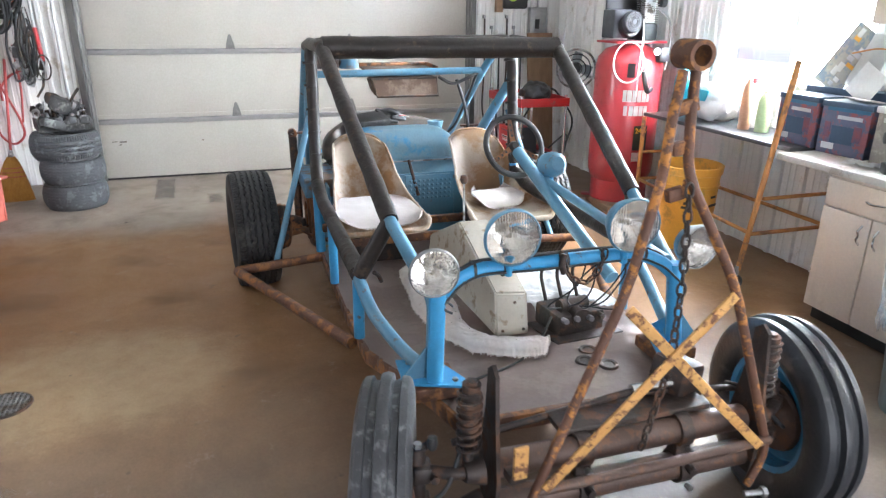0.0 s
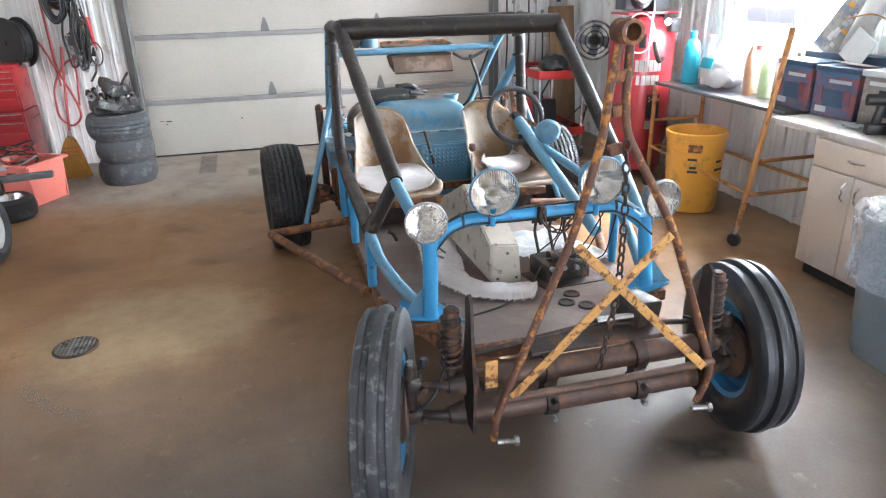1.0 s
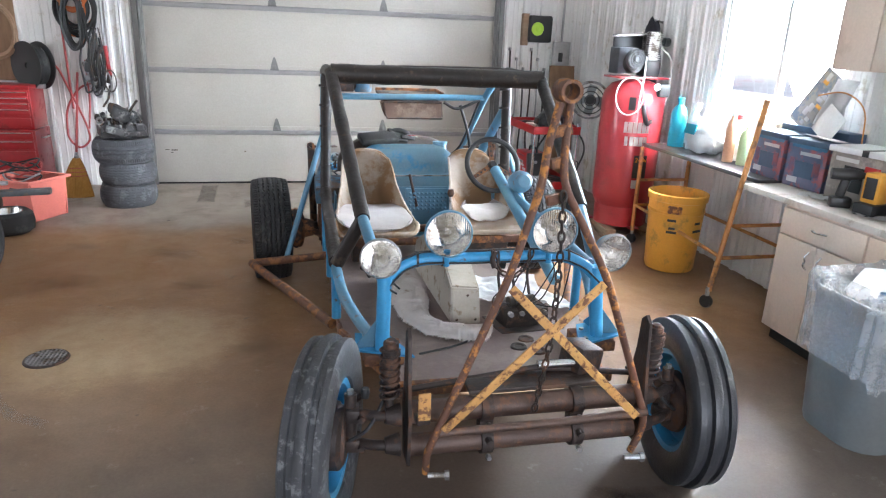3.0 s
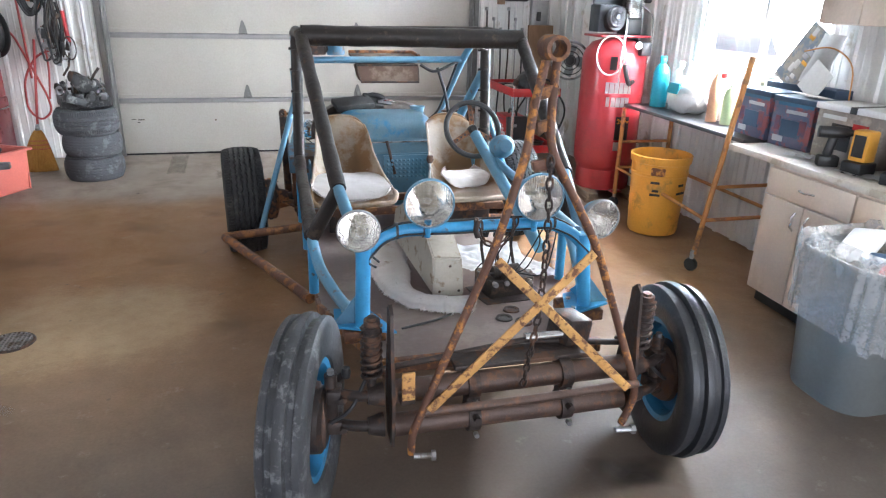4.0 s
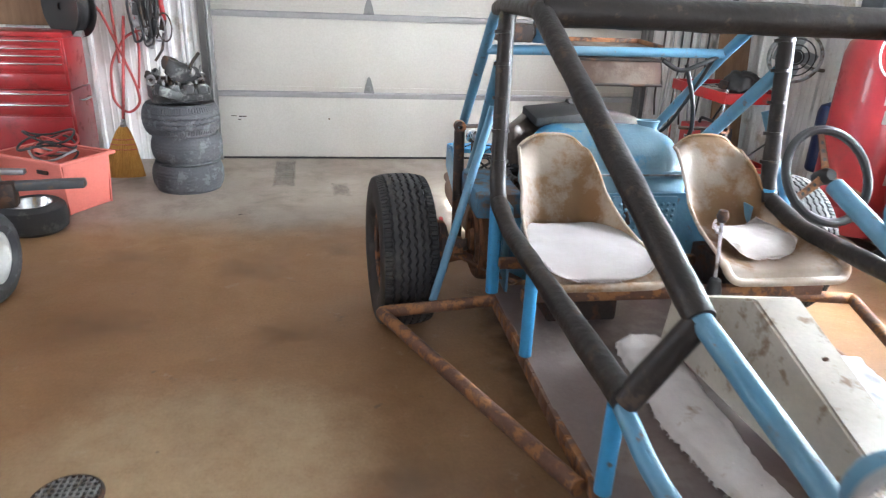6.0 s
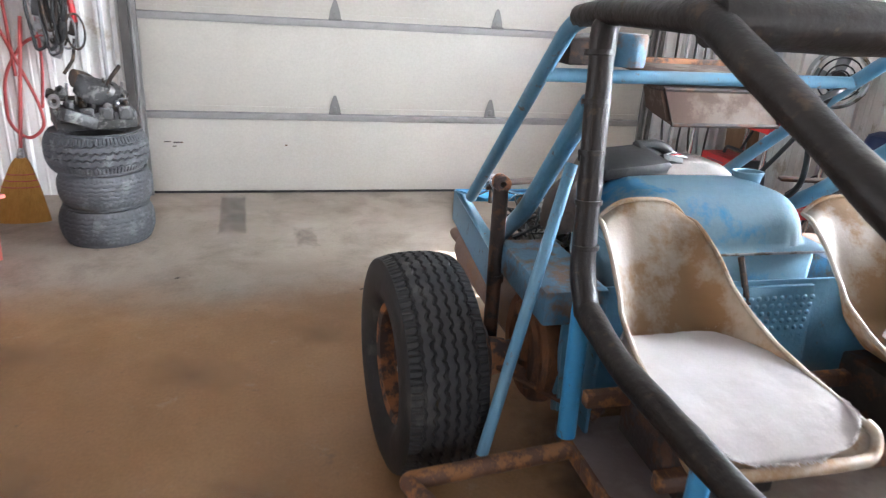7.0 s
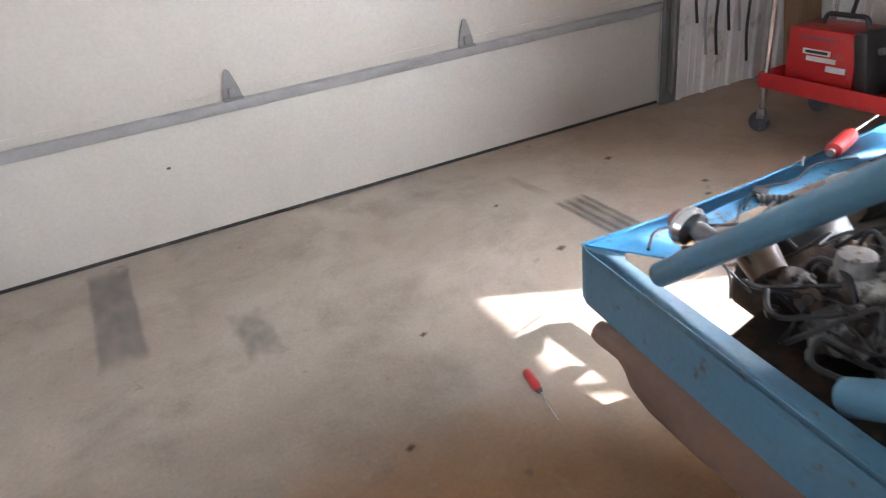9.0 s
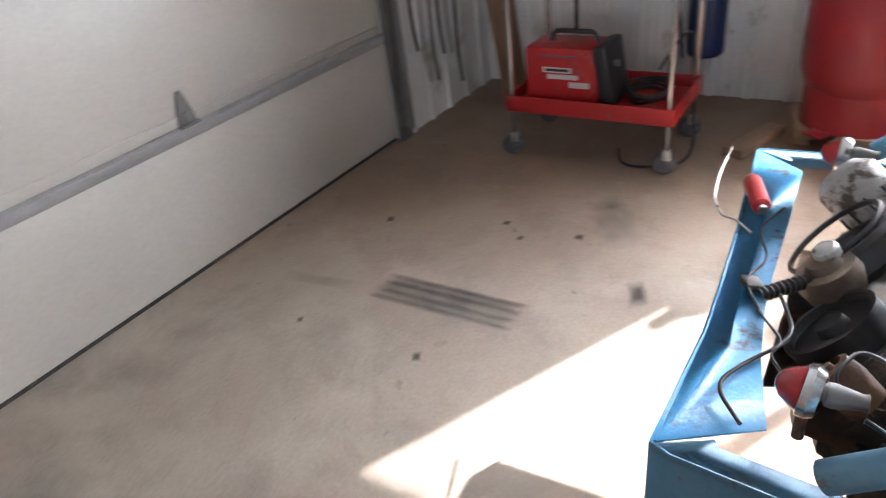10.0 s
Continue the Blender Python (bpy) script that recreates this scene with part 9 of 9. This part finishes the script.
for r_ in (0.20, 0.15, 0.10, 0.06):
    ring = [fm @ Vector((r_ * math.cos(t), r_ * math.sin(t), 0.03)) for t in [2 * math.pi * i / 36 for i in range(36)]]
    part("guard_ring", tube(B(), ring, 0.006 if r_ < 0.2 else 0.013, 6, 0, closed=True), BLACK if r_ < 0.2 else STEEL, fan)
for k in range(4):
    part("blade", plate(B(), [(0.02, -0.02), (0.15, -0.07), (0.18, 0.02), (0.10, 0.05), (0.02, 0.02)], 0.004, fm @ pose(0, 0, -0.01, 12, 0, 90 * k)), GREY_PLASTIC, fan)
part("motor", lathe(B(), [(0, 0.02), (0.05, 0.015), (0.06, -0.05), (0.04, -0.10), (0, -0.10)], 20, fm), BLACK, fan)
part("fan_shroud", lathe(B(), [(0.205, -0.06), (0.212, -0.05), (0.212, 0.03), (0.205, 0.035), (0.198, 0.03), (0.198, -0.05)], 40, fm, closed=True), GREY_PLASTIC, fan)
part("arm", tube(B(), [(-0.06, 0.0, 0.0), (0.12, 0.04, -0.10), (0.30, 0.06, -0.12)], 0.016, 8, 0.05), STEEL, fan)
jk = root("hanging_jacket", (2.76, 4.02, 1.55), "dark jacket hanging on the wall", "jacket")
bm = blob(0.25, 9.0, 0.36, 0.62, 1.75)
bmesh.ops.translate(bm, vec=(0, 0, 0.08), verts=bm.verts)
part("cloth", bm, TAPE, jk)
part("peg", cyl(B(), (0.12, 0, 0.50), (-0.02, 0, 0.52), 0.012, seg=8), STEEL, jk)
can = root("blue_canister", (2.74, 4.46, 0.30), "navy blue canister hanging on the wall", "canister")
part("body", lathe(B(), [(0, 0.0), (0.09, 0.0), (0.105, 0.02), (0.105, 0.50), (0.09, 0.55), (0.03, 0.58), (0, 0.58)], 28), NAVY, can)
part("label", box(B(), (0.004, 0.07, 0.05), (-0.106, -0.01, 0.36)), CARD_WHITE, can)
part("bracket", box(B(), (0.06, 0.16, 0.03), (0.10, 0, 0.40)), STEEL, can)

# ---- from plan units to metres ----
for ob in [o for o in scene.objects if o.parent is None and o.type != "CAMERA"]:
    ob.matrix_basis = Matrix.Scale(SIZE, 4) @ ob.matrix_basis
